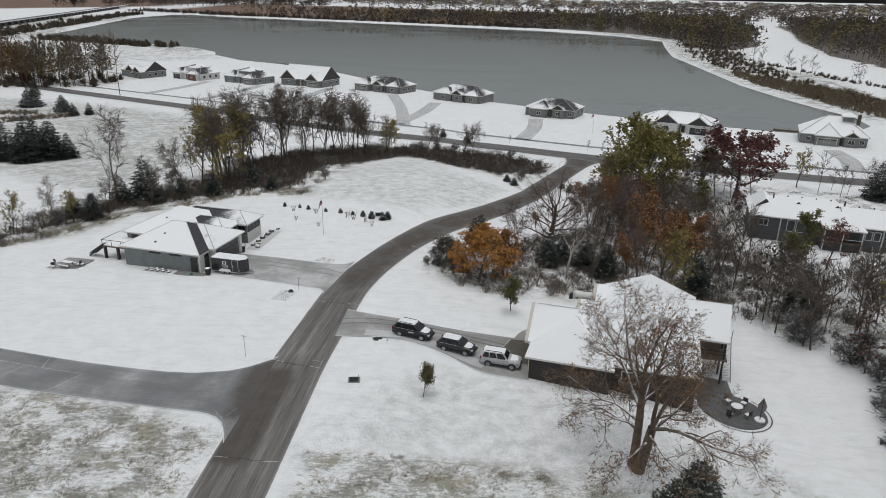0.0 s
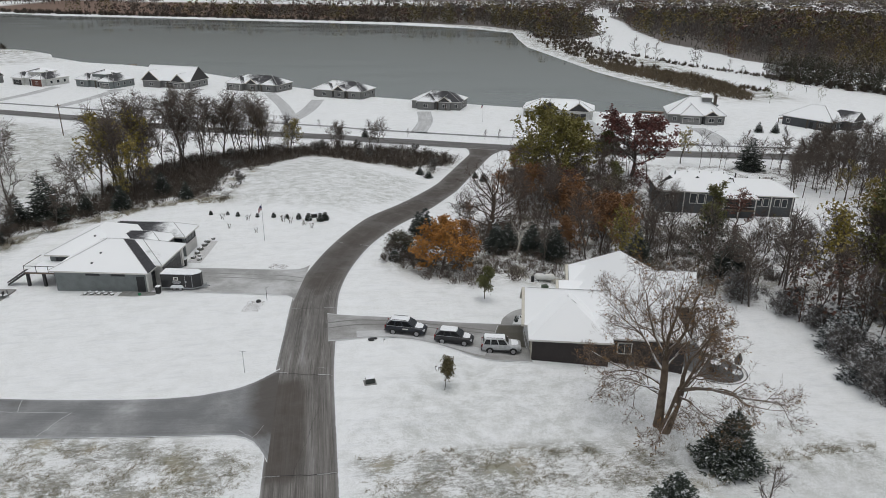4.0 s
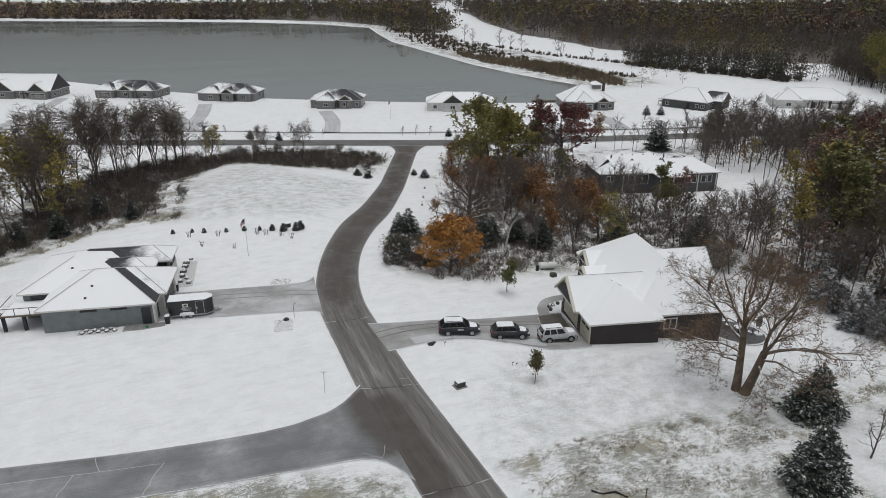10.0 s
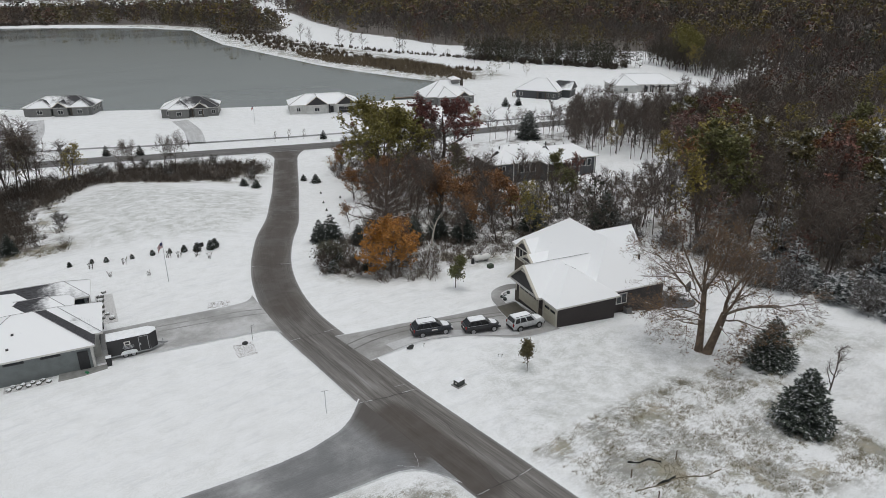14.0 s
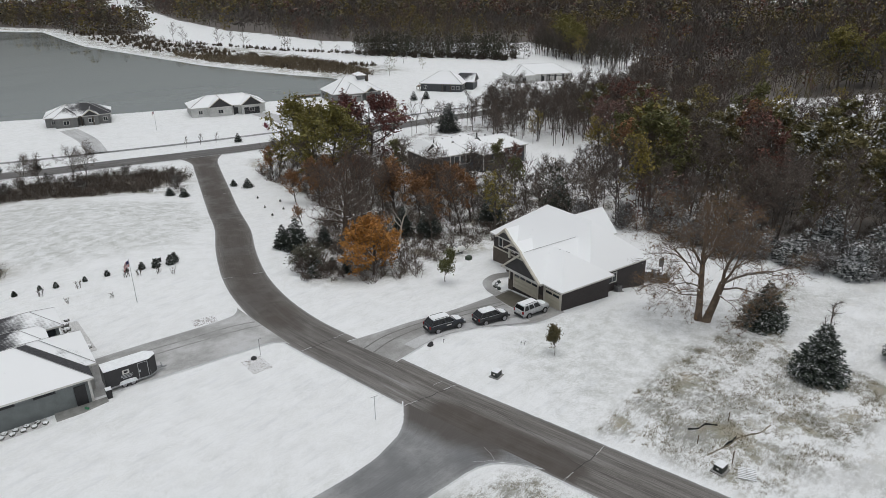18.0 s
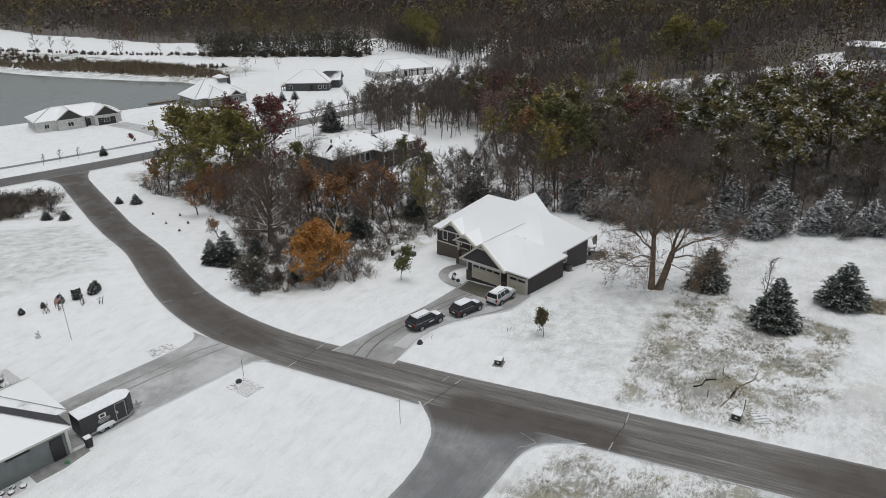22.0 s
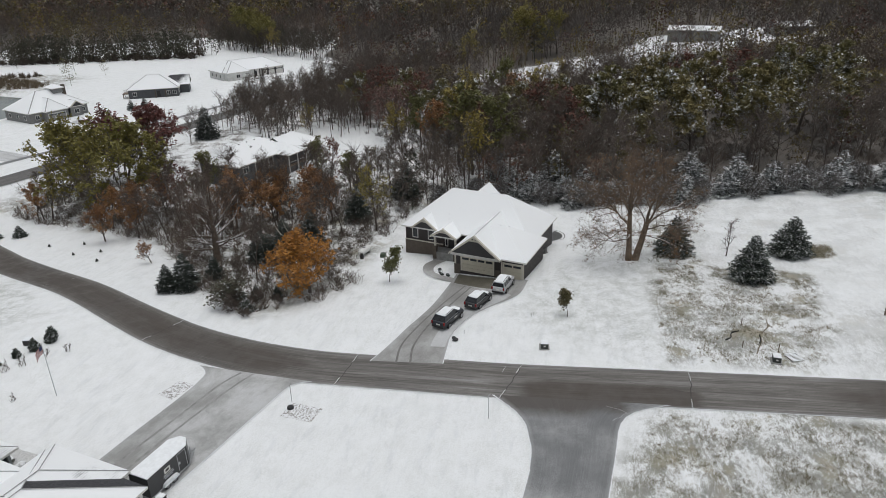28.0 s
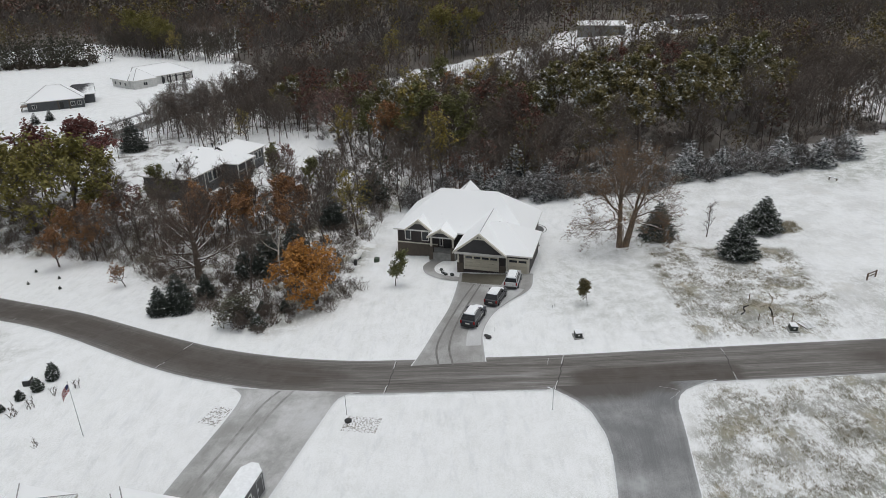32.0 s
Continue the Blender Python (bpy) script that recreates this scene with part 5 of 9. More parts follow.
def conifer(seed, h, r, whorls, material, label, sprays=5, spread=1.0):
    """Boughs in whorls, each a drooping spray of flat needle fans with a rising tip; the outline is full and uneven."""
    rng = random.Random(seed)
    TV, TF, V, F = [], [], [], []
    trunk = bend(rng, Vector((0, 0, -0.3)), Vector((0, 0, 1)), h * 0.97, 5, 0.015, 0.0)
    tube(TV, TF, trunk, [0.13 * h / 7 * (1 - i / 5.3) for i in range(6)], 6)
    for w in range(whorls):
        f = (w + 0.3) / whorls
        z = h * (0.045 + 0.93 * f)
        reach = r * (0.72 + 0.28 * min(1.0, f / 0.14)) * (1 - f) ** 0.72 * rng.uniform(0.88, 1.12) + 0.10
        n = max(5, int(13 * (1 - f) + 5))
        for b in range(n):
            a = 2 * math.pi * (b + rng.random()) / n
            ln = reach * rng.uniform(0.72, 1.12)
            out = Vector((math.cos(a), math.sin(a), 0))
            side = Vector((-math.sin(a), math.cos(a), 0))
            p = Vector((0, 0, z + rng.uniform(-0.4, 0.4) * h / whorls))
            rise = rng.uniform(-0.02, 0.22)

            def along(g):
                return p + out * ln * g + Vector((0, 0, ln * (rise * g - 0.46 * g * g + 0.26 * g ** 4)))
            for t in range(sprays):
                g = 0.18 + 0.82 * (t + rng.random() * 0.6) / sprays
                c = along(min(1.0, g))
                wide = ln * (0.34 - 0.20 * g) * spread + 0.10
                for sgn in (-1, 1):
                    tip = c + (side * sgn * rng.uniform(0.7, 1.1) + out * rng.uniform(0.35, 0.9)) * wide + Vector((0, 0, rng.uniform(-0.34, 0.06) * wide))
                    e = (tip - c).cross(Vector((0, 0, 1))).normalized() * wide * rng.uniform(0.20, 0.30)
                    m = c.lerp(tip, 0.55)
                    k = len(V)
                    V += [c, m - e + Vector((0, 0, rng.uniform(-0.08, 0.02))), tip, m + e + Vector((0, 0, rng.uniform(-0.08, 0.02)))]
                    F.append((k, k + 1, k + 2, k + 3))
            k = len(V)
            c, tip = along(0.8), along(1.0) + out * 0.12 + Vector((0, 0, 0.05))
            V += [c - side * 0.10, tip, c + side * 0.10, c - Vector((0, 0, 0.16))]
            F += [(k, k + 1, k + 2), (k, k + 3, k + 1)]
    e = new("conifer")
    part_mesh("trunk", mesh_of("trunk", TV, TF), M_BARK, e)
    part_mesh("foliage", mesh_of("foliage", V, F), material, e)
    return tagged(e, label, "conifer")


class Wood:
    """Collects the stems and the twigs of one spreading tree."""

    def __init__(self, seed):
        self.rng = random.Random(seed)
        self.TV, self.TF, self.CV, self.CF, self.LV, self.LF = [], [], [], [], [], []

    def branch(self, p, d, length, r, level, lift=0.04, last=3, wob=0.13, kids=6, leaf_share=0.0, leaf_size=0.15):
        """A limb that bends, tapers and forks into ever finer ones."""
        rng = self.rng
        segs = 6 if level < 2 else 4
        pts = bend(rng, p, d, length, segs, wob * (1 + 0.25 * level) * 6 / segs * 0.8, lift)
        wid = [r * (1 - 0.78 * i / segs) for i in range(segs + 1)]
        if level < 2:
            tube(self.TV, self.TF, pts, wid, 7 if level == 0 else 5)
        elif level == 2:
            tube(self.CV, self.CF, pts, [max(0.012, v) for v in wid], 3)
        else:
            sliver(self.CV, self.CF, pts[0], pts[2], max(0.034, 2 * r), rng)
            sliver(self.CV, self.CF, pts[1], pts[4], max(0.030, 1.4 * r), rng)
        if level >= last:
            for i in range(3 if last > 3 else 5):
                a = pts[rng.randrange(1, segs)]
                b = a + off_axis(rng, (pts[-1] - pts[0]).normalized(), 20, 60) * length * rng.uniform(0.3, 0.6)
                sliver(self.CV, self.CF, a, b, 0.024, rng)
                if leaf_share and rng.random() < leaf_share:
                    for _ in range(3):
                        leaf(self.LV, self.LF, a.lerp(b, rng.uniform(0.4, 1.1)) + Vector((rng.gauss(0, 0.12), rng.gauss(0, 0.12), rng.gauss(0, 0.12))), leaf_size * rng.uniform(0.6, 1.2), rng)
            return pts
        for i in range(kids):
            f = 0.22 + 0.78 * (i + rng.random()) / kids
            k = min(int(f * segs), segs - 1)
            q = pts[k].lerp(pts[k + 1], f * segs - k)
            dd = off_axis(rng, (pts[k + 1] - pts[k]).normalized(), 24, 58)
            self.branch(q, dd, length * (0.66 - 0.30 * f) * rng.uniform(0.8, 1.25), max(0.012, wid[k] * rng.uniform(0.42, 0.62)), level + 1, lift, last, wob, kids, leaf_share, leaf_size)
        return pts

    def done(self, name, label, bark, twig, leaf_mat=None):
        e = new(name)
        part_mesh("trunk", mesh_of("trunk", self.TV, self.TF), bark, e)
        part_mesh("crown", mesh_of("crown", self.CV, self.CF), twig, e)
        if self.LV:
            part_mesh("leaves", mesh_of("leaves", self.LV, self.LF), leaf_mat, e)
        return tagged(e, label, "tree")


class Grove:
    """Prototypes: the first planting takes the built tree itself, later ones are copies."""

    def __init__(self, build):
        self.ob, self.build, self.used = None, build, False

    def plant(self, x, y, s=1.0, hz=1.0, rot=None, group="", rng=random.Random(77), sink=0.0):
        if self.ob is None:
            self.ob = self.build()
        m = pose(x, y, gz(x, y) - sink, 0, 0, rng.uniform(0, 360) if rot is None else rot) @ Matrix.Diagonal((s, s, s * hz, 1))
        if not self.used:
            self.ob.matrix_basis = m
            self.used = True
            o = self.ob
        else:
            o = copy_thing(self.ob, Matrix.Identity(4))
            o.matrix_basis = m
        if group:
            tagged(o, group=group)
        return o


def forest(seed, h=16, **kw):
    return Grove(lambda: broadleaf(seed, h, 0.145, 0.24, 14, 5, 7, 40, label="tall bare woodland tree with fine brown twigs", limb_len=0.40, twig_w=0.068, twig_len=1.7, lean=0.06, limb_k=3, **kw))


G_BARE = [forest(11), forest(12), forest(13), forest(14)]
G_POLE = [Grove(lambda s=s: broadleaf(s, 13, 0.11, 0.20, 11, 4, 6, 42, label="slender bare young tree in the thicket", limb_len=0.34, twig_w=0.075, twig_len=1.5, lean=0.09, limb_k=3)) for s in (21, 22, 23)]
G_OLIVE = [Grove(lambda s=s: broadleaf(s, 17, 0.3, 0.22, 15, 7, 4, 62, 18, 0.30, leaf_mat=M_OLIVE, limb_len=0.48, label="large oak keeping dull olive-brown leaves dusted with snow", leaf_share=1.0)) for s in (31, 32)]
G_RUST = [Grove(lambda s=s: broadleaf(s, 13, 0.22, 0.22, 13, 6, 5, 58, 4, 0.27, leaf_mat=M_RUST, limb_len=0.46, label="broad tree with sparse rust-red leaves", leaf_share=0.55)) for s in (41, 42)]
G_AMBER = [Grove(lambda s=s: broadleaf(s, 12, 0.2, 0.2, 13, 6, 5, 54, 5, 0.27, leaf_mat=M_AMBER, limb_len=0.44, label="tree holding rust-orange leaves in the thicket", leaf_share=0.85)) for s in (43, 44)]
G_GREEN = [Grove(lambda s=s: broadleaf(s, 14, 0.18, 0.22, 13, 6, 5, 46, 6, 0.28, leaf_mat=M_GREEN, limb_len=0.40, label="tall tree with thin late-green leaves", leaf_share=0.8)) for s in (51, 52)]
G_YELLOW = [Grove(lambda s=s: broadleaf(s, 14, 0.2, 0.2, 13, 6, 6, 42, 4, 0.25, leaf_mat=M_YELLOW, limb_len=0.40, label="tree with thinning yellow-green leaves", leaf_share=0.5, limb_k=3)) for s in (61, 62)]
M_OLIVEGOLD = foliage("olive_gold_leaves", (0.155, 0.147, 0.038), (0.235, 0.192, 0.048), 0.1)
G_FULL = [Grove(lambda s=s: broadleaf(s, 17, 0.3, 0.16, 18, 8, 6, 60, 7, 0.29, leaf_mat=M_OLIVEGOLD, limb_len=0.54, label="large tree with a full olive-gold crown", leaf_share=0.85)) for s in (63, 64)]
G_SHRUB = [Grove(lambda s=s: broadleaf(s, 3.0, 0.05, 0.1, 6, 3, 4, 45, label="dense bare shrub dusted with snow", stems=5, limb_len=0.5, twig_w=0.055, twig_len=0.8, twig_mat=M_TWIGSNOW, name="shrub", lean=0.35)) for s in (71, 72)]
G_FBUSH = [Grove(lambda s=s: broadleaf(s, 3.1, 0.05, 0.06, 8, 5, 7, 62, label="rounded shrub laden with fresh snow", stems=6, limb_len=0.5, twig_w=0.05, twig_len=0.62, spray=1, twig_mat=foliage("snow_laden_twigs", (0.075, 0.067, 0.062), (0.14, 0.128, 0.12), 0.66), name="shrub", lean=0.45)) for s in (77, 78)]
G_BRUSH = [Grove(lambda s=s: broadleaf(s, 2.4, 0.04, 0.1, 6, 3, 4, 45, label="low brown brush at the wood's edge", stems=5, limb_len=0.55, twig_w=0.055, twig_len=0.7, name="shrub", lean=0.4)) for s in (73, 74)]
G_CEDAR = [Grove(lambda s=s: conifer(s, 6.4, 2.9, 19, M_NEEDLE, "dark green cedar lightly dusted with snow")) for s in (81, 82)]
G_FROST = [Grove(lambda s=s: conifer(s, 5.8, 3.3, 12, M_NEEDLEFROST, "evergreen with snow-laden drooping boughs", 5, 0.85)) for s in (83, 84)]

def inside(polys, x, y):
    return bool(min(float(poly_dist(p, np.array([x]), np.array([y]))[0]) for p in polys) < 0)


def scatter(seed, box, count, polys, gap, keep_out=(), lanes=True):
    """Random places inside polygons, no two nearer than the gap."""
    rng, out, tries = random.Random(seed), [], 0
    while len(out) < count and tries < count * 30:
        tries += 1
        x, y = rng.uniform(box[0], box[1]), rng.uniform(box[2], box[3])
        if any((x - a) ** 2 + (y - b) ** 2 < gap * gap for a, b in out):
            continue
        if not inside(polys, x, y) or any(math.hypot(x - a, y - b) < r for a, b, r in keep_out):
            continue
        out.append((x, y))
    return out


county_pts = np.array([(p.x, p.y) for p in COUNTY])


def off_road(x, y, r=9):
    return float(np.min(np.hypot(county_pts[:, 0] - x, county_pts[:, 1] - y))) > r


# -- single trees of note --
rng_t = random.Random(3)
M_BIGBARK = snowy("tan_brown_bark", (0.145, 0.108, 0.078), 0.30, 0.75, 0.75, 0.9, 0.35, 1.2, 1.2)
TAN_TWIG = foliage("tan_twigs", (0.110, 0.078, 0.055), (0.175, 0.125, 0.088), 0.2)


def twin_tree():
    """Two trunks from one root: an upright one with a spread crown, and a leaning one that forks, with a long low limb beyond."""
    w = Wood(131)

    def way(u, v, z):
        return Vector((u, v, z)).normalized()
    up = bend(w.rng, Vector((-0.45, 0.1, -0.3)), way(-0.02, 0.02, 1), 7.2, 6, 0.045, 0.0)
    tube(w.TV, w.TF, up, [0.56, 0.44, 0.40, 0.37, 0.35, 0.32, 0.28], 9)
    slant = bend(w.rng, Vector((0.35, -0.1, -0.3)), way(0.23, -0.04, 1), 5.6, 5, 0.04, 0.0)
    tube(w.TV, w.TF, slant, [0.64, 0.50, 0.46, 0.43, 0.40, 0.36], 9)
    # (from which trunk, how far up, direction, length, thickness, rise of the tip)
    for t, f, d, ln, r, lift in (
            (up, 1.0, (-0.30, 0.25, 1.0), 7.6, 0.25, 0.05), (up, 1.0, (0.22, 0.10, 1.0), 7.2, 0.24, 0.05), (up, 0.92, (-0.05, -0.5, 1.0), 6.4, 0.19, 0.06),
            (up, 0.80, (-1.0, 0.15, 0.75), 8.8, 0.21, 0.03), (up, 0.98, (-0.75, -0.1, 1.0), 7.6, 0.2, 0.04), (up, 0.72, (-0.55, 0.85, 0.7), 6.6, 0.17, 0.04), (up, 0.62, (-1.0, -0.45, 0.35), 7.4, 0.17, 0.02),
            (up, 0.55, (-0.35, -1.0, 0.42), 6.2, 0.15, 0.01), (up, 0.48, (-1.0, 0.45, 0.10), 6.6, 0.14, -0.01), (up, 0.85, (0.45, 0.9, 0.8), 6.0, 0.16, 0.04),
            (slant, 1.0, (-0.10, 0.10, 1.0), 7.6, 0.26, 0.04), (slant, 1.0, (0.55, -0.35, 0.85), 6.4, 0.21, 0.03), (slant, 0.95, (0.35, 0.75, 0.75), 6.0, 0.18, 0.04),
            (slant, 0.98, (1.0, -0.05, 0.62), 9.0, 0.23, -0.05), (slant, 0.86, (1.0, -0.75, 0.45), 6.4, 0.15, -0.04), (slant, 0.72, (0.5, -1.0, 0.35), 5.6, 0.13, -0.02)):
        k = min(int(f * (len(t) - 1)), len(t) - 2)
        p = t[k].lerp(t[k + 1], f * (len(t) - 1) - k)
        w.branch(p, way(*d), ln, r * 0.86, 1, lift, 4, 0.15, 7, 0.06, 0.11)
    return w.done("tree", "large twin-trunked bare tree with spreading snowy limbs and a few leaves", M_BIGBARK, TAN_TWIG, foliage("ochre_leaves", (0.19, 0.10, 0.036), (0.28, 0.16, 0.06), 0.1))


big = twin_tree()
big.matrix_basis = pose(18.1, 53.4, gz(18.1, 53.4), 0, 0, -62) @ Matrix.Diagonal((1.0, 1.0, 1.06, 1))
def spreading_oak():
    w = Wood(104)
    stem = bend(w.rng, Vector((0, 0, -0.3)), Vector((0.05, 0, 1)), 8.5, 6, 0.06, 0.0)
    tube(w.TV, w.TF, stem, [0.72, 0.56, 0.50, 0.44, 0.36, 0.28, 0.2], 9)
    for i in range(20):
        f = 0.24 + 0.76 * i / 19
        k = min(int(f * 6), 5)
        a = i * 2.4 + w.rng.uniform(-0.4, 0.4)
        d = Vector((math.cos(a), math.sin(a), 0.10 + 1.5 * (f - 0.24) ** 1.4)).normalized()
        w.branch(stem[k].lerp(stem[k + 1], f * 6 - k), d, 8.4 - 2.6 * f + w.rng.uniform(-1, 1), 0.24 - 0.10 * f, 1, 0.03 + 0.03 * f, 3, 0.16, 6)
    return w.done("tree", "broad bare oak with snow along its spreading limbs", snowy("snowy_brown_bark", (0.105, 0.080, 0.062), 0.42, 0.9, 0.8, 0.9, 0.3, 2.0, 1.6), foliage("russet_twigs", (0.085, 0.056, 0.042), (0.135, 0.090, 0.066), 0.12))


oak = spreading_oak()
oak.matrix_basis = pose(17.2, 118.4, gz(17.2, 118.4), 0, 0, 40)
maple = broadleaf(103, 9.6, 0.22, 0.07, 17, 8, 7, 74, 6, 0.22, leaf_mat=M_ORANGE, limb_len=0.60, leaf_share=0.85, main_len=0.9, label="small maple in full orange autumn leaf", twig_w=0.04)
maple.matrix_basis = pose(4.4, 97.6, gz(4.4, 97.6), 0, 0, 10)
amber_maple = broadleaf(109, 8.0, 0.16, 0.12, 11, 7, 6, 58, 4, 0.22, leaf_mat=M_AMBER, limb_len=0.5, leaf_share=0.8, label="ragged young maple with brownish-orange leaves", twig_w=0.04)
amber_maple.matrix_basis = pose(8.4, 101.2, gz(8.4, 101.2), 0, 0, 140)
snag = broadleaf(105, 8.5, 0.2, 0.3, 5, 2, 1, 50, trunk_mat=plain("white_dead_wood", (0.5, 0.47, 0.42), 0.8, vary=0.3), limb_len=0.5, label="dead tree with pale barkless limbs", twig_len=0.8)
snag.matrix_basis = pose(19.0, 106.5, gz(19.0, 106.5), 0, 0, 30)
redoak = broadleaf(106, 16.5, 0.40, 0.24, 18, 8, 7, 70, 6, 0.29, leaf_mat=foliage("wine_red_leaves", (0.115, 0.040, 0.038), (0.185, 0.068, 0.054), 0.1), main_len=0.8, limb_r=1.2, limb_len=0.60, label="broad oak with dark wine-red leaves beside the county road")
redoak.matrix_basis = pose(67.3, 164.3, gz(67.3, 164.3), 0, 0, 0) @ Matrix.Diagonal((1.32, 1.32, 1.12, 1))
rosy = broadleaf(107, 16.0, 0.38, 0.2, 18, 8, 7, 66, 3, 0.24, leaf_mat=foliage("pinkish_brown_leaves", (0.125, 0.066, 0.056), (0.19, 0.105, 0.088), 0.3), main_len=0.8, limb_r=1.2, limb_len=0.56, leaf_share=0.7, label="wide tree with thin pinkish-brown leaves behind a snowy yard")
rosy.matrix_basis = pose(101.5, 109.5, gz(101.5, 109.5), 0, 0, 77) @ Matrix.Diagonal((1.1, 1.1, 1.0, 1))
G_LAWNCON = Grove(lambda: conifer(87, 5.4, 2.55, 27, M_NEEDLEDUST, "dense dark green spruce dusted with snow", 7, 0.8))
G_LAWNCON.plant(11.2, 38.9, 1.22, 0.98, group="cedars")
G_LAWNCON.plant(20.6, 31.6, 1.3, 0.85, group="cedars")
for x, y, s in ((4.9, 116.7, 0.92), (3.9, 119.0, 0.7), (9.0, 114.4, 0.62), (2.4, 101.6, 0.3), (16.2, 108.6, 0.85), (18.7, 111.2, 0.8), (22.5, 109, 0.9), (25, 105, 1.0), (102, 165.5, 1.5), (-63.5, 134.5, 1.4), (-68, 133, 0.95),
                (-58, 138.5, 0.75), (-121, 176, 1.85), (-114, 174, 1.55), (-110, 178.5, 1.7), (-117, 181, 1.95), (-124, 170, 1.75), (-112.5, 184, 1.5), (-128, 176, 1.9), (-119, 187, 1.6), (-106.5, 181, 1.15), (-133, 168, 1.7), (-71.5, 122, 0.75), (-67.5, 121, 0.8), (-70, 126, 0.6), (-46, 150, 0.8), (-50, 160, 0.7), (-52, 141, 0.8), (-40, 143, 0.6), (-142.7, 248, 0.78), (-138.4, 251, 0.74), (-184, 292, 1.0), (38.3, 101.0, 1.1), (52, 95, 1.3), (16.3, 110.5, 0.8), (2.2, 104.5, 0.35)):
    rng_t.choice(G_CEDAR).plant(x, y, s * rng_t.uniform(0.95, 1.05), group="cedars")
G_SPREAD = Grove(lambda: conifer(86, 4.2, 2.6, 18, M_NEEDLEDUST, "wide low juniper beneath the large tree", 7, 0.85))
G_SPREAD.plant(21.4, 47.2, 1.25, 1.15)
for x, y, s in ((0.2, 106.0, 0.6), (-2.0, 104.0, 0.5), (14.2, 169.6, 0.5), (27.5, 164.5, 0.55), (26.0, 168.0, 0.4), (12.5, 173, 0.5), (-169.5, 266, 2.0), (-151.5, 256.5, 1.55)):
    G_SPREAD.plant(x, y, s)
for x, y, s in ((52.5, 70.5, 1.0), (48.7, 55.2, 0.9), (46.9, 50.8, 0.9), (46.5, 42.5, 1.0), (50.4, 34.5, 0.9), (51.8, 26.8, 1.05), (56, 74.0, 1.1), (52, 64.0, 0.8), (54, 60.0, 1.2), (49.4, 46.5, 0.7), (53.8, 32.3, 1.1), (53.2, 22.0, 0.9), (51.7, 15.5, 1.15),
                (51, 8.0, 1.0), (56, 48, 1.3), (57, 40, 1.2), (48, 62, 0.8), (55, 1, 1.0), (62, 66, 1.2), (66, 78, 1.2)):
    rng_t.choice(G_FROST).plant(x, y, s * 1.05 * rng_t.uniform(0.9, 1.1), group="snowy evergreens at the wood's edge")
bare_w = broadleaf(111, 6.5, 0.09, 0.2, 9, 5, 4, 38, label="small leafless tree standing alone in the snow", limb_len=0.34, twig_w=0.03, twig_len=0.7)
bare_w.matrix_basis = pose(20.0, 40.2, gz(20.0, 40.2))
brown_w = broadleaf(114, 4.2, 0.10, 0.28, 12, 6, 6, 52, 2, 0.16, leaf_mat=M_AMBER, limb_len=0.36, leaf_share=0.35, label="small round-headed tree with dull brown twigs", twig_w=0.035, twig_len=0.6)
brown_w.matrix_basis = pose(16.2, 129.7, gz(16.2, 129.7), 0, 0, 50)
green_sap = broadleaf(112, 5.6, 0.06, 0.24, 12, 5, 4, 36, 7, 0.16, leaf_mat=M_GREEN, limb_len=0.26, label="staked young tree still holding green leaves", twig_w=0.03, twig_len=0.5)
green_sap.matrix_basis = pose(8.8, 87.3, gz(8.8, 87.3))
brown_sap = broadleaf(113, 3.8, 0.045, 0.42, 13, 5, 4, 52, 6, 0.14, leaf_mat=foliage("bronze_leaves", (0.085, 0.075, 0.03), (0.13, 0.105, 0.045), 0.1), limb_len=0.25, main_len=1.1, label="slim lawn sapling with bronze-green leaves", twig_w=0.025, twig_len=0.4)
brown_sap.matrix_basis = pose(-1.7, 62.3, gz(-1.7, 62.3)) @ Matrix.Diagonal((0.85, 0.85, 0.92, 1))
# trees along the brush west of the knoll
strip_line = smooth_line([(-55, 150), (-55, 166), (-47, 181), (-36, 192), (-26, 197.5), (-16, 199), (-5, 195), (8, 197), (20, 193)], 1.7)
for k, q in enumerate(strip_line):
    f = k / len(strip_line)
    size = np.interp(f, [0, 0.1, 0.5, 0.65, 1.0], [1.2, 1.3, 1.25, 0.85, 0.62]) * rng_t.uniform(0.8, 1.08)
    pick = rng_t.random()
    if f > 0.62 and pick > 0.34:
        continue
    src = (G_YELLOW if pick < 0.5 else G_BARE) if f < 0.16 else G_BARE + G_BARE + G_POLE + G_YELLOW[:1]
    rng_t.choice(src).plant(q.x + rng_t.gauss(0, 2.6), q.y + rng_t.gauss(0, 2.6), size, group="trees in the brush strip")
for x, y, k, s in ((-68.2, 133.1, "b", 1.3), (-63, 139, "p", 0.8), (-60, 144, "b", 0.9), (-72, 117, "p", 0.62), (-77, 112, "y", 0.55), (-80, 109, "p", 0.6), (-70, 119, "y", 0.5), (-68, 128, "p", 0.7), (-84, 108, "p", 0.65), (-75, 121, "p", 0.6), (-66, 124, "p", 0.62), (-92, 104, "b", 0.5), (-88, 110, "p", 0.6), (-61, 131, "p", 0.7), (-52, 146, "y", 0.6), (-58, 140, "p", 0.7), (-47, 147, "p", 0.7), (-64, 160, "p", 0.9), (-57, 176, "b", 1.0)):
    src = {"b": G_BARE, "y": G_YELLOW, "p": G_POLE}[k]
    rng_t.choice(src).plant(x, y, s * rng_t.uniform(0.95, 1.05), group="trees in the brush strip")
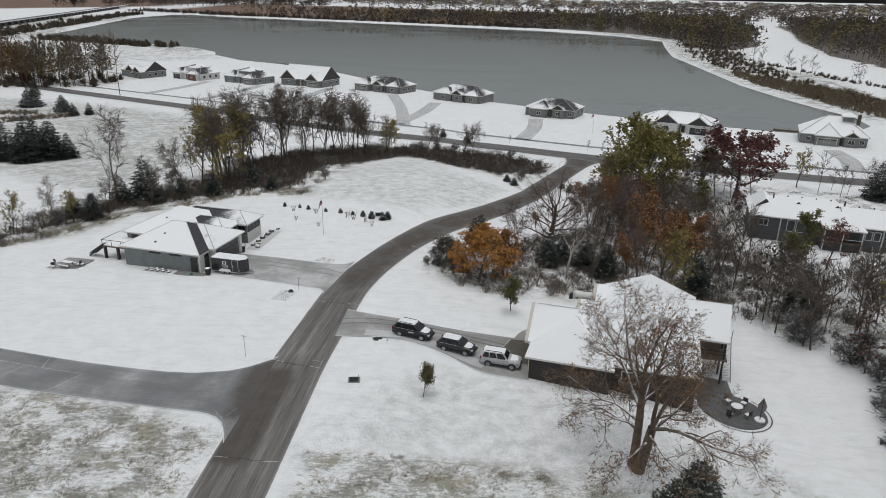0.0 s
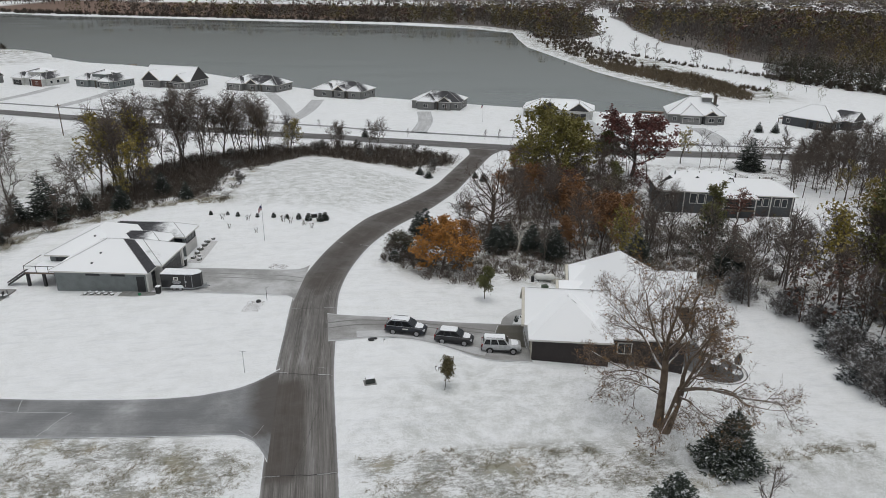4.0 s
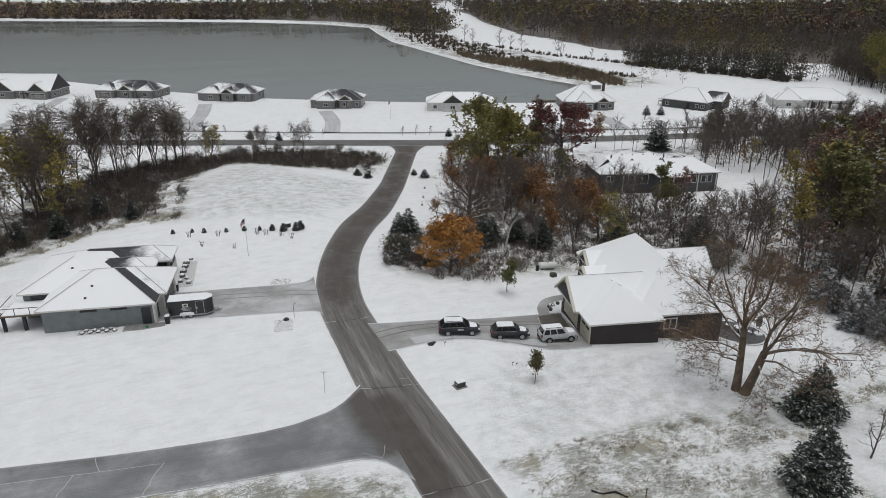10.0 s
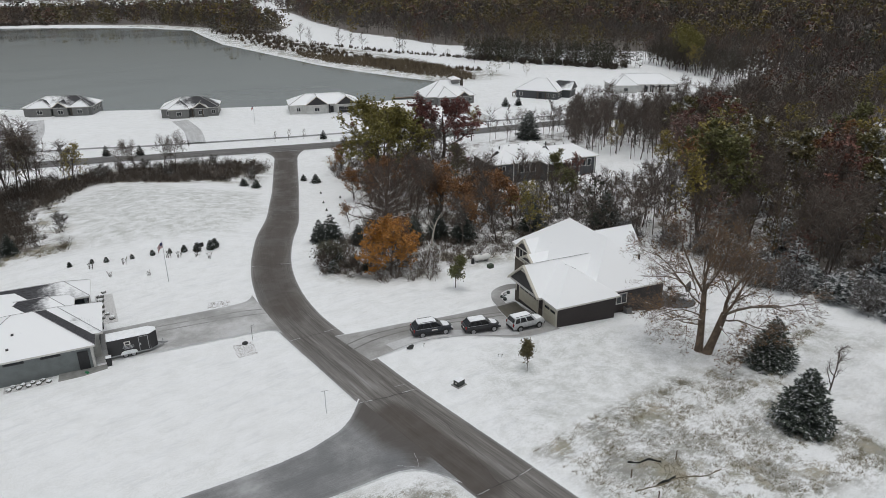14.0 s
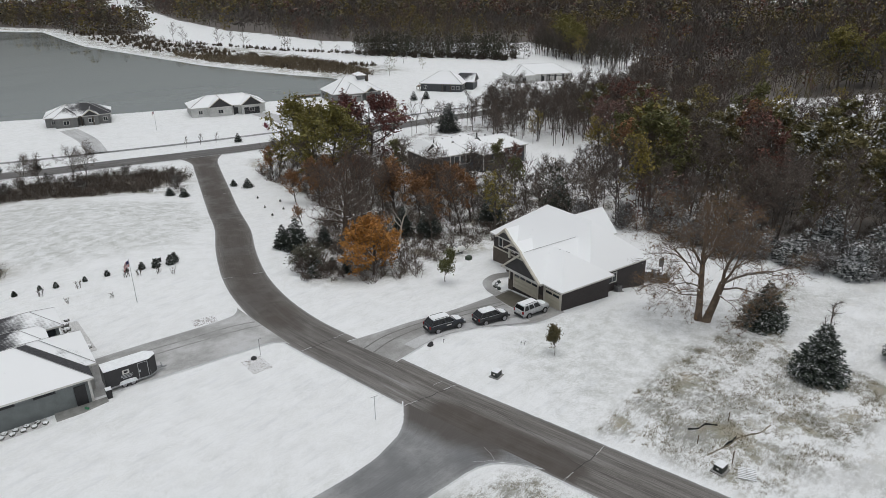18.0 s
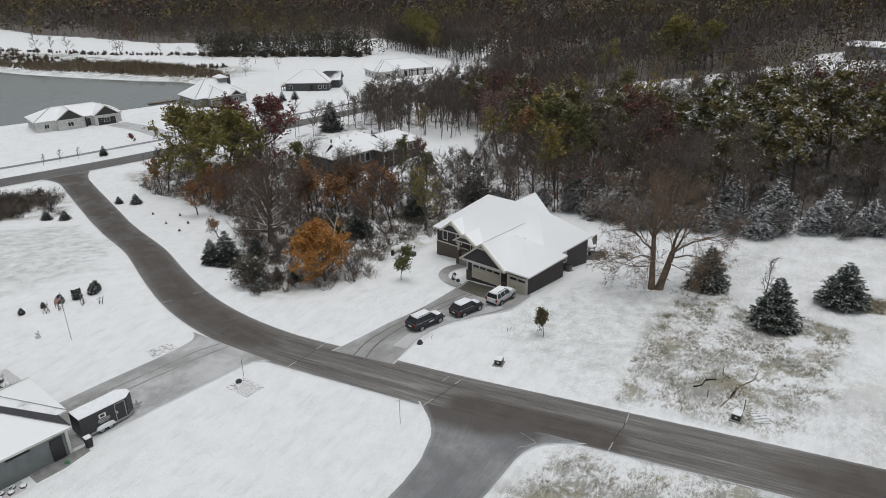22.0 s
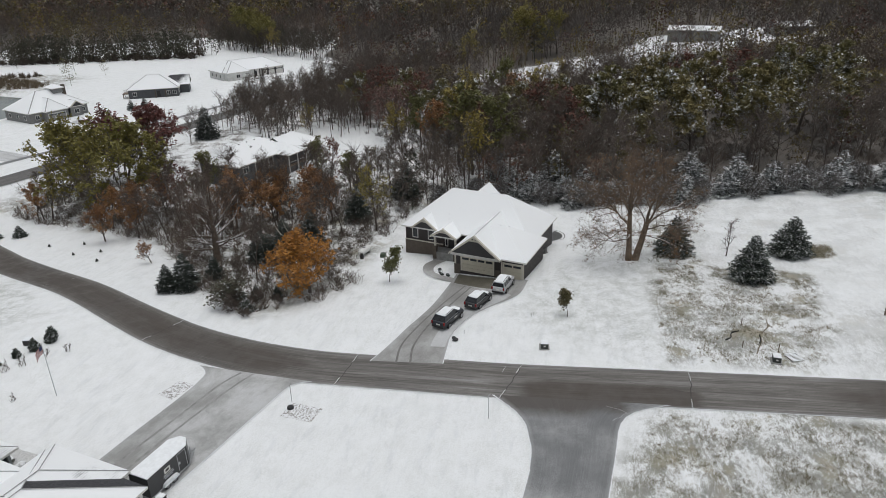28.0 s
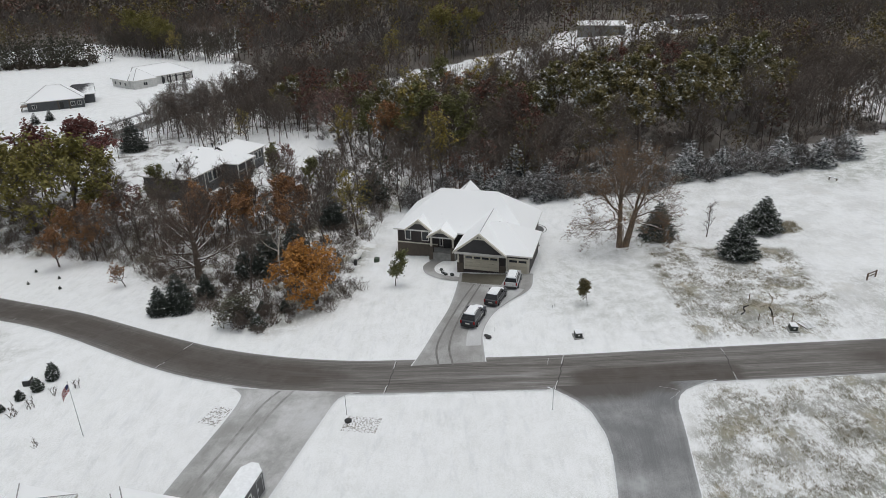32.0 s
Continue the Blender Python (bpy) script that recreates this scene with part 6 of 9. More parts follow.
# yellow-green pair at the lane's end, and colour in the clump
for x, y, k, s in ((41, 150, "f", 1.22), (43, 159, "f", 1.22), (50, 168, "f", 0.95), (37, 165, "y", 0.85), (60, 166, "g", 0.9), (36, 145, "a", 0.78), (33.5, 149, "a", 0.7), (36, 166, "a", 0.6), (36, 136, "b", 0.8), (41, 142, "a", 0.85), (31, 140, "b", 0.7), (28, 134, "b", 0.7), (26, 127, "b", 0.75), (23, 124, "b", 0.7), (39, 131, "b", 0.85), (33, 130, "b", 0.8), (30, 122, "b", 0.8), (32.5, 121, "a", 0.9), (29.6, 141, "a", 0.72), (27.5, 146.5, "a", 0.66), (35, 124, "a", 1.0), (34, 115.5, "a", 0.8), (38, 106, "a", 0.85), (29, 107.5, "a", 0.62), (40, 121, "a", 0.8), (44, 119, "a", 0.85), (84, 92, "o", 0.85), (94, 93, "o", 0.95), (89, 100, "g", 1.0), (103, 98, "o", 0.95), (112, 106, "r", 1.2), (119, 111, "o", 1.0), (131, 119, "r", 1.25), (126, 126, "o", 0.95), (140, 128, "r", 1.1), (100, 80, "a", 1.3), (112, 90, "y", 1.2), (96, 72, "r", 1.3), (86, 104, "y", 1.0), (118, 78, "a", 1.3), (80, 96, "a", 1.1), (116, 121, "r", 1.0), (35.1, 108.6, "a", 0.9), (41, 126, "b", 0.95), (38, 117, "a", 0.85), (46, 112, "b", 0.9), (50, 138, "g", 0.8), (61, 117, "g", 0.75), (66, 116, "r", 0.7), (56, 108, "g", 0.7),
                   (70, 84, "g", 1.4), (76, 88, "y", 1.45), (66, 80, "g", 1.3), (84, 78, "o", 1.2), (78, 66, "r", 1.4), (92, 90, "o", 1.15), (70, 38, "o", 1.25), (68, 50, "o", 1.2), (72, 26, "o", 1.2), (80, 42, "o", 1.3), (79, 24, "o", 1.2), (90, 32, "o", 1.3), (83, 54, "o", 1.25), (94, 46, "o", 1.3), (88, 66, "o", 1.1),
                   (76, 10, "o", 1.05), (90, 12, "o", 1.2), (100, 36, "r", 1.5), (104, 24, "r", 1.4), (98, 4, "o", 1.2), (106, 14, "o", 1.25), (214, 82, "f", 1.3), (222, 70, "f", 1.15), (190, 104, "y", 1.3), (110, 74, "y", 1.4), (128, 84, "g", 1.4), (281, 228, "f", 1.25), (296, 236, "f", 1.3), (324, 262, "f", 1.35), (310, 248, "f", 1.1), (268, 214, "y", 1.2)):
    s *= 0.92 if k == "o" else 1.0
    src = {"b": G_BARE, "y": G_YELLOW, "g": G_GREEN, "r": G_RUST, "o": G_OLIVE, "a": G_AMBER, "f": G_FULL}[k]
    rng_t.choice(src).plant(x, y, s * rng_t.uniform(0.94, 1.06))


KEEP = [(75, 134, 19), (66, 140, 16), (86, 128, 14), (95, 122, 12), (22, 76, 19), (18.3, 119.4, 9), (13, 123, 6), (152, 90, 13), (136, 88, 8), (12, 114, 5), (4.4, 97.6, 6.5), (14, 101, 4), (35, 203, 12), (3, 108, 5), (10, 98, 4), (60, 122, 9), (12, 101, 5), (70, 120, 11), (82, 115, 9), (99, 114, 8), (101, 107, 5), (84, 152, 14), (98, 158, 9), (80, 165, 10), (66, 154, 8)]


OAKS = [(76, 42, 15), (92, 32, 17), (80, 20, 14), (88, 54, 11), (98, 10, 14)]


def joined_wood(name, label, plan):
    """Many woodland trees as one stand: the same trees, set down side by side."""
    stacks = {"trunk": [], "crown": []}
    for grove, x, y, s, a in plan:
        if grove.ob is None:
            grove.ob = grove.build()
            grove.ob.matrix_basis = pose(x, y, gz(x, y), 0, 0, math.degrees(a)) @ Matrix.Diagonal((s, s, s, 1))
            grove.used = True
            continue
        ca, sa, z = math.cos(a) * s, math.sin(a) * s, gz(x, y)
        for c in grove.ob.children:
            me = c.data
            key = c.name.split(".")[0]
            v = np.empty(len(me.vertices) * 3, np.float32)
            me.vertices.foreach_get("co", v)
            v = v.reshape(-1, 3)
            li = np.empty(len(me.loops), np.int32)
            me.loops.foreach_get("vertex_index", li)
            ls = np.empty(len(me.polygons), np.int32)
            me.polygons.foreach_get("loop_start", ls)
            w = np.column_stack([v[:, 0] * ca - v[:, 1] * sa + x, v[:, 0] * sa + v[:, 1] * ca + y, v[:, 2] * s + z])
            stacks[key].append((w, li, ls, me.materials[0]))
    e = new(name)
    for key, items in stacks.items():
        vo = np.cumsum([0] + [len(i[0]) for i in items])
        lo = np.cumsum([0] + [len(i[1]) for i in items])
        me = bpy.data.meshes.new(key)
        V = np.concatenate([i[0] for i in items])
        L = np.concatenate([i[1] + o for i, o in zip(items, vo)])
        S = np.concatenate([i[2] + o for i, o in zip(items, lo)])
        me.vertices.add(len(V))
        me.vertices.foreach_set("co", V.ravel())
        me.loops.add(len(L))
        me.loops.foreach_set("vertex_index", L)
        me.polygons.add(len(S))
        me.polygons.foreach_set("loop_start", S)
        me.update()
        part_mesh(key, me, items[0][3], e)
    return tagged(e, label, "woods", kind="stuff")


stand = [[], [], []]
for x, y in scatter(201, (0, 150, -30, 176), 290, [WOODS[0]], 4.0, KEEP + OAKS):
    if off_road(x, y):
        pick = rng_t.random()
        clump = y > 92
        g = G_BARE if pick < 0.58 else G_POLE if pick < 0.95 else G_RUST if pick < 0.97 else G_YELLOW
        if clump and x < 50 and rng_t.random() < 0.22:
            continue
        size = (0.46 if 50 < x < 105 and 95 < y < 128 else 0.8 if clump else 1.12) * rng_t.uniform(0.75, 1.12)
        size *= 0.72 if x > 105 and 66 < y < 112 else 1.0
        if g in (G_BARE, G_POLE) and math.hypot(x - 25, y - 95) > 46:
            stand[rng_t.randrange(3)].append((rng_t.choice(g), x, y, size, rng_t.uniform(0, 6.28)))
        else:
            rng_t.choice(g).plant(x, y, size, group="woodland trees")
for x, y in scatter(206, (90, 196, 118, 170), 95, [[(92, 152), (108, 140), (124, 122), (150, 118), (196, 146), (150, 160), (118, 169)]], 3.4, [(75, 134, 30), (98, 158, 10)]):
    if off_road(x, y, 8):
        stand[rng_t.randrange(3)].append((rng_t.choice(G_POLE + G_BARE[:2]), x, y, rng_t.uniform(0.72, 1.0), rng_t.uniform(0, 6.28)))
for plan in stand:
    joined_wood("woodland", "stand of tall bare brown trees on the wooded slope", plan)
for x, y in ((50.5, 66.5), (47, 58), (48.5, 52.5), (46.5, 46.5), (48.5, 39), (50.5, 30.5), (52, 24), (50.5, 19), (51, 11.5), (49, 60), (52, 44), (54, 76), (52, 81), (49, 87), (53, 5)):
    rng_t.choice(G_FBUSH).plant(x, y, rng_t.uniform(1.15, 1.8), group="frosted shrubs at the wood's edge")
for x, y in scatter(203, (-125, 28, 84, 210), 46, [WOODS[1]], 4.0):
    if off_road(x, y, 7):
        rng_t.choice(G_BRUSH + G_SHRUB).plant(x, y, rng_t.uniform(0.7, 1.2), group="brush strip")


def thicket(seed, name, label, polys, box, count, h, material, keep=(), stems=26, wide=1.0, gap=0.9, rim=0.0):
    """Bushes without number: sprays of thin stems, each with side twigs."""
    rng = random.Random(seed)
    V, F = [], []
    for x, y in scatter(seed, box, count, polys, gap, keep):
        edge = -min(float(poly_dist(p, np.array([x]), np.array([y]))[0]) for p in polys)
        if not off_road(x, y, 7) or (edge < rim and y < 180 and rng.random() < 0.8):
            continue
        k = h * rng.uniform(0.5, 1.25)
        base = Vector((x, y, gz(x, y) - 0.1))
        for i in range(stems):
            a = rng.uniform(0, 2 * math.pi)
            out = rng.uniform(0.1, 0.85)
            p = base + Vector((rng.gauss(0, 0.25 * k), rng.gauss(0, 0.25 * k), 0))
            q = p + Vector((math.cos(a) * out, math.sin(a) * out, rng.uniform(0.55, 1.1))) * k
            sliver(V, F, p, q, 0.075 * wide, rng)
            for j in range(2):
                m = p.lerp(q, rng.uniform(0.35, 0.9))
                sliver(V, F, m, m + Vector((rng.gauss(0, 0.35), rng.gauss(0, 0.35), rng.uniform(0.0, 0.5))) * k * 0.8, 0.05 * wide, rng)
    return tagged(part_mesh(name, mesh_of(name, V, F), material), label, "brush", kind="stuff")


M_TAWNY = foliage("tawny_brush", (0.10, 0.075, 0.045), (0.17, 0.13, 0.08), 0.2)
thicket(211, "brush_thicket", "dense brown brush on the slope beside the knoll", [WOODS[1]], (-125, 28, 84, 210), 1500, 1.9, foliage("dark_brush_twigs", (0.055, 0.043, 0.034), (0.115, 0.090, 0.068), 0.2), rim=4.5)
thicket(214, "bank_brush", "tawny brush on the bank between lake and river bar", [[(158, 385), (163, 344), (165, 307), (168, 290), (174, 273), (184, 288), (192, 319), (197, 359), (184, 383), (172, 409), (167, 445), (161, 430)]], (156, 200, 270, 446), 480, 2.6, M_TAWNY, (), 16, 3.4, 2.0)
thicket(212, "undergrowth", "frosted brush under the bare trees", [WOODS[0]], (40, 118, -25, 120), 800, 1.7, M_TWIGSNOW, KEEP[:5])
thicket(215, "undergrowth", "dull brown brush under the bare trees", [WOODS[0]], (40, 124, -25, 75), 420, 1.9, M_TWIG, KEEP[:5])
thicket(216, "field_brush", "low tawny brush in rows across the open field", [[(-176, 252), (-160, 254.5), (-157, 249), (-172, 246)], [(-165, 237), (-147, 250), (-141, 246), (-158, 232)]], (-180, -138, 230, 256), 120, 1.5, M_TAWNY, (), 16, 2.0, 0.8)
thicket(213, "roadside_brush", "tangled brown brush under the clump of trees", [WOODS[0]], (-4, 60, 92, 176), 900, 1.8, M_TWIG, KEEP[:5])
for x, y, k in ((-1.7, 105.9, 1.1), (0.6, 104.2, 0.9), (0.9, 100.4, 0.6), (12.5, 112.5, 1.1), (8, 110, 1.0), (-3.6, 103.6, 0.6)):
    rng_t.choice(G_BRUSH).plant(x, y, k, group="bushes beside the lane")
olive_bush = broadleaf(75, 3.0, 0.05, 0.1, 7, 4, 4, 45, 3, 0.12, leaf_mat=foliage("grey_olive_leaves", (0.075, 0.076, 0.05), (0.12, 0.115, 0.075), 0.45), label="dull olive bush dusted with snow", stems=5, limb_len=0.5, twig_w=0.045, twig_len=0.7, name="shrub", lean=0.35)
olive_bush.matrix_basis = pose(0.2, 107.4, gz(0.2, 107.4)) @ Matrix.Diagonal((1.55, 1.55, 1.35, 1))


# -- far woods: one sheet of many small trees, each with its own tone --
def far_tree_template(seed, pieces, leafy, w=1.0, stem=0.0, low=3.6):
    """A woodland tree seen from afar: an upright stem, rising limbs and sprays of twigs, with leaves where it keeps them."""
    rng = random.Random(seed)
    V, F = [], []
    lean = Vector((rng.gauss(0, 0.5), rng.gauss(0, 0.5), 0))
    if stem:
        tube(V, F, [Vector((0, 0, -1)), lean * 0.5 + Vector((0, 0, 7)), lean + Vector((0, 0, 14.5))], [stem, stem * 0.7, stem * 0.15], 3)
    else:
        sliver(V, F, Vector((0, 0, -1)), Vector((0, 0, 12)), 0.5, rng)
    if leafy:
        for i in range(pieces):
            a, f = rng.uniform(0, 2 * math.pi), rng.random()
            dome = math.sqrt(max(0.0, 1 - (2 * f - 0.85) ** 2 / 1.33))
            r = 4.6 * dome * math.sqrt(rng.uniform(0.1, 1))
            leaf(V, F, Vector((r * math.cos(a), r * math.sin(a), low + (14.5 - low) * f)), rng.uniform(0.6, 1.1) * w ** 0.6, rng)
    else:
        limbs = max(5, pieces // 8)
        for i in range(limbs):
            f = (i + rng.random()) / limbs
            a = rng.uniform(0, 2 * math.pi)
            p = lean * f + Vector((0, 0, low + (13.2 - low) * f))
            d = Vector((math.cos(a), math.sin(a), rng.uniform(0.7, 1.6))).normalized()
            ln = (5.4 - 3.2 * f) * rng.uniform(0.7, 1.2)
            q = p + d * ln
            sliver(V, F, p, q, 0.34 * w ** 0.7, rng)
            for j in range(max(2, (pieces * 2 - limbs) // limbs)):
                b = p.lerp(q, rng.uniform(0.25, 1.0))
                sliver(V, F, b, b + (d * 0.8 + Vector((rng.gauss(0, 0.7), rng.gauss(0, 0.7), rng.gauss(0.35, 0.4)))) * rng.uniform(0.9, 2.3), 0.26 * w, rng)
    T = []
    for f in F:
        T.append(f[:3])
        if len(f) == 4:
            T.append((f[0], f[2], f[3]))
    return np.array([tuple(v) for v in V]), np.array(T)


def fuzzy_template(seed, pieces, w, low=2.6, stem=0.2):
    """A far bare tree: a stem and a domed haze of outward twigs."""
    rng = random.Random(seed)
    V, F = [], []
    tube(V, F, [Vector((0, 0, -1)), Vector((rng.gauss(0, 0.3), rng.gauss(0, 0.3), 9))], [stem, stem * 0.4], 3)
    heart, half = low + (14.5 - low) * 0.42, (14.5 - low) * 0.58
    for i in range(pieces):
        a, u = rng.uniform(0, 2 * math.pi), rng.uniform(-0.7, 1)
        r = math.sqrt(1 - u * u)
        d = Vector((r * math.cos(a), r * math.sin(a), u))
        f = rng.uniform(0.3, 0.72)
        p = Vector((d.x * 4.4 * f, d.y * 4.4 * f, heart + d.z * half * f))
        q = p + (Vector((d.x * 4.4, d.y * 4.4, d.z * half)) * rng.uniform(0.2, 0.36) + Vector((rng.gauss(0, 0.5), rng.gauss(0, 0.5), rng.uniform(0.1, 0.9))))
        sliver(V, F, p, q, w * rng.uniform(0.7, 1.3), rng)
    return np.array([tuple(v) for v in V]), np.array([t for f in F for t in ((f[:3], (f[0], f[2], f[3])) if len(f) == 4 else (f,))])


def mound_template(seed, pieces, w):
    """A far bush: stems fanning up from the ground into a rounded top."""
    rng = random.Random(seed)
    V, F = [], []
    for i in range(pieces):
        a, e = rng.uniform(0, 2 * math.pi), rng.uniform(0.12, 1.5)
        d = Vector((math.cos(a) * math.cos(e) * 5.2, math.sin(a) * math.cos(e) * 5.2, math.sin(e) * 14.5)) * rng.uniform(0.75, 1.08)
        p = d * rng.uniform(0.0, 0.55)
        p.z = max(p.z, -0.3)
        sliver(V, F, p, d + Vector((rng.gauss(0, 0.6), rng.gauss(0, 0.6), rng.gauss(0, 0.8))), w, rng)
    return np.array([tuple(v) for v in V]), np.array(F)


def far_woods(name, label, places, templates, rng):
    VS, TS, CS, n = [], [], [], 0
    for x, y, s, hz, k, tone in places:
        v, t = templates[k]
        a = rng.uniform(0, 6.28)
        ca, sa = math.cos(a) * s, math.sin(a) * s
        w = np.column_stack([v[:, 0] * ca - v[:, 1] * sa + x, v[:, 0] * sa + v[:, 1] * ca + y, v[:, 2] * hz])
        VS.append((w, x, y))
        TS.append(t + n)
        CS.append(np.tile(tone, (len(v), 1)))
        n += len(v)
    z = ground_z(np.array([b for _, b, _ in VS]), np.array([c for _, _, c in VS]))
    V = np.concatenate([w + np.array([0, 0, zz]) for (w, _, _), zz in zip(VS, z)])
    T = np.concatenate(TS)
    C = np.concatenate(CS)
    me = bpy.data.meshes.new(name)
    me.vertices.add(len(V))
    me.vertices.foreach_set("co", V.ravel())
    me.loops.add(T.size)
    me.loops.foreach_set("vertex_index", T.ravel())
    me.polygons.add(len(T))
    me.polygons.foreach_set("loop_start", np.arange(len(T)) * 3)
    me.update()
    at = me.color_attributes.new("tone", "FLOAT_COLOR", "POINT")
    at.data.foreach_set("color", np.column_stack([C, np.ones(len(C))]).astype(np.float32).ravel())
    return tagged(part_mesh(name, me, toned("far_foliage")), label, "woods", kind="stuff")


FAR_T = [fuzzy_template(1, 105, 0.34), fuzzy_template(2, 105, 0.34), far_tree_template(3, 66, True, 0.8, 0.2, 2.0), far_tree_template(4, 66, True, 0.8, 0.2, 2.0), far_tree_template(5, 95, False, 0.42, 0.17), far_tree_template(6, 95, False, 0.42, 0.14), far_tree_template(7, 150, True, 0.34, 0.15), far_tree_template(8, 150, True, 0.34, 0.15),
         fuzzy_template(9, 62, 0.85, 1.0), fuzzy_template(10, 62, 0.85, 1.0), far_tree_template(11, 60, True, 1.3, 0.0, 1.0), far_tree_template(12, 60, True, 1.3, 0.0, 1.0), mound_template(13, 56, 0.75), mound_template(14, 56, 0.75)]
TONES_BARE = [(0.112, 0.086, 0.069), (0.096, 0.077, 0.065), (0.135, 0.098, 0.076), (0.122, 0.102, 0.088)]
TONES_LEAF = [(0.11, 0.092, 0.034), (0.18, 0.135, 0.036), (0.135, 0.062, 0.040), (0.11, 0.055, 0.042), (0.040, 0.050, 0.032), (0.14, 0.10, 0.062)]


def far_places(seed, box, step, polys, scale, keep=(), leaf_share=0.14, clear=()):
    rng, out = random.Random(seed), []
    xs, ys = [], []
    y = box[2]
    while y < box[3]:
        x = box[0]
        while x < box[1]:
            xs.append(x + rng.uniform(-0.5, 0.5) * step)
            ys.append(y + rng.uniform(-0.5, 0.5) * step)
            x += step
        y += step
    xs, ys = np.array(xs), np.array(ys)
    ok = np.min([poly_dist(p, xs, ys) for p in polys], axis=0) < 0
    for c in clear:
        ok &= poly_dist(c, xs, ys) > 2
    ok &= poly_dist(LAKE, xs, ys) > 8
    for x, y in zip(xs[ok], ys[ok]):
        if any(math.hypot(x - a, y - b) < r for a, b, r in keep) or not off_road(x, y, 10):
            continue
        leafy = rng.random() < leaf_share * (1.7 if noise.noise(Vector((x * 0.011, y * 0.011, 9))) > 0.05 else 0.5)
        k = (rng.choice((2, 3)) if leafy else rng.choice((0, 1))) + (4 if x < 215 and y < 240 else 8 if x > 430 or y > 520 else 0)
        patch = noise.noise(Vector((x * 0.011, y * 0.011, 9)))
        if leafy and patch > 0.12:
            tone = np.array(rng.choice(TONES_LEAF[:2]))
        elif not leafy and patch < -0.15:
            tone = np.array(rng.choice(((0.125, 0.110, 0.10), (0.105, 0.088, 0.079))))
        else:
            tone = np.array(rng.choice(TONES_LEAF if leafy else TONES_BARE))
        tone = tone * rng.uniform(0.8, 1.3)
        s = scale * rng.uniform(0.75, 1.2) * (0.78 if y > 95 and x < 250 and y < 230 else 0.72 if x < 150 and -10 < y < 75 else 0.6 if x < 170 and 62 < y < 112 else 1.0)
        out.append((x, y, s, min(s, 1.25) * rng.uniform(0.8, 1.15), k, tone))
    return out


rng_f = random.Random(8)
near_places = []
FARMYARD = [(230, 14, 15), (236, -20, 15), (197, 14, 9), (180, 30, 8), (204, 197, 26), (163, 214, 20)]
E_FAR = [[(124, 40), (124, 150), (150, 138), (190, 150), (230, 165), (270, 190), (330, 200), (520, 250), (520, -170), (120, -170), (95, -60), (118, 0)]]
for x, y in scatter(207, (44, 128, -30, 118), 330, [WOODS[0]], 2.3, KEEP + OAKS):
    k = rng_f.choice((4, 5, 4, 5, 4, 5, 4, 5, 6))
    s = rng_f.uniform(0.45, 0.85) * (0.6 if 52 < x < 110 and y > 92 else 1.0)
    near_places.append((x, y, s, s * rng_f.uniform(0.95, 1.25), k, np.array(rng_f.choice(TONES_BARE if k < 6 else TONES_LEAF)) * rng_f.uniform(0.75, 1.15)))
for x, y in scatter(208, (60, 196, 96, 172), 300, [WOODS[0], [(92, 152), (108, 140), (124, 122), (150, 118), (196, 146), (150, 160), (118, 169)]], 2.4, KEEP):
    if off_road(x, y, 8):
        s = rng_f.uniform(0.42, 0.7) * (0.62 if x < 110 and y < 128 else 1.0)
        near_places.append((x, y, s, s * rng_f.uniform(0.95, 1.25), rng_f.choice((4, 5)), np.array(rng_f.choice(TONES_BARE)) * rng_f.uniform(0.75, 1.15)))
far_woods("slender_wood", "close-set slender bare trees with snow between the stems", near_places, FAR_T, rng_f)
places = far_places(301, (118, 430, -170, 260), 6.6, E_FAR, 1.05, FARMYARD, 0.36, FARM_SNOW)
places += far_places(309, (118, 270, 60, 165), 7.0, E_FAR, 0.85, FARMYARD, 0.36, FARM_SNOW)
places += far_places(302, (430, 1000, -350, 330), 15, [[(430, -350), (430, 240), (1000, 330), (1000, -350)]], 1.5, (), 0.4)
for i in range(170):
    x, y = rng_f.uniform(140, 250), rng_f.uniform(-36, 105)
    if float(poly_dist(FARM_SNOW[0], np.array([x]), np.array([y]))[0]) < -1 and not any(math.hypot(x - a, y - b) < r * 0.45 for a, b, r in FARMYARD[:4]):
        places.append((x, y, rng_f.uniform(0.35, 0.6), rng_f.uniform(0.4, 0.85), rng_f.choice((4, 5, 4, 5, 6)), np.array(rng_f.choice(TONES_BARE + TONES_LEAF[:3]))))
for i in range(14):
    places.append((224 - 0.6 * i + rng_f.uniform(-1, 1), 60 - 1.9 * i, rng_f.uniform(0.45, 0.6), rng_f.uniform(0.32, 0.42), rng_f.choice((6, 7)), np.array((0.085, 0.095, 0.088)) * rng_f.uniform(0.8, 1.5)))
far_woods("far_woods", "brown leafless hillside woods with scattered olive and rust crowns", places, FAR_T, rng_f)
NORTH = [WOODS[2]]
places = far_places(303, (160, 470, 240, 520), 6.8, NORTH, 0.9, (), 0.3, CLEAR)
places += far_places(304, (-380, 1000, 520, 1160), 14, NORTH, 1.5, (), 0.4, CLEAR)
places += far_places(305, (470, 1000, 240, 520), 13, NORTH, 1.5, (), 0.35, CLEAR)
places += far_places(306, (-1500, 2600, 1150, 2700), 62, [[(-1500, 1900), (-600, 1950), (300, 1550), (200, 1160), (1000, 1100), (2600, 300), (2600, 2700), (-1500, 2700)]], 5.2, (), 0.3)
places += far_places(307, (1000, 2600, -900, 1150), 64, [[(1000, -900), (2600, -900), (2600, 1100), (1000, 1100)]], 5.2, (), 0.3)
far_woods("floodplain_woods", "bare brown floodplain woods beyond the lake", places, FAR_T, rng_f)
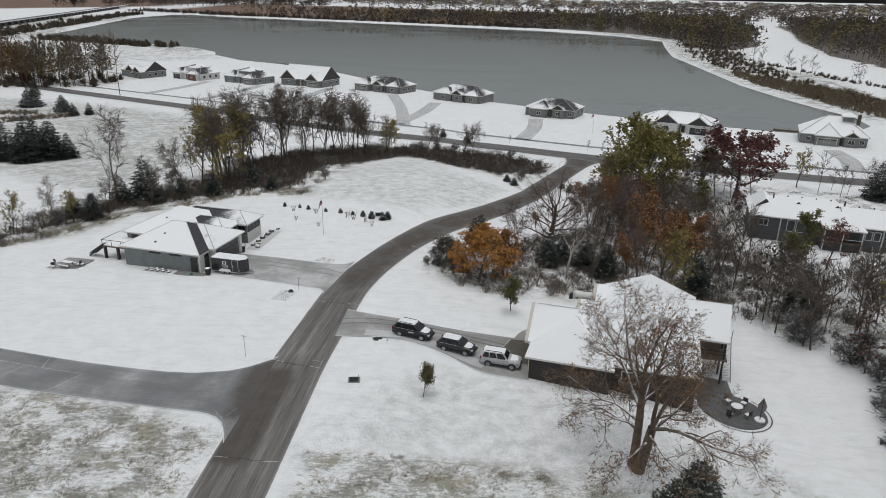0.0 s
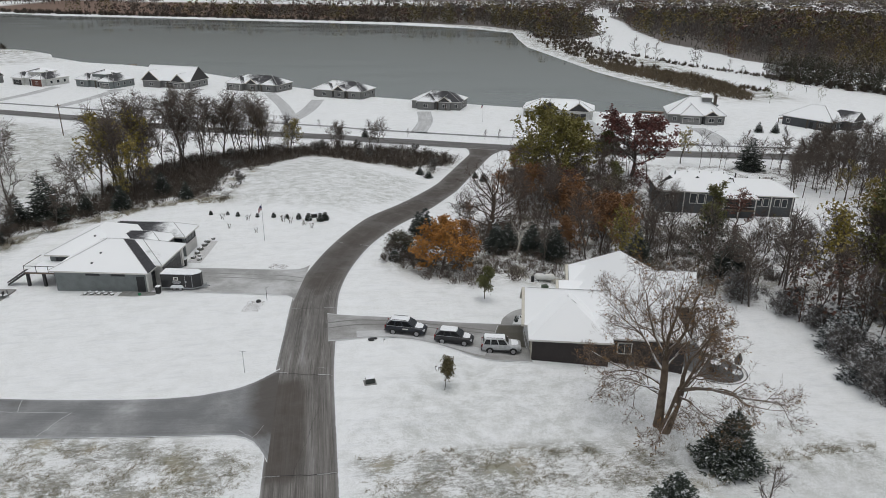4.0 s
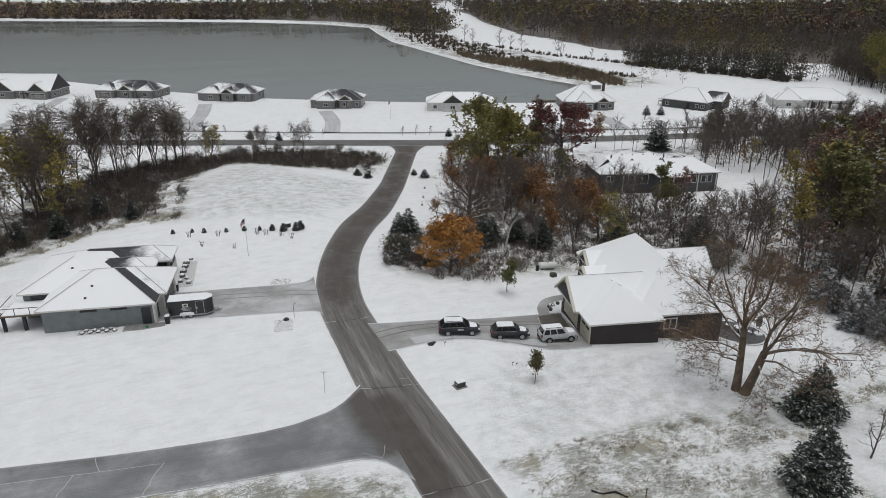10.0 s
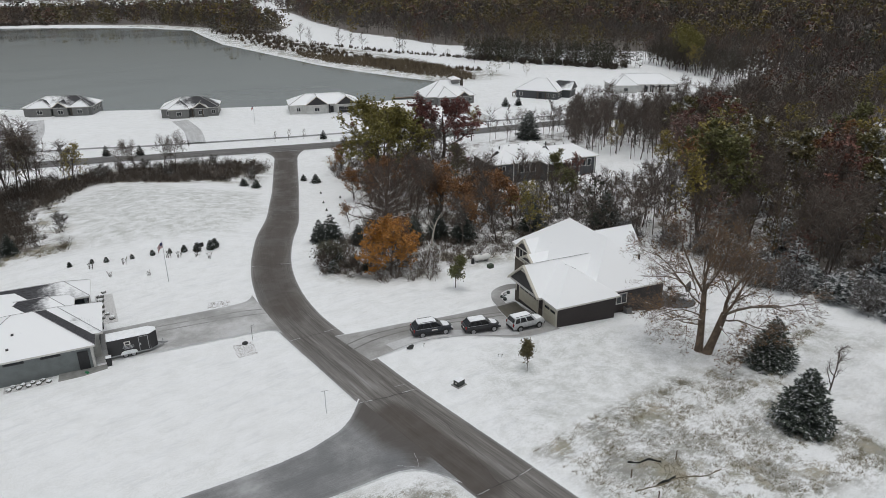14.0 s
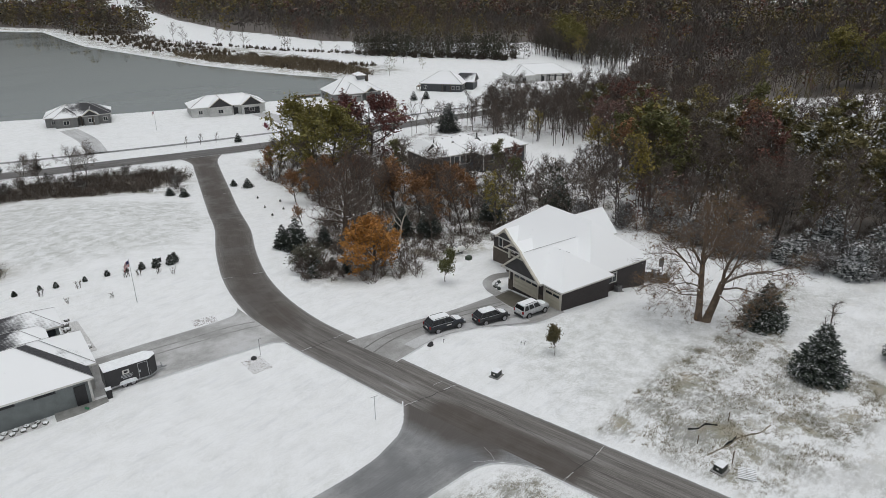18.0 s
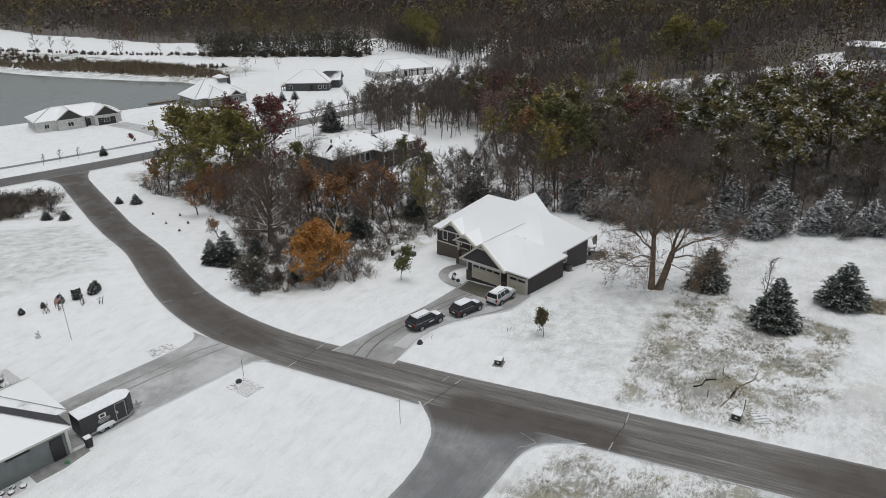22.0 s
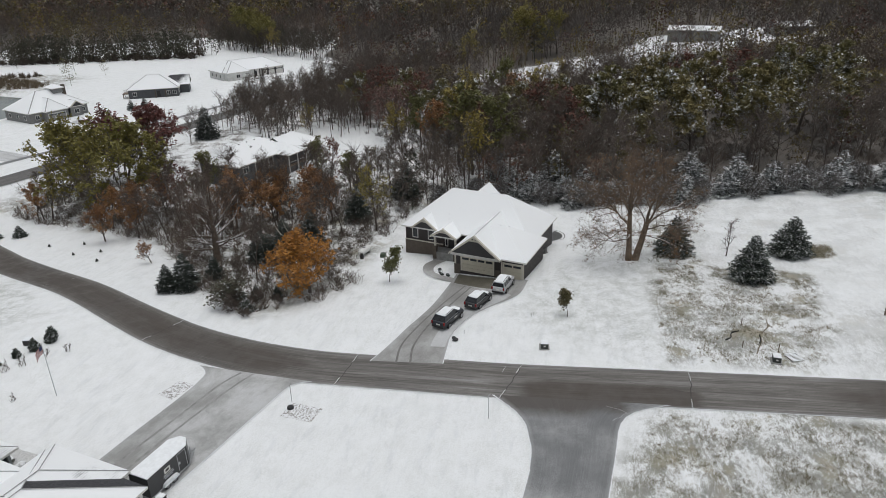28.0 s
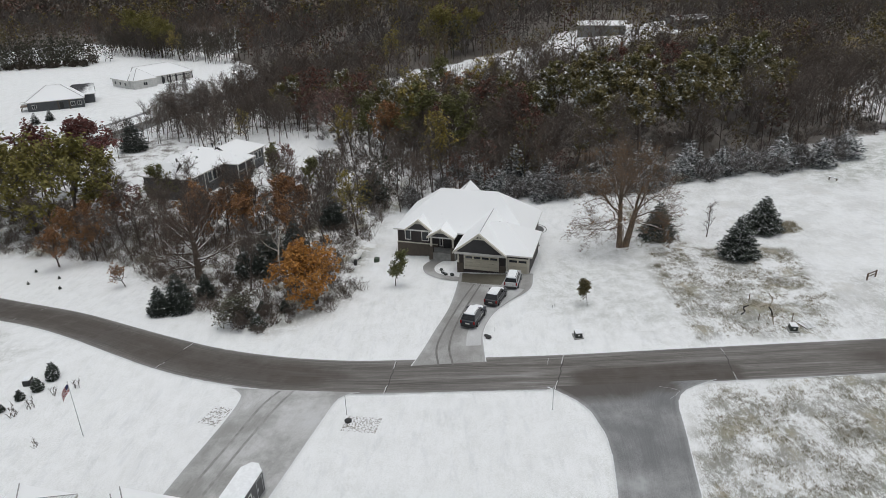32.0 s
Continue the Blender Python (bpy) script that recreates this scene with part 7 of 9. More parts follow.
# trees behind the snow field, along the river
BACK = ((300, 262), (282, 226), (258, 185))
# shoreline brush, the belt of dark pines and trees along the snowy river bar
places = []
for i in range(420):
    t = rng_f.random() ** 1.4
    yy = 300 + 380 * t
    edge = np.interp(yy, [300, 316, 350, 390, 429, 500, 560, 650, 735, 790], [163, 157, 153, 151, 153, 157, 160, 178, 197, 175])
    places.append((edge + rng_f.uniform(11, 40 + 8 * t), yy, rng_f.uniform(0.2, 0.42), rng_f.uniform(0.09, 0.24), rng_f.choice((12, 13)), np.array((0.12, 0.088, 0.052)) * rng_f.uniform(0.8, 1.3)))
for i in range(240):
    t = rng_f.random()
    places.append((231 + 31 * t + rng_f.uniform(-3, 14), 347 - 92 * t + rng_f.uniform(-5, 5), rng_f.uniform(0.5, 0.8), rng_f.uniform(0.55, 1.0), rng_f.choice((3, 2, 2, 0)), np.array(rng_f.choice(((0.052, 0.056, 0.036), (0.07, 0.058, 0.042), (0.06, 0.06, 0.038)))) * rng_f.uniform(0.8, 1.3)))
for i in range(130):
    t = rng_f.random()
    places.append((230 + 31 * t + rng_f.uniform(-4, 10), 347 - 92 * t + rng_f.uniform(-5, 5), rng_f.uniform(0.4, 0.6), rng_f.uniform(0.14, 0.26), rng_f.choice((12, 13)), np.array((0.075, 0.06, 0.046)) * rng_f.uniform(0.8, 1.3)))
for i in range(330):
    x, y = rng_f.uniform(290, 420), rng_f.uniform(196, 300)
    if float(poly_dist([(294, 197), (330, 204), (420, 226), (400, 262), (348, 300), (304, 268), (290, 236)], np.array([x]), np.array([y]))[0]) < 0:
        k = rng_f.choice((0, 1, 0, 1, 2))
        places.append((x, y, rng_f.uniform(0.7, 1.0), rng_f.uniform(0.65, 1.0), k, np.array(rng_f.choice(TONES_LEAF if k == 2 else TONES_BARE)) * rng_f.uniform(0.8, 1.2)))
BARE, SALLOW = (0.13, 0.105, 0.085), (0.17, 0.15, 0.045)
for x, y, s, k, c in ((205, 515, 0.98, 4, BARE), (208, 508, 0.8, 5, BARE), (195, 529, 0.62, 6, (0.14, 0.082, 0.05)), (198, 486, 0.6, 4, BARE), (202, 451, 0.95, 5, BARE), (207, 444, 0.75, 4, BARE), (207, 429, 0.88, 5, BARE), (218, 401, 0.88, 6, (0.05, 0.05, 0.034)), (219, 400, 0.8, 7, (0.045, 0.047, 0.032)),
                      (224, 372, 0.52, 4, BARE), (219, 351, 0.45, 7, (0.05, 0.055, 0.04)), (203, 289, 0.52, 6, SALLOW), (205, 270, 0.46, 7, SALLOW), (178, 267, 0.6, 6, (0.11, 0.13, 0.045)), (216, 294, 0.7, 7, (0.05, 0.06, 0.042)), (222, 330, 0.72, 6, (0.06, 0.055, 0.038)), (190, 545, 0.5, 5, BARE), (212, 470, 0.4, 4, BARE), (185, 470, 0.35, 5, BARE)):
    places.append((x, y, s, s, k, np.array(c)))
for i in range(170):
    yy = rng_f.uniform(436, 655)
    k = rng_f.choice((12, 13, 12, 13, 12, 13, 0))
    places.append((np.interp(yy, [436, 500, 600, 655], [184, 186, 212, 226]) + rng_f.uniform(-17, 15), yy, rng_f.uniform(0.3, 0.55), rng_f.uniform(0.08, 0.22) if k else rng_f.uniform(0.3, 0.55), k, np.array((0.115, 0.092, 0.068)) * rng_f.uniform(0.8, 1.3)))
# hedge between snow field and river bar
for i in range(110):
    t = rng_f.random()
    places.append((np.interp(t, [0, 0.5, 0.8, 1], [236, 217, 213, 208]) + rng_f.uniform(-3, 3), np.interp(t, [0, 0.5, 0.8, 1], [345, 413, 470, 500]) + rng_f.uniform(-3, 3), rng_f.uniform(0.2, 0.4), rng_f.uniform(0.07, 0.2), rng_f.choice((12, 13)), np.array((0.10, 0.08, 0.06)) * rng_f.uniform(0.8, 1.3)))
# tall amber and bare trees with bushes below, north of the county road in the west
for i in range(120):
    x = rng_f.uniform(-250, -176)
    places.append((x, np.interp(x, [-246, -215, -160], [336, 320, 326]) + rng_f.uniform(-3, 26), rng_f.uniform(0.9, 1.4), rng_f.uniform(0.95, 1.6), rng_f.choice((4, 5, 0, 1, 6, 7, 7)), np.array(rng_f.choice(((0.12, 0.092, 0.066), (0.20, 0.115, 0.040), (0.13, 0.105, 0.045), (0.145, 0.098, 0.055)))) * rng_f.uniform(0.8, 1.2)))
for i in range(130):
    x = rng_f.uniform(-280, -172)
    places.append((x, np.interp(x, [-246, -215, -160], [332, 316, 324]) + rng_f.uniform(-3, 34), rng_f.uniform(0.3, 0.6), rng_f.uniform(0.14, 0.4), rng_f.choice((12, 13)), np.array((0.095, 0.075, 0.052)) * rng_f.uniform(0.75, 1.25)))
# brush on the point, along the west bank and on the far shore
for i in range(190):
    x = rng_f.uniform(-366, -226)
    places.append((x, np.interp(x, [-372, -321, -280, -249, -226], [596, 580, 560, 546, 544]) + rng_f.uniform(-9, 8), rng_f.uniform(0.4, 0.8), rng_f.uniform(0.16, 0.42), rng_f.choice((12, 13)), np.array(rng_f.choice(((0.11, 0.085, 0.055), (0.085, 0.07, 0.045)))) * rng_f.uniform(0.8, 1.25)))
for i in range(300):
    yy = rng_f.uniform(600, 1100)
    places.append((np.interp(yy, [600, 717, 822, 995, 1100], [-402, -428, -452, -494, -506]) - abs(rng_f.gauss(0, 16)), yy, rng_f.uniform(0.5, 1.1), rng_f.uniform(0.18, 0.5), rng_f.choice((12, 13)), np.array((0.105, 0.085, 0.055)) * rng_f.uniform(0.75, 1.3)))
for i in range(260):
    x = rng_f.uniform(-600, 110)
    places.append((x, np.interp(x, [-600, -379, -101, 90], [1246, 1120, 996, 902]) + rng_f.uniform(0, 26), rng_f.uniform(0.7, 1.4), rng_f.uniform(0.2, 0.55), rng_f.choice((12, 13)), np.array((0.07, 0.056, 0.042)) * rng_f.uniform(0.75, 1.3)))
for i in range(150):
    x = rng_f.uniform(-790, -330)
    places.append((x, np.interp(x, [-790, -735, -588, -330], [1340, 1500, 1560, 1620]) + rng_f.uniform(-10, 60), rng_f.uniform(1.6, 2.6), rng_f.uniform(1.0, 1.7), rng_f.choice((8, 9)), np.array((0.068, 0.055, 0.046)) * rng_f.uniform(0.75, 1.25)))
for i in range(260):
    t = rng_f.random()
    places.append((np.interp(t, [0, 0.5, 1], [BACK[0][0], BACK[1][0], BACK[2][0]]) + rng_f.uniform(-6, 16), np.interp(t, [0, 0.5, 1], [BACK[0][1], BACK[1][1], BACK[2][1]]) + rng_f.uniform(-7, 9), rng_f.uniform(0.55, 0.85), rng_f.uniform(0.55, 0.95), rng_f.choice((4, 5, 4, 5, 6)), np.array(rng_f.choice(((0.06, 0.056, 0.040), (0.075, 0.06, 0.046), (0.085, 0.068, 0.054)))) * rng_f.uniform(0.8, 1.2)))
for i in range(60):
    t = rng_f.random()
    places.append((np.interp(t, [0, 0.35, 0.7, 1], [206, 216, 226, 222]) + rng_f.uniform(-16, 16), np.interp(t, [0, 0.35, 0.7, 1], [835, 756, 690, 610]) + rng_f.uniform(-14, 14), rng_f.uniform(0.9, 1.4), rng_f.uniform(0.8, 1.3), rng_f.choice((0, 1, 2, 3)), np.array(rng_f.choice(((0.075, 0.06, 0.042), (0.09, 0.075, 0.035), (0.06, 0.05, 0.04)))) * rng_f.uniform(0.8, 1.2)))
far_woods("shore_brush", "tawny brush and small trees along the lake shore", places, FAR_T, rng_f)


# -- tall dead grass in the rough ground --
M_STRAW = foliage("dead_grass", (0.19, 0.165, 0.10), (0.29, 0.25, 0.165), 0.35)


def grass_sheet(seed, polys, box, count, h):
    rng = random.Random(seed)
    xs = np.array([rng.uniform(box[0], box[1]) for _ in range(count)])
    ys = np.array([rng.uniform(box[2], box[3]) for _ in range(count)])
    d = np.min([poly_dist(p, xs, ys) for p in polys], axis=0)
    n = np.array([noise.noise(Vector((a * 0.35, b * 0.35, 0))) + 0.5 * noise.noise(Vector((a * 1.3, b * 1.3, 4))) for a, b in zip(xs, ys)])
    ok = (d + 1.5 * n < -0.3) & (n > -0.05)
    xs, ys = xs[ok], ys[ok]
    zs = ground_z(xs, ys)
    V, F = [], []
    for x, y, z in zip(xs, ys, zs):
        for _ in range(5):
            p = Vector((x + rng.gauss(0, 0.14), y + rng.gauss(0, 0.14), z))
            sliver(V, F, p, p + Vector((rng.gauss(0.2, 0.45), rng.gauss(0, 0.45), rng.uniform(0.25, 0.9))) * h, 0.034, rng)
    return V, F


V, F = grass_sheet(401, ROUGH[:1], (-60, -19, 20, 68), 26000, 0.3)
EDGE = [[(-110, 88), (-75, 104), (-65.5, 115), (-60, 125), (-46, 137.5), (-31, 137), (-32, 142), (-47, 142.5), (-62, 129), (-68, 119), (-77, 108), (-112, 92)]]
V3, F3 = grass_sheet(403, EDGE, (-112, -30, 86, 144), 42000, 1.1)
V2, F2 = grass_sheet(402, ROUGH[1:], (-12, 26, 8, 55), 22000, 0.32)
V4, F4 = grass_sheet(404, [[(16, 46.5), (26, 49.2), (38, 50.6), (39, 48.0), (27, 46.6), (17, 43.5)]], (16, 40, 43, 51), 2600, 0.6)
F2 += [tuple(i + len(V2) for i in f) for f in F4]
V2 += V4
# dead brush at the foot of the spruce
V6, F6 = grass_sheet(406, [[(17.5, 33.5), (24.5, 33.5), (24.5, 25), (19, 25.5)]], (17, 25, 25, 34), 2200, 0.7)
F2 += [tuple(i + len(V2) for i in f) for f in F6]
V2 += V6
# taller tussocks where the mowing stops
V5, F5 = grass_sheet(405, [[(-11.8, 51.9), (-4, 52.3), (2, 51.7), (9, 51.1), (15, 50.6), (15, 49.4), (9, 49.9), (2, 50.5), (-4, 51.1), (-11.8, 50.7)]], (-12, 16, 49, 53), 2600, 0.55)
F2 += [tuple(i + len(V2) for i in f) for f in F5]
V2 += V5
k = len(V)
F += [tuple(i + k for i in f) for f in F2]
V += V2
F += [tuple(i + len(V) for i in f) for f in F3]
tagged(part_mesh("tall_grass", mesh_of("tall_grass", V + V3, F), M_STRAW), "tufts of straw-coloured dead grass poking through snow", "grass", kind="stuff")

# ---- cars ----
def paint(name, c, rough=0.28):
    m = Mat(name, rough)
    n = m.noise(3.0, 5, 0.6, False)
    m.color(m.mix(m.step(n, 0.35, 0.7), c, tuple(min(1, v * 1.25 + 0.002) for v in c)))
    m.b.inputs["Coat Weight"].default_value = 0.25
    return m.m


M_TYRE = plain("tyre_rubber", (0.018, 0.018, 0.018), 0.85, vary=0.3)
M_RIM = plain("alloy_rim", (0.42, 0.42, 0.43), 0.35, 0.8, 0.1)
M_CARGLASS = plain("tinted_car_glass", (0.012, 0.014, 0.016), 0.08, vary=0.2)
M_PLASTIC = plain("black_plastic", (0.022, 0.022, 0.023), 0.6, vary=0.2)
M_REDLAMP = plain("red_tail_lamp", (0.22, 0.012, 0.012), 0.25, vary=0.1)
M_LAMP = plain("clear_headlamp", (0.55, 0.56, 0.57), 0.15, vary=0.1)
M_SNOWCAP = plain("snow_cover", (0.82, 0.84, 0.86), 0.85, vary=0.06, scale=3, bump=0.3)
M_METAL = plain("galvanised_metal", (0.42, 0.43, 0.44), 0.4, 0.7, 0.15)


def loft(rings, close_ends=True):
    bm = bmesh.new()
    R = [[bm.verts.new(p) for p in ring] for ring in rings]
    for a, b in zip(R, R[1:]):
        for i in range(len(a)):
            j = (i + 1) % len(a)
            bm.faces.new((a[i], a[j], b[j], b[i]))
    if close_ends:
        bm.faces.new(R[0][::-1])
        bm.faces.new(R[-1])
    bmesh.ops.recalc_face_normals(bm, faces=bm.faces[:])
    return bm


def wheel(parent, x, y, r=0.37, w=0.25, name="wheel"):
    s = 1 if y > 0 else -1

    def disc(bm, rad, y0, y1, n=16):
        a = [bm.verts.new((x + rad * math.cos(2 * math.pi * i / n), y0, r + rad * math.sin(2 * math.pi * i / n))) for i in range(n)]
        b = [bm.verts.new((x + rad * math.cos(2 * math.pi * i / n), y1, r + rad * math.sin(2 * math.pi * i / n))) for i in range(n)]
        for i in range(n):
            bm.faces.new((a[i], a[(i + 1) % n], b[(i + 1) % n], b[i]))
        bm.faces.new(a[::-1])
        bm.faces.new(b)
        bmesh.ops.recalc_face_normals(bm, faces=bm.faces[:])
    bm = bmesh.new()
    disc(bm, r, y - w / 2, y + w / 2)
    t = part("wheel", bm, M_TYRE, parent)
    bm = bmesh.new()
    disc(bm, r * 0.66, y + s * w * 0.3, y + s * (w / 2 + 0.012))
    for k in range(5):
        a = 2 * math.pi * k / 5
        d = Vector((math.cos(a), 0, math.sin(a)))
        n2 = Vector((-math.sin(a), 0, math.cos(a))) * 0.04
        c = Vector((x, y + s * (w / 2 + 0.02), r))
        q = [bm.verts.new(p) for p in (c - n2, c + n2, c + d * r * 0.6 + n2, c + d * r * 0.6 - n2)]
        bm.faces.new(q)
    part("rim", bm, M_RIM, t)


def suv(x, y, rot, L, W, H, body_mat, label, boxy=False, rack=False, decal=False):
    """A sport-utility car facing +x in its own frame."""
    car = new("car")
    car.matrix_world = pose(x, y, gz(x, y) + 0.06, math.degrees(0), 0, rot)
    tagged(car, label, "car", "parked cars")
    hw, b = W / 2, 0.36
    belt = 1.06 * H / 1.7
    # lower body: cross-sections from tail to nose (x, half width, top)
    secs = [(-L / 2, hw * 0.86, belt * 0.98), (-L / 2 + 0.12, hw * 0.96, belt * 1.02), (-L * 0.25, hw, belt * 1.02), (L * 0.12, hw, belt), (L * 0.22, hw * 0.99, belt * 0.97),
            (L * 0.40, hw * 0.95, belt * (0.93 if boxy else 0.87)), (L / 2 - 0.1, hw * 0.86, belt * (0.86 if boxy else 0.75)), (L / 2, hw * 0.74, belt * (0.74 if boxy else 0.60))]
    rings = []
    for sx, w, top in secs:
        rings.append([(sx, -w * 0.90, b), (sx, -w * 0.97, b + 0.14), (sx, -w, (b + top) / 2), (sx, -w * 0.985, top - 0.14), (sx, -w * 0.92, top - 0.02), (sx, -w * 0.6, top + 0.03), (sx, w * 0.6, top + 0.03), (sx, w * 0.92, top - 0.02), (sx, w * 0.985, top - 0.14), (sx, w, (b + top) / 2), (sx, w * 0.97, b + 0.14), (sx, w * 0.90, b)])
    body = part("body", loft(rings), body_mat, car)
    for f in body.data.polygons:
        f.use_smooth = True
    # cabin
    r0, r1 = -L / 2 + 0.10, L * (0.245 if not boxy else 0.20)
    t0, t1 = -L / 2 + (0.66 if not boxy else 0.34), L * (0.07 if not boxy else 0.08)
    cab = [[(r0, -hw * 0.93, belt), (r1, -hw * 0.90, belt - 0.02), (r1, hw * 0.90, belt - 0.02), (r0, hw * 0.93, belt)],
           [(t0, -hw * 0.76, H - 0.06), (t1, -hw * 0.74, H - 0.04), (t1, hw * 0.74, H - 0.04), (t0, hw * 0.76, H - 0.06)],
           [(t0 + 0.12, -hw * 0.66, H), (t1 - 0.15, -hw * 0.64, H), (t1 - 0.15, hw * 0.64, H), (t0 + 0.12, hw * 0.66, H)]]
    part("cabin", loft(cab), body_mat, car)

    def on_side(f, g, s, out=0.012):
        """A point on the cabin's side: f along (0 tail to 1 nose), g up."""
        lo = Vector((r0 + (r1 - r0) * f, s * hw * (0.93 - 0.03 * f), belt))
        hi = Vector((t0 + (t1 - t0) * f, s * hw * (0.76 - 0.02 * f), H - 0.06))
        return lo.lerp(hi, g) + Vector((0, s * out, 0))
    for s in (-1, 1):
        for f0, f1 in ((0.05, 0.29), (0.315, 0.60), (0.625, 0.95)):
            bm = bmesh.new()
            q = [bm.verts.new(on_side(f, g, s)) for f, g in ((f0, 0.07), (f1, 0.07), (f1 - 0.02, 0.93), (f0 + 0.02, 0.93))]
            bm.faces.new(q)
            r = bmesh.ops.extrude_face_region(bm, geom=bm.faces[:])
            bmesh.ops.translate(bm, vec=(0, -s * 0.03, 0), verts=[v for v in r["geom"] if isinstance(v, bmesh.types.BMVert)])
            bmesh.ops.recalc_face_normals(bm, faces=bm.faces[:])
            part("side_window", bm, M_CARGLASS, car)
        box_part("window_trim", r0 + 0.15, r1 - 0.25, s * hw * 0.925, s * hw * 0.945, belt + 0.01, belt + 0.05, M_METAL, car)
        box_part("sill", -L * 0.27, L * 0.27, s * hw * 0.9, s * (hw + 0.03), b, b + 0.16, M_PLASTIC, car)
        box_part("mirror", L * 0.13, L * 0.18, s * hw * 0.95, s * (hw + 0.2), belt, belt + 0.16, body_mat, car, "", 0.03)
        box_part("headlamp", L / 2 - 0.28, L / 2 - 0.04, s * hw * 0.55, s * hw * 0.86, belt * 0.62, belt * 0.78, M_LAMP, car)
        box_part("tail_lamp", -L / 2 - 0.015, -L / 2 + 0.14, s * hw * 0.72, s * hw * 0.93, belt * 0.72, belt * 1.02, M_REDLAMP, car)
        wheel(car, -L * 0.29, s * (hw - 0.07), 0.39)
        wheel(car, L * 0.30, s * (hw - 0.07), 0.39)
        for wx in (-L * 0.29, L * 0.30):
            bm = bmesh.new()
            n = 10
            ins, outs = [], []
            for k in range(n + 1):
                a = math.pi * k / n
                for lst, rad in ((ins, 0.40), (outs, 0.48)):
                    lst.append(bm.verts.new((wx + rad * math.cos(a), s * (hw + 0.012), 0.37 + rad * math.sin(a))))
            for k in range(n):
                bm.faces.new((ins[k], ins[k + 1], outs[k + 1], outs[k]))
            part("wheel_arch", bm, M_PLASTIC, car)
        if rack:
            box_part("roof_rail", t0 + 0.2, t1 - 0.2, s * hw * 0.6, s * hw * 0.64, H + 0.04, H + 0.09, M_PLASTIC, car)
    # windscreen, rear window
    for (xa, xb, wa, wb, nm) in ((r1, t1, 0.86, 0.70, "windscreen"), (r0, t0, 0.86, 0.70, "rear_window")):
        bm = bmesh.new()
        o = 0.012 if nm == "windscreen" else -0.012
        lo, hi = Vector((xa + o, 0, belt)), Vector((xb + o, 0, H - 0.06))
        p, q = lo.lerp(hi, 0.12), lo.lerp(hi, 0.88)
        bm.faces.new([bm.verts.new(v) for v in ((p.x, -hw * wa, p.z), (p.x, hw * wa, p.z), (q.x, hw * wb, q.z), (q.x, -hw * wb, q.z))])
        part(nm, bm, M_CARGLASS, car)
    box_part("bumper", L / 2 - 0.12, L / 2 + 0.05, -hw * 0.82, hw * 0.82, b, b + 0.25, M_PLASTIC, car, "", 0.04)
    box_part("bumper", -L / 2 - 0.06, -L / 2 + 0.1, -hw * 0.86, hw * 0.86, b, b + 0.27, M_PLASTIC, car, "", 0.04)
    box_part("grille", L / 2 - 0.02, L / 2 + 0.02, -hw * 0.45, hw * 0.45, belt * 0.52, belt * 0.70, M_PLASTIC, car)
    box_part("licence_plate", -L / 2 - 0.03, -L / 2 - 0.005, -0.26, 0.26, belt * 0.66, belt * 0.80, M_FASCIA, car)
    # snow lying on roof and bonnet
    bm = bmesh.new()
    bm.free()
    cap = [[(t0 + 0.04 + i, -hw * w, z), (t1 - 0.02 - i, -hw * w * 0.95, z), (t1 + 0.08 - i * 1.4, -hw * w * 0.55, z), (t1 + 0.08 - i * 1.4, hw * w * 0.55, z), (t1 - 0.02 - i, hw * w * 0.95, z), (t0 + 0.04 + i, hw * w, z), (t0 - 0.06 + i, hw * w * 0.6, z), (t0 - 0.06 + i, -hw * w * 0.6, z)]
           for i, w, z in ((0.0, 0.70, H - 0.05), (0.02, 0.69, H + 0.005), (0.16, 0.58, H + 0.045), (0.42, 0.36, H + 0.055))]
    top = part("snow_cover", loft(cap), M_SNOWCAP, car, "snow lying on the roof")
    for f in top.data.polygons:
        f.use_smooth = True
    rr = [[(sx, -w, top + 0.005), (sx, -w * 0.9, top + 0.05), (sx, w * 0.9, top + 0.05), (sx, w, top + 0.005)] for sx, w, top in ((L * 0.255, hw * 0.70, belt * 0.985), (L * 0.36, hw * 0.66, belt * (0.96 if boxy else 0.91)), (L / 2 - 0.34, hw * 0.42, belt * (0.93 if boxy else 0.86)))]
    part("snow_cover", loft(rr), M_SNOWCAP, car, "thin snow on the bonnet")
    if decal:
        for s in (-1, 1):
            box_part("door_decal", -0.25, 0.45, s * (hw + 0.001), s * (hw + 0.008), belt * 0.72, belt * 0.84, M_FASCIA, car, "pale lettering block on the door")
    return car


suv(-3.8, 76.6, -20, 4.95, 1.98, 1.80, paint("dark_navy_paint", (0.008, 0.011, 0.018)), "dark navy sport-utility car with snow on its roof", decal=True, rack=True)
suv(1.6, 73.6, -21, 4.55, 1.88, 1.70, paint("charcoal_paint", (0.016, 0.016, 0.019)), "charcoal crossover car with snowy roof and bonnet")
suv(6.7, 70.95, -13, 4.6, 1.90, 1.85, paint("silver_paint", (0.40, 0.41, 0.42), 0.35), "boxy silver sport-utility car by the garage", boxy=True, rack=True)


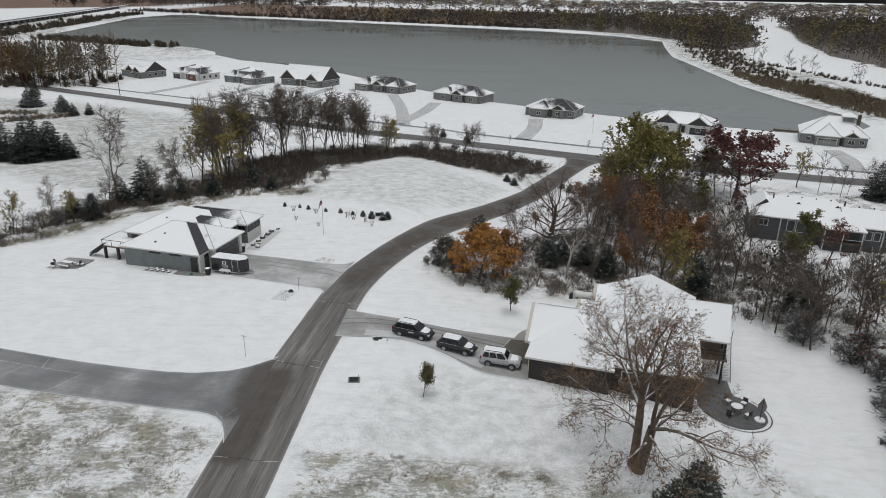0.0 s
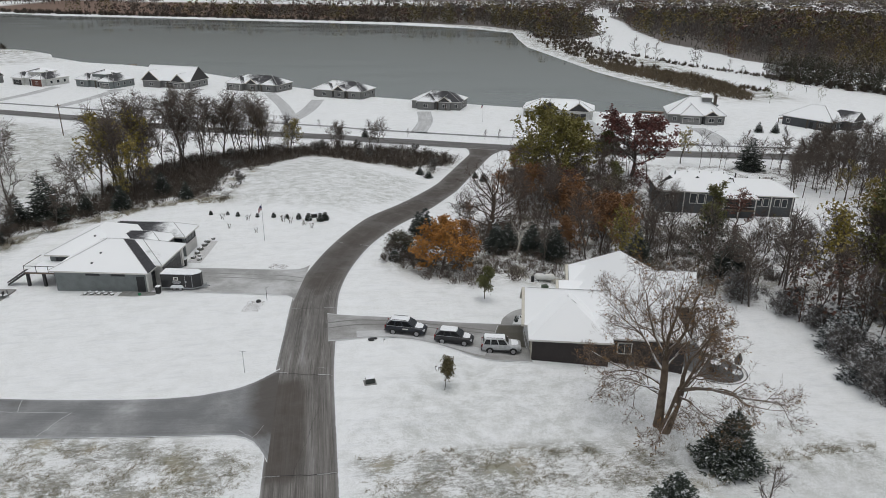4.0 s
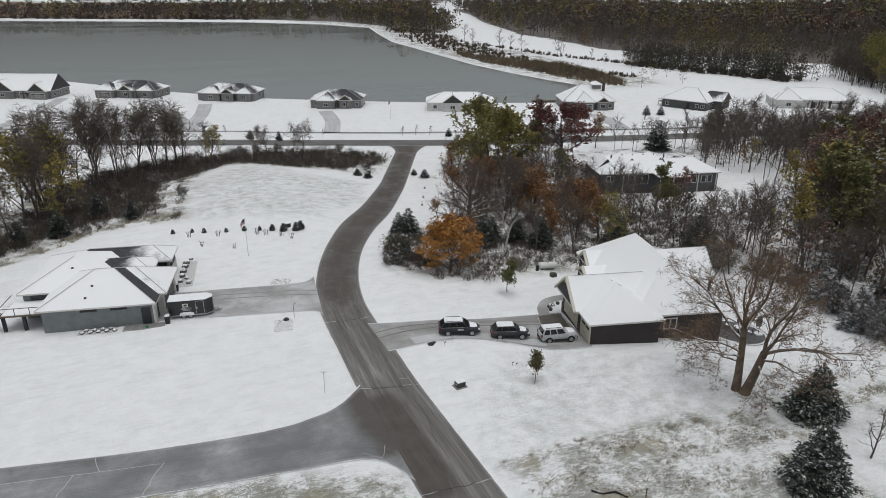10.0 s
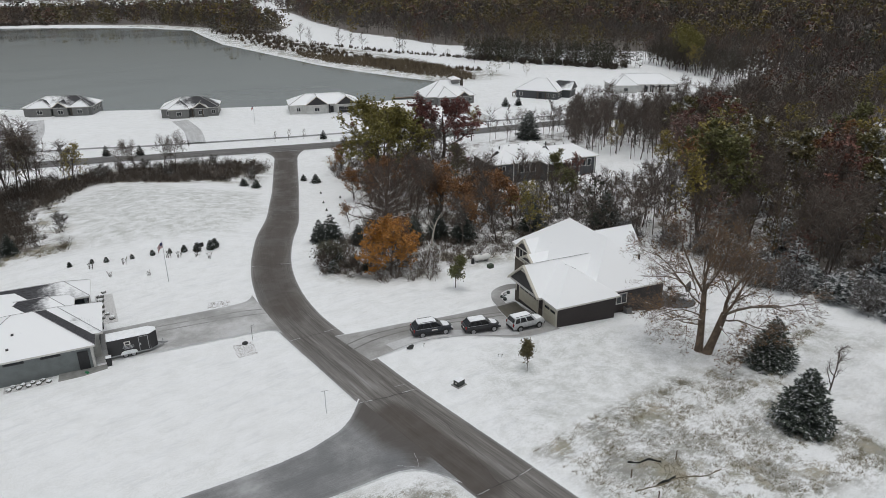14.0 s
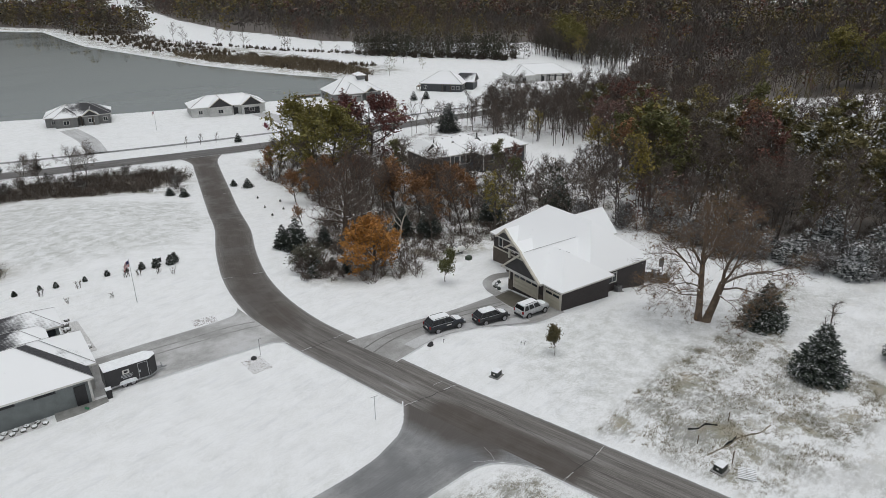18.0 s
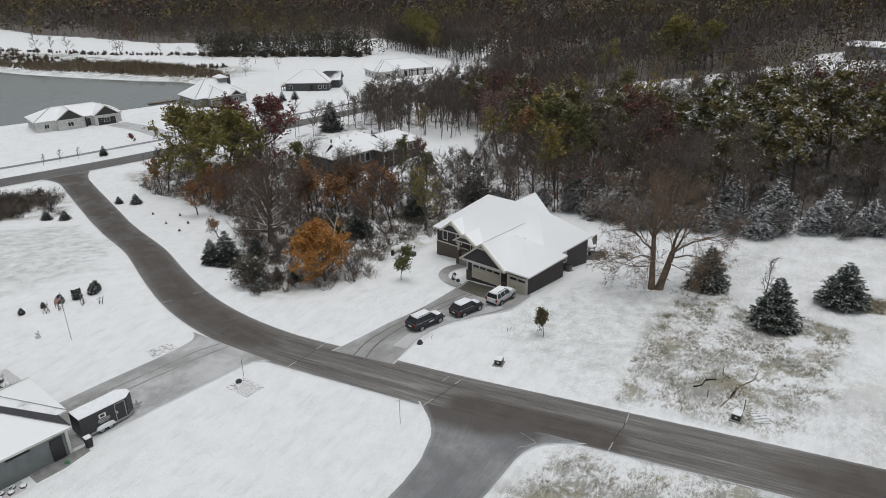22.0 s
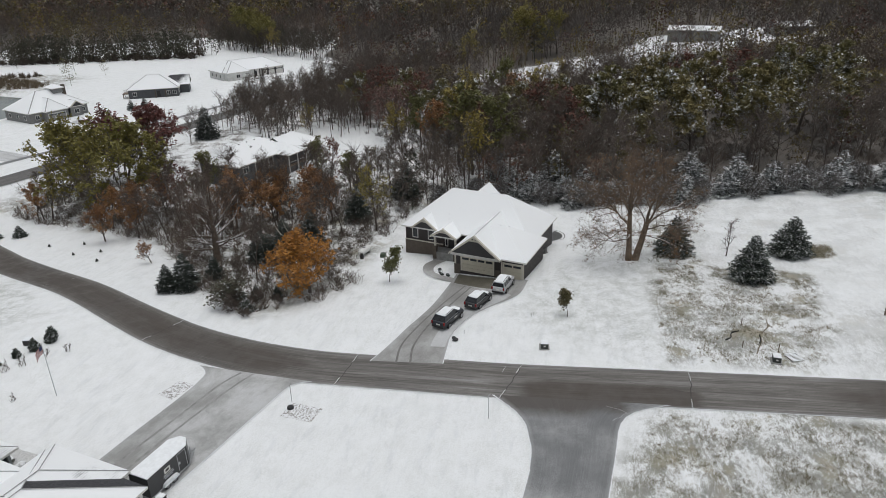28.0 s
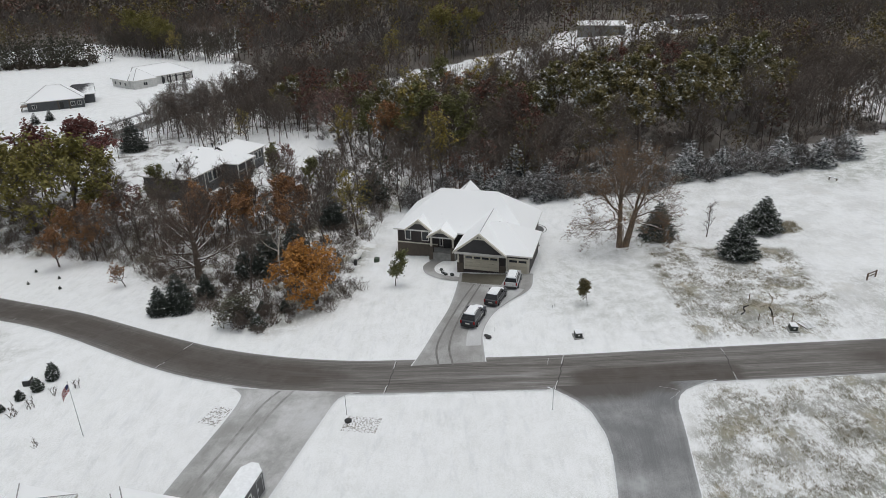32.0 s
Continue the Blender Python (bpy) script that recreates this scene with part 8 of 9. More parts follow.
# ---- cargo trailer ----
def trailer():
    t = new("cargo_trailer")
    t.matrix_world = pose(-33.35, 97.0, gz(-33.35, 97) + 0.06, 0, 0, -12)
    tagged(t, "black enclosed cargo trailer with snow on its flat roof", "trailer")
    black = paint("black_trailer_skin", (0.014, 0.014, 0.016), 0.4)
    w, z0, z1 = 1.05, 0.45, 2.45

    def ring(z, k=1.0):
        return [(-2.55, -w * k, z), (2.1, -w * k, z), (2.9, -0.35 * k, z), (2.9, 0.35 * k, z), (2.1, w * k, z), (-2.55, w * k, z)]
    part("body", loft([ring(z0), ring(z1)]), black, t)
    part("frame", loft([ring(z0 - 0.14, 1.01), ring(z0 + 0.02, 1.01)]), M_METAL, t, "silver lower frame rail")
    part("corner_cap", loft([[(2.08, -w * 1.012, z0), (2.45, -0.72, z0), (2.45, -0.70, z0), (2.08, -w, z0)], [(2.08, -w * 1.012, z0 + 0.6), (2.45, -0.72, z0 + 0.6), (2.45, -0.70, z0 + 0.6), (2.08, -w, z0 + 0.6)]]), M_METAL, t)
    part("roof_snow", loft([ring(z1 + 0.005, 0.99), ring(z1 + 0.09, 0.95)]), M_SNOWCAP, t, "layer of snow on the roof")
    for s in (-1, 1):
        for wx in (-0.75, 0.12):
            wheel(t, wx, s * (w + 0.02), 0.34, 0.2)
        bm = bmesh.new()
        outs, n = [], 8
        for yy in (s * w, s * (w + 0.26)):
            outs.append([bm.verts.new(p) for p in ((-1.25, yy, 0.5), (-1.1, yy, 0.78), (-0.7, yy, 0.86), (0.08, yy, 0.86), (0.48, yy, 0.78), (0.62, yy, 0.5))])
        for i in range(5):
            bm.faces.new((outs[0][i], outs[0][i + 1], outs[1][i + 1], outs[1][i]))
        bm.faces.new(outs[1])
        bmesh.ops.recalc_face_normals(bm, faces=bm.faces[:])
        part("mudguard", bm, M_SNOWCAP, t, "white mudguard over twin wheels")
    for x0, x1 in ((0.85, 1.9),):
        for a, b2, c, d in ((x0, x0 + 0.05, z0 + 0.1, z1 - 0.12), (x1 - 0.05, x1, z0 + 0.1, z1 - 0.12), (x0, x1, z1 - 0.17, z1 - 0.12)):
            box_part("side_door_trim", a, b2, -w - 0.012, -w + 0.02, c, d, M_METAL, t)
        box_part("door_latch", x0 + 0.08, x0 + 0.22, -w - 0.05, -w, 1.25, 1.5, M_METAL, t)
    # plain shapes for the mark and the lettering
    box_part("side_mark", -0.75, -0.05, -w - 0.012, -w - 0.003, 1.55, 2.05, M_FASCIA, t, "white square mark")
    box_part("side_mark_centre", -0.6, -0.2, -w - 0.018, -w - 0.012, 1.68, 1.93, M_PLASTIC, t)
    for k, (a, b2) in enumerate(((-0.9, 0.25), (-0.95, 0.3), (-0.8, 0.15))):
        box_part("lettering_bar", a, b2, -w - 0.012, -w - 0.003, 1.38 - 0.16 * k, 1.46 - 0.16 * k, M_METAL, t)
    box_part("tongue", 2.7, 4.0, -0.06, 0.06, 0.38, 0.5, M_METAL, t)
    box_part("jack", 3.45, 3.53, 0.07, 0.15, 0.02, 0.95, M_METAL, t)
    for s in (-1, 1):
        bm = bmesh.new()
        q = [bm.verts.new(p) for p in ((2.3, s * 0.8, 0.38), (2.3, s * 0.8, 0.48), (3.8, 0, 0.48), (3.8, 0, 0.38), (2.36, s * 0.88, 0.38), (2.36, s * 0.88, 0.48), (3.86, s * 0.08, 0.48), (3.86, s * 0.08, 0.38))]
        for f in ((0, 1, 2, 3), (7, 6, 5, 4), (0, 4, 5, 1), (1, 5, 6, 2), (2, 6, 7, 3), (3, 7, 4, 0)):
            bm.faces.new([q[i] for i in f])
        bmesh.ops.recalc_face_normals(bm, faces=bm.faces[:])
        part("draw_bar", bm, M_METAL, t)


trailer()


# ---- small things outdoors ----
def at_ground(name, x, y, rot=0.0, label="", cat="", group="", dz=0.0):
    e = new(name)
    e.matrix_world = pose(x, y, gz(x, y) + dz, 0, 0, rot)
    return tagged(e, label, cat, group)


def rod(name, a, b, r, material, parent, label="", k=8, r2=None):
    V, F = [], []
    tube(V, F, [Vector(a), Vector(b)], [r, r if r2 is None else r2], k)
    F.append(tuple(range(k))[::-1])
    F.append(tuple(range(k, 2 * k)))
    return part_mesh(name, mesh_of(name, V, F), material, parent, label)


def blob(name, c, r, material, parent, label="", seed=0, squash=1.0, rough=0.18):
    bm = bmesh.new()
    bmesh.ops.create_icosphere(bm, subdivisions=2, radius=1.0)
    for v in bm.verts:
        n = noise.noise(v.co * 1.7 + Vector((seed * 3.1, 0, 0)))
        v.co = Vector((v.co.x * r, v.co.y * r, v.co.z * r * squash)) * (1 + rough * n) + Vector(c)
    return part(name, bm, material, parent, label)


# flagpoles
M_FLAGRED, M_FLAGWHITE, M_FLAGBLUE = plain("flag_red", (0.30, 0.03, 0.035), 0.8), plain("flag_white", (0.6, 0.58, 0.56), 0.8), plain("flag_blue", (0.03, 0.035, 0.10), 0.8)


def flagpole(x, y, h, label, droop, rot):
    e = at_ground("flagpole", x, y, rot, label, "flagpole")
    rod("pole", (0, 0, -0.3), (0, 0, h), 0.045, M_METAL, e, r2=0.025)
    blob("finial", (0, 0, h + 0.06), 0.07, M_METAL, e)
    n, w, ln = 13, 0.85, 1.05
    for i in range(n):
        bm = bmesh.new()
        z1 = h - 0.1 - w * i / n
        z0 = h - 0.1 - w * (i + 1) / n
        start = 0.45 if i < 7 else 0.0
        pts = [start + (ln - start) * k / 6 for k in range(7)]
        prev = None
        for p in pts:
            fall = droop * p * p * 0.9
            yy = 0.09 * math.sin(p * 5)
            pair = (bm.verts.new((0.04 + p * (1 - 0.3 * droop), yy, z1 - fall)), bm.verts.new((0.04 + p * (1 - 0.3 * droop), yy, z0 - fall)))
            if prev:
                bm.faces.new((prev[0], prev[1], pair[1], pair[0]))
            prev = pair
        part("stripe", bm, M_FLAGWHITE if i % 2 else M_FLAGRED, e)
    bm = bmesh.new()
    q = []
    for p in (0.0, 0.22, 0.45):
        fall, yy = droop * p * p * 0.9, 0.09 * math.sin(p * 5)
        q.append((bm.verts.new((0.04 + p * (1 - 0.3 * droop), yy, h - 0.1 - fall)), bm.verts.new((0.04 + p * (1 - 0.3 * droop), yy, h - 0.1 - w * 7 / 13 - fall))))
    for a, b in zip(q, q[1:]):
        bm.faces.new((a[0], a[1], b[1], b[0]))
    part("canton", bm, M_FLAGBLUE, e)


flagpole(-23.07, 115.95, 6.4, "slim metal flagpole with a striped flag hanging", 0.9, 150)
flagpole(45.6, 241.0, 6.5, "flagpole with a limp striped flag on a shore lawn", 0.6, 200)


def utility_box(x, y, rot, label):
    e = at_ground("transformer_box", x, y, rot, label, "utility box")
    e.matrix_world = e.matrix_world @ Matrix.Diagonal((0.85, 0.85, 0.85, 1))
    box_part("pad", -0.75, 0.75, -0.65, 0.65, -0.2, 0.1, M_CONCRETE, e)
    box_part("cabinet", -0.55, 0.55, -0.45, 0.45, 0.1, 0.78, plain("green_black_cabinet", (0.03, 0.036, 0.032), 0.5), e, "", 0.03)
    box_part("snow_cap", -0.56, 0.56, -0.46, 0.46, 0.785, 0.86, M_SNOWCAP, e, "", 0.03)
    box_part("warning_label", -0.57, -0.552, -0.12, 0.12, 0.4, 0.56, M_FASCIA, e, "small pale label plate")


utility_box(-9.2, 64.8, 5, "dark green transformer box on a concrete pad")
utility_box(-10.4, 41.1, -8, "dark green transformer box among dead grass")
p = at_ground("pallet", -9.6, 39.2, 20, "snow-covered wooden pallet lying beside the utility box", "pallet")
for i in range(7):
    box_part("slat", -0.75 + 0.22 * i, -0.62 + 0.22 * i, -0.7, 0.7, 0.10, 0.13, M_SNOWCAP, p)
for yy in (-0.65, 0, 0.57):
    box_part("bearer", -0.75, 0.75, yy, yy + 0.08, 0.0, 0.10, M_TIMBER, p)
for x, y, hh in ((-9.0, 40.6, 1.3), (-3.0, 43.0, 1.0), (-8.0, 43.9, 0.9)):
    e = at_ground("stake", x, y, 0, "weathered wooden survey stake", "stake", "stakes")
    box_part("post", -0.035, 0.035, -0.035, 0.035, -0.2, hh, M_TIMBER, e)


def silt_fence(pts, h, material, label):
    rng = random.Random(len(pts) * 7 + int(pts[0][0] * 10))
    line = smooth_line(pts, 0.35)
    V, F = [], []
    for i, q in enumerate(line):
        hh = h * rng.uniform(0.55, 1.1)
        z = gz(q.x, q.y)
        V += [Vector((q.x, q.y, z)), Vector((q.x + rng.uniform(-0.05, 0.12), q.y + rng.uniform(-0.1, 0.1), z + hh)), Vector((q.x + 0.1, q.y + 0.08, z))]
        if i:
            k = 3 * i
            F += [(k - 3, k, k + 1, k - 2), (k - 2, k + 1, k + 2, k - 1)]
    ob = part_mesh("silt_fence", mesh_of("silt_fence", V, F), material)
    tagged(ob, label, "silt fence", "silt fence")


M_FABRIC, M_TANFAB = plain("black_fabric", (0.03, 0.03, 0.03), 0.9), plain("tan_fabric", (0.22, 0.19, 0.14), 0.9)
silt_fence([(-6.6, 45.3), (-5.9, 44.6), (-5.0, 44.4), (-4.4, 43.5)], 0.24, M_FABRIC, "torn black silt fence sagging in dead grass")
silt_fence([(-9.2, 42.6), (-8.0, 42.2), (-6.6, 41.6), (-5.0, 41.3), (-3.2, 40.2), (-1.2, 39.8)], 0.12, M_TANFAB, "collapsed tan silt fence among dead grass")
silt_fence([(-7.2, 42.0), (-6.2, 41.6), (-5.3, 41.5)], 0.28, M_FABRIC, "scrap of black silt fence among dead grass")

# lawn post with a crossbar near the corner, and the yard hydrant with its hook
e = at_ground("bird_perch", -22.36, 69.47, -20, "thin metal post with a short crossbar on the lawn", "post")
rod("post", (0, 0, -0.2), (0, 0, 2.6), 0.03, M_METAL, e)
rod("crossbar", (-0.35, 0, 2.6), (0.35, 0, 2.6), 0.03, M_METAL, e)
e = at_ground("shepherd_hook", -21.2, 89.9, 0, "thin dark garden hook by the driveway", "garden hook")
rod("post", (0, 0, -0.2), (0, 0, 2.0), 0.025, M_PLASTIC, e)
rod("arm", (0, 0, 2.0), (0.4, 0.1, 2.0), 0.02, M_PLASTIC, e)
# plain dark blob where a culvert end seems to open
e = at_ground("yard_stone", -22.3, 89.6, 0, "small dark blob set beside the driveway", "stone")
blob("boulder", (0, 0, 0.12), 0.38, M_PLASTIC, e, "", 2, 0.6)
for a, b in (((-22.9, 89.3), (-24.2, 91.4)), ((-20.9, 89.2), (-19.5, 90.7)), ((-23.5, 88.6), (-21.6, 88.1))):
    ribbon([Vector(a).lerp(Vector(b), k / 6) + Vector((rnd.uniform(-0.05, 0.05), 0)) for k in range(7)], 0.09, 0.03, "edging_strip", M_CRACK, e)

M_STONY = Mat("stony_plot_under_snow", 0.9)
M_STONY.color(M_STONY.mix(M_STONY.step(M_STONY.noise(5.5, 3, 0.7), 0.50, 0.58), (0.80, 0.81, 0.83), (0.24, 0.23, 0.21)))
for cx, cy, rz, lx, ly in ((-22.9, 88.2, -12, 2.3, 3.6), (-20.2, 103.6, -22, 3.0, 2.2)):
    ca, sa = math.cos(radians(rz)), math.sin(radians(rz))
    corner = [Vector((cx + u * lx / 2 * ca - v * ly / 2 * sa, cy + u * lx / 2 * sa + v * ly / 2 * ca)) for u, v in ((-1, -1), (1, -1), (1, 1), (-1, 1))]
    strip("pavement_plot", resample([corner[0], corner[3]], 8), resample([corner[1], corner[2]], 8), 0.03, M_STONY.m, "small stony plot showing through the snow", "garden bed", cols=5)

# propane tank and green box behind the brown house
e = at_ground("propane_tank", 19.9, 94.3, -15, "white propane tank lying on short feet in the snow", "tank")
V, F = [], []
tube(V, F, [Vector((x, 0, 0.75)) for x in (-1.55, -1.45, -1.2, 1.2, 1.45, 1.55)], [0.1, 0.36, 0.5, 0.5, 0.36, 0.1], 14)
F += [tuple(range(14))[::-1], tuple(range(len(V) - 14, len(V)))]
part_mesh("tank", mesh_of("tank", V, F), plain("white_tank_paint", (0.68, 0.68, 0.66), 0.4, vary=0.08), e)
for x in (-0.9, 0.9):
    box_part("foot", x - 0.12, x + 0.12, -0.4, 0.4, -0.1, 0.35, M_CONCRETE, e)
rod("dome", (0, 0, 1.2), (0, 0, 1.42), 0.2, M_METAL, e)
e = at_ground("utility_pedestal", 18.9, 91.0, 0, "low green utility pedestal in the lawn", "utility box")
box_part("cabinet", -0.45, 0.45, -0.4, 0.4, -0.1, 0.6, plain("moss_green_plastic", (0.05, 0.07, 0.045), 0.7), e, "", 0.05)
e = at_ground("barrel", 18.0, 94.2, 0, "small dark barrel standing in the snow", "barrel")
rod("drum", (0, 0, -0.1), (0, 0, 0.9), 0.28, M_PLASTIC, e, "", 12, 0.24)

# air conditioner beside the brown house
e = at_ground("air_conditioner", 20.9, 66.2, -15, "grey air conditioner unit beside the house wall", "air conditioner")
box_part("casing", -0.42, 0.42, -0.42, 0.42, 0.05, 0.85, plain("ac_casing", (0.13, 0.13, 0.13), 0.6), e, "", 0.03)
rod("fan_guard", (0, 0, 0.85), (0, 0, 0.90), 0.34, M_PLASTIC, e, "", 16)
box_part("pad", -0.6, 0.6, -0.6, 0.6, -0.2, 0.05, M_CONCRETE, e)

# front path of the brown house
wl = resample(smooth_line([(8.6, 78.3), (9.7, 80.6), (12.1, 83.0), (15.1, 83.7), (16.9, 83.0), (18.7, 81.6)], 0.6), 24)
wr = resample(smooth_line([(10.2, 78.2), (11.2, 80.2), (12.6, 81.6), (14.7, 81.9), (16.2, 81.2), (17.2, 80.4)], 0.6), 24)
strip("pavement_front_path", wr, wl, 0.075, M_DRIVE, "curved concrete path to the front porch", "path", cols=3)
for i, (x, y) in enumerate(((11.4, 80.2), (11.0, 79.3), (12.2, 80.6), (13.2, 80.9))):
    e = at_ground("garden_shrub", x, y, 0, "small snowy shrub in the front bed", "shrub", "front bed shrubs")
    blob("clump", (0, 0, 0.18), 0.3, M_NEEDLEFROST, e, "", i, 0.8, 0.5)


# patio with chairs behind the brown house
def patio():
    pavers = plain("wet_dark_pavers", (0.10, 0.10, 0.10), 0.4, vary=0.35, scale=1.2, world_space=True)
    arc = [math.pi * (1 - k / 20) for k in range(21)]
    up = [Vector((32.0 + 3.7 * math.cos(a), 67.2 + 3.7 * math.sin(a))) for a in arc]
    down = [Vector((32.0 + 3.7 * math.cos(a), 67.2 - 3.7 * math.sin(a))) for a in arc]
    strip("pavement_patio", down, up, 0.06, pavers, "round dark paved patio behind the house", "patio", cols=8)
    # concrete under the porch; its shade is put into the dark paver colour
    strip("pavement_patio_walk", resample([Vector((28.2, 66.8)), Vector((30.4, 75.2))], 10), resample([Vector((32.6, 66.0)), Vector((34.0, 74.2))], 10), 0.05, pavers, "strip below the rear porch, coloured dark for the porch's shade", "patio", cols=5)
    edge = [Vector((32.0 + 4.1 * math.cos(a), 67.2 + 4.1 * math.sin(a))) for a in np.linspace(-2.2, 0.7, 24)]
    ribbon(edge, 0.12, 0.06, "edging_strip", M_CRACK, bpy.data.objects["pavement_patio"])
    z = gz(32.4, 67.0) + 0.07
    e = new("patio_table")
    e.matrix_world = pose(32.4, 67.05, z)
    tagged(e, "round metal patio table topped with snow", "table")
    rod("tabletop", (0, 0, 0.70), (0, 0, 0.74), 0.65, M_PLASTIC, e, "", 18)
    rod("snow_cover", (0, 0, 0.74), (0, 0, 0.80), 0.62, M_SNOWCAP, e, "", 18)
    for k in range(4):
        a = math.pi / 4 + k * math.pi / 2
        rod("leg", (0.5 * math.cos(a), 0.5 * math.sin(a), 0), (0.35 * math.cos(a), 0.35 * math.sin(a), 0.7), 0.025, M_PLASTIC, e)
    first = None
    for x, y, rot in ((32.0, 68.6, 120), (33.6, 68.2, 40), (31.3, 66.0, -130), (33.2, 65.9, -60)):
        m = pose(x, y, z, 0, 0, rot)
        if first is None:
            first = new("patio_chair")
            tagged(first, "metal patio chair with snow on the seat", "chair", "patio chairs")
            box_part("seat", -0.28, 0.28, -0.28, 0.28, 0.40, 0.44, M_PLASTIC, first)
            box_part("snow_cover", -0.26, 0.26, -0.26, 0.26, 0.44, 0.52, M_SNOWCAP, first)
            box_part("backrest", 0.27, 0.31, -0.28, 0.28, 0.44, 1.0, M_PLASTIC, first)
            for sx in (-0.25, 0.25):
                for sy in (-0.25, 0.25):
                    rod("leg", (sx, sy, 0), (sx, sy, 0.4), 0.02, M_PLASTIC, first)
            first.matrix_basis = m
        else:
            copy_thing(first, m)
    e = new("patio_umbrella")
    e.matrix_world = pose(34.4, 65.6, z, 0, 0, 60)
    tagged(e, "folded grey cantilever umbrella on a snowy base", "umbrella")
    rod("base", (0, 0, 0), (0, 0, 0.14), 0.55, M_SNOWCAP, e, "", 16)
    rod("pole", (0, 0, 0.1), (0, 0, 2.7), 0.04, M_PLASTIC, e)
    part("canopy", loft([[(0.0, -0.05, 2.7), (0.1, 0.05, 2.75), (0.0, 0.08, 2.6)], [(0.3, -0.45, 1.7), (0.9, 0.1, 1.9), (0.3, 0.5, 1.6)], [(0.25, -0.3, 1.0), (0.7, 0.1, 1.1), (0.25, 0.35, 0.95)]]), plain("grey_canvas", (0.20, 0.19, 0.18), 0.9), e)


patio()


# slab with a picnic table behind the grey house, bins, round shrubs along its front
bm = bmesh.new()
zb = gz(-59.3, 97.4) + 0.07
q = [bm.verts.new((x, y, zb)) for x, y in ((-62.2, 94.9), (-57.2, 94.2), (-56.4, 100.2), (-60.8, 100.8))]
bm.faces.new(q)
r = bmesh.ops.extrude_face_region(bm, geom=bm.faces[:])
bmesh.ops.translate(bm, vec=(0, 0, -0.5), verts=[v for v in r["geom"] if isinstance(v, bmesh.types.BMVert)])
bmesh.ops.recalc_face_normals(bm, faces=bm.faces[:])
tagged(part("pavement_slab", bm, M_DRIVE), "concrete slab patio in the lawn", "patio", kind="structure")
e = at_ground("picnic_table", -58.8, 97.0, -15, "picnic table with benches buried in snow", "table")
box_part("tabletop", -0.95, 0.95, -0.4, 0.4, 0.78, 0.84, M_TIMBER, e)
box_part("snow_cover", -0.93, 0.93, -0.38, 0.38, 0.84, 0.94, M_SNOWCAP, e, "", 0.03)
for s in (-1, 1):
    box_part("bench", -0.95, 0.95, s * 0.72 - 0.14, s * 0.72 + 0.14, 0.46, 0.51, M_TIMBER, e)
    box_part("bench_snow", -0.93, 0.93, s * 0.72 - 0.13, s * 0.72 + 0.13, 0.51, 0.58, M_SNOWCAP, e)
    for x in (-0.7, 0.7):
        rod("leg", (x, s * 0.75, 0.0), (x, s * 0.15, 0.8), 0.05, M_TIMBER, e)
for k, (du, dv) in enumerate(((1.6, 0.4), (2.1, 0.5), (-2.6, 0.6), (-1.8, -0.9))):
    e = at_ground("garden_chair", -58.8 + du, 97.0 + dv, 30 * k, "low garden chair under snow beside the picnic table", "chair", "garden chairs")
    box_part("seat", -0.3, 0.3, -0.3, 0.3, 0.36, 0.42, M_PLASTIC, e)
    box_part("backrest", 0.24, 0.3, -0.3, 0.3, 0.42, 0.95, M_PLASTIC, e)
    box_part("snow_cover", -0.28, 0.24, -0.28, 0.28, 0.42, 0.5, M_SNOWCAP, e)
    for sx in (-0.26, 0.26):
        for sy in (-0.26, 0.26):
            rod("leg", (sx, sy, 0.05), (sx, sy, 0.37), 0.02, M_PLASTIC, e)
for x, y in ((-36.3, 95.4), (-34.6, 106.6)):
    e = at_ground("wheelie_bin", x, y, -13, "black wheeled bin standing by the garage", "bin", "wheeled bins")
    part("bin_body", loft([[(-0.24, -0.26, 0.0), (0.24, -0.26, 0.0), (0.24, 0.26, 0.0), (-0.24, 0.26, 0.0)], [(-0.3, -0.33, 1.0), (0.3, -0.33, 1.0), (0.3, 0.33, 1.0), (-0.3, 0.33, 1.0)]]), M_PLASTIC, e)
    box_part("lid", -0.33, 0.33, -0.36, 0.36, 1.0, 1.07, M_PLASTIC, e)
    box_part("snow_cap", -0.3, 0.3, -0.33, 0.33, 1.07, 1.13, M_SNOWCAP, e)
bed = strip("pavement_bed", resample([Vector((-34.6, 107.8)), Vector((-33.0, 117.2))], 8), resample([Vector((-32.4, 107.3)), Vector((-30.8, 116.7))], 8), 0.03, plain("snowy_gravel", (0.55, 0.55, 0.55), 0.9, vary=0.3, scale=6), "gravel bed along the house front", "bed", cols=2)
for i, (x, y, s) in enumerate(((-33.8, 109.6, 0.42), (-33.5, 111.5, 0.46), (-33.2, 113.1, 0.55), (-32.8, 114.8, 0.5), (-32.5, 116.1, 0.5), (-31.7, 117.6, 0.35), (-32.8, 108.7, 0.42), (-33.0, 110.4, 0.32))):
    e = at_ground("round_shrub", x, y, 0, "rounded clipped shrub or boulder in a snowy bed", "shrub", "front bed boulders")
    blob("clump", (0, 0, s * 0.45), s, snowy("dull_shrub", (0.10, 0.10, 0.09), 0.4, 0.8, 0.9) if i == 0 else bpy.data.materials["dull_shrub"], e, "", i, 0.8, 0.3)
e = at_ground("green_hose", -38.8, 95.2, 0, "green garden hose coiled by the side door", "hose")
rod("coil", (0, 0, 0.05), (0.1, 0, 0.18), 0.28, plain("hose_green", (0.02, 0.16, 0.07), 0.5), e, "", 12, 0.2)

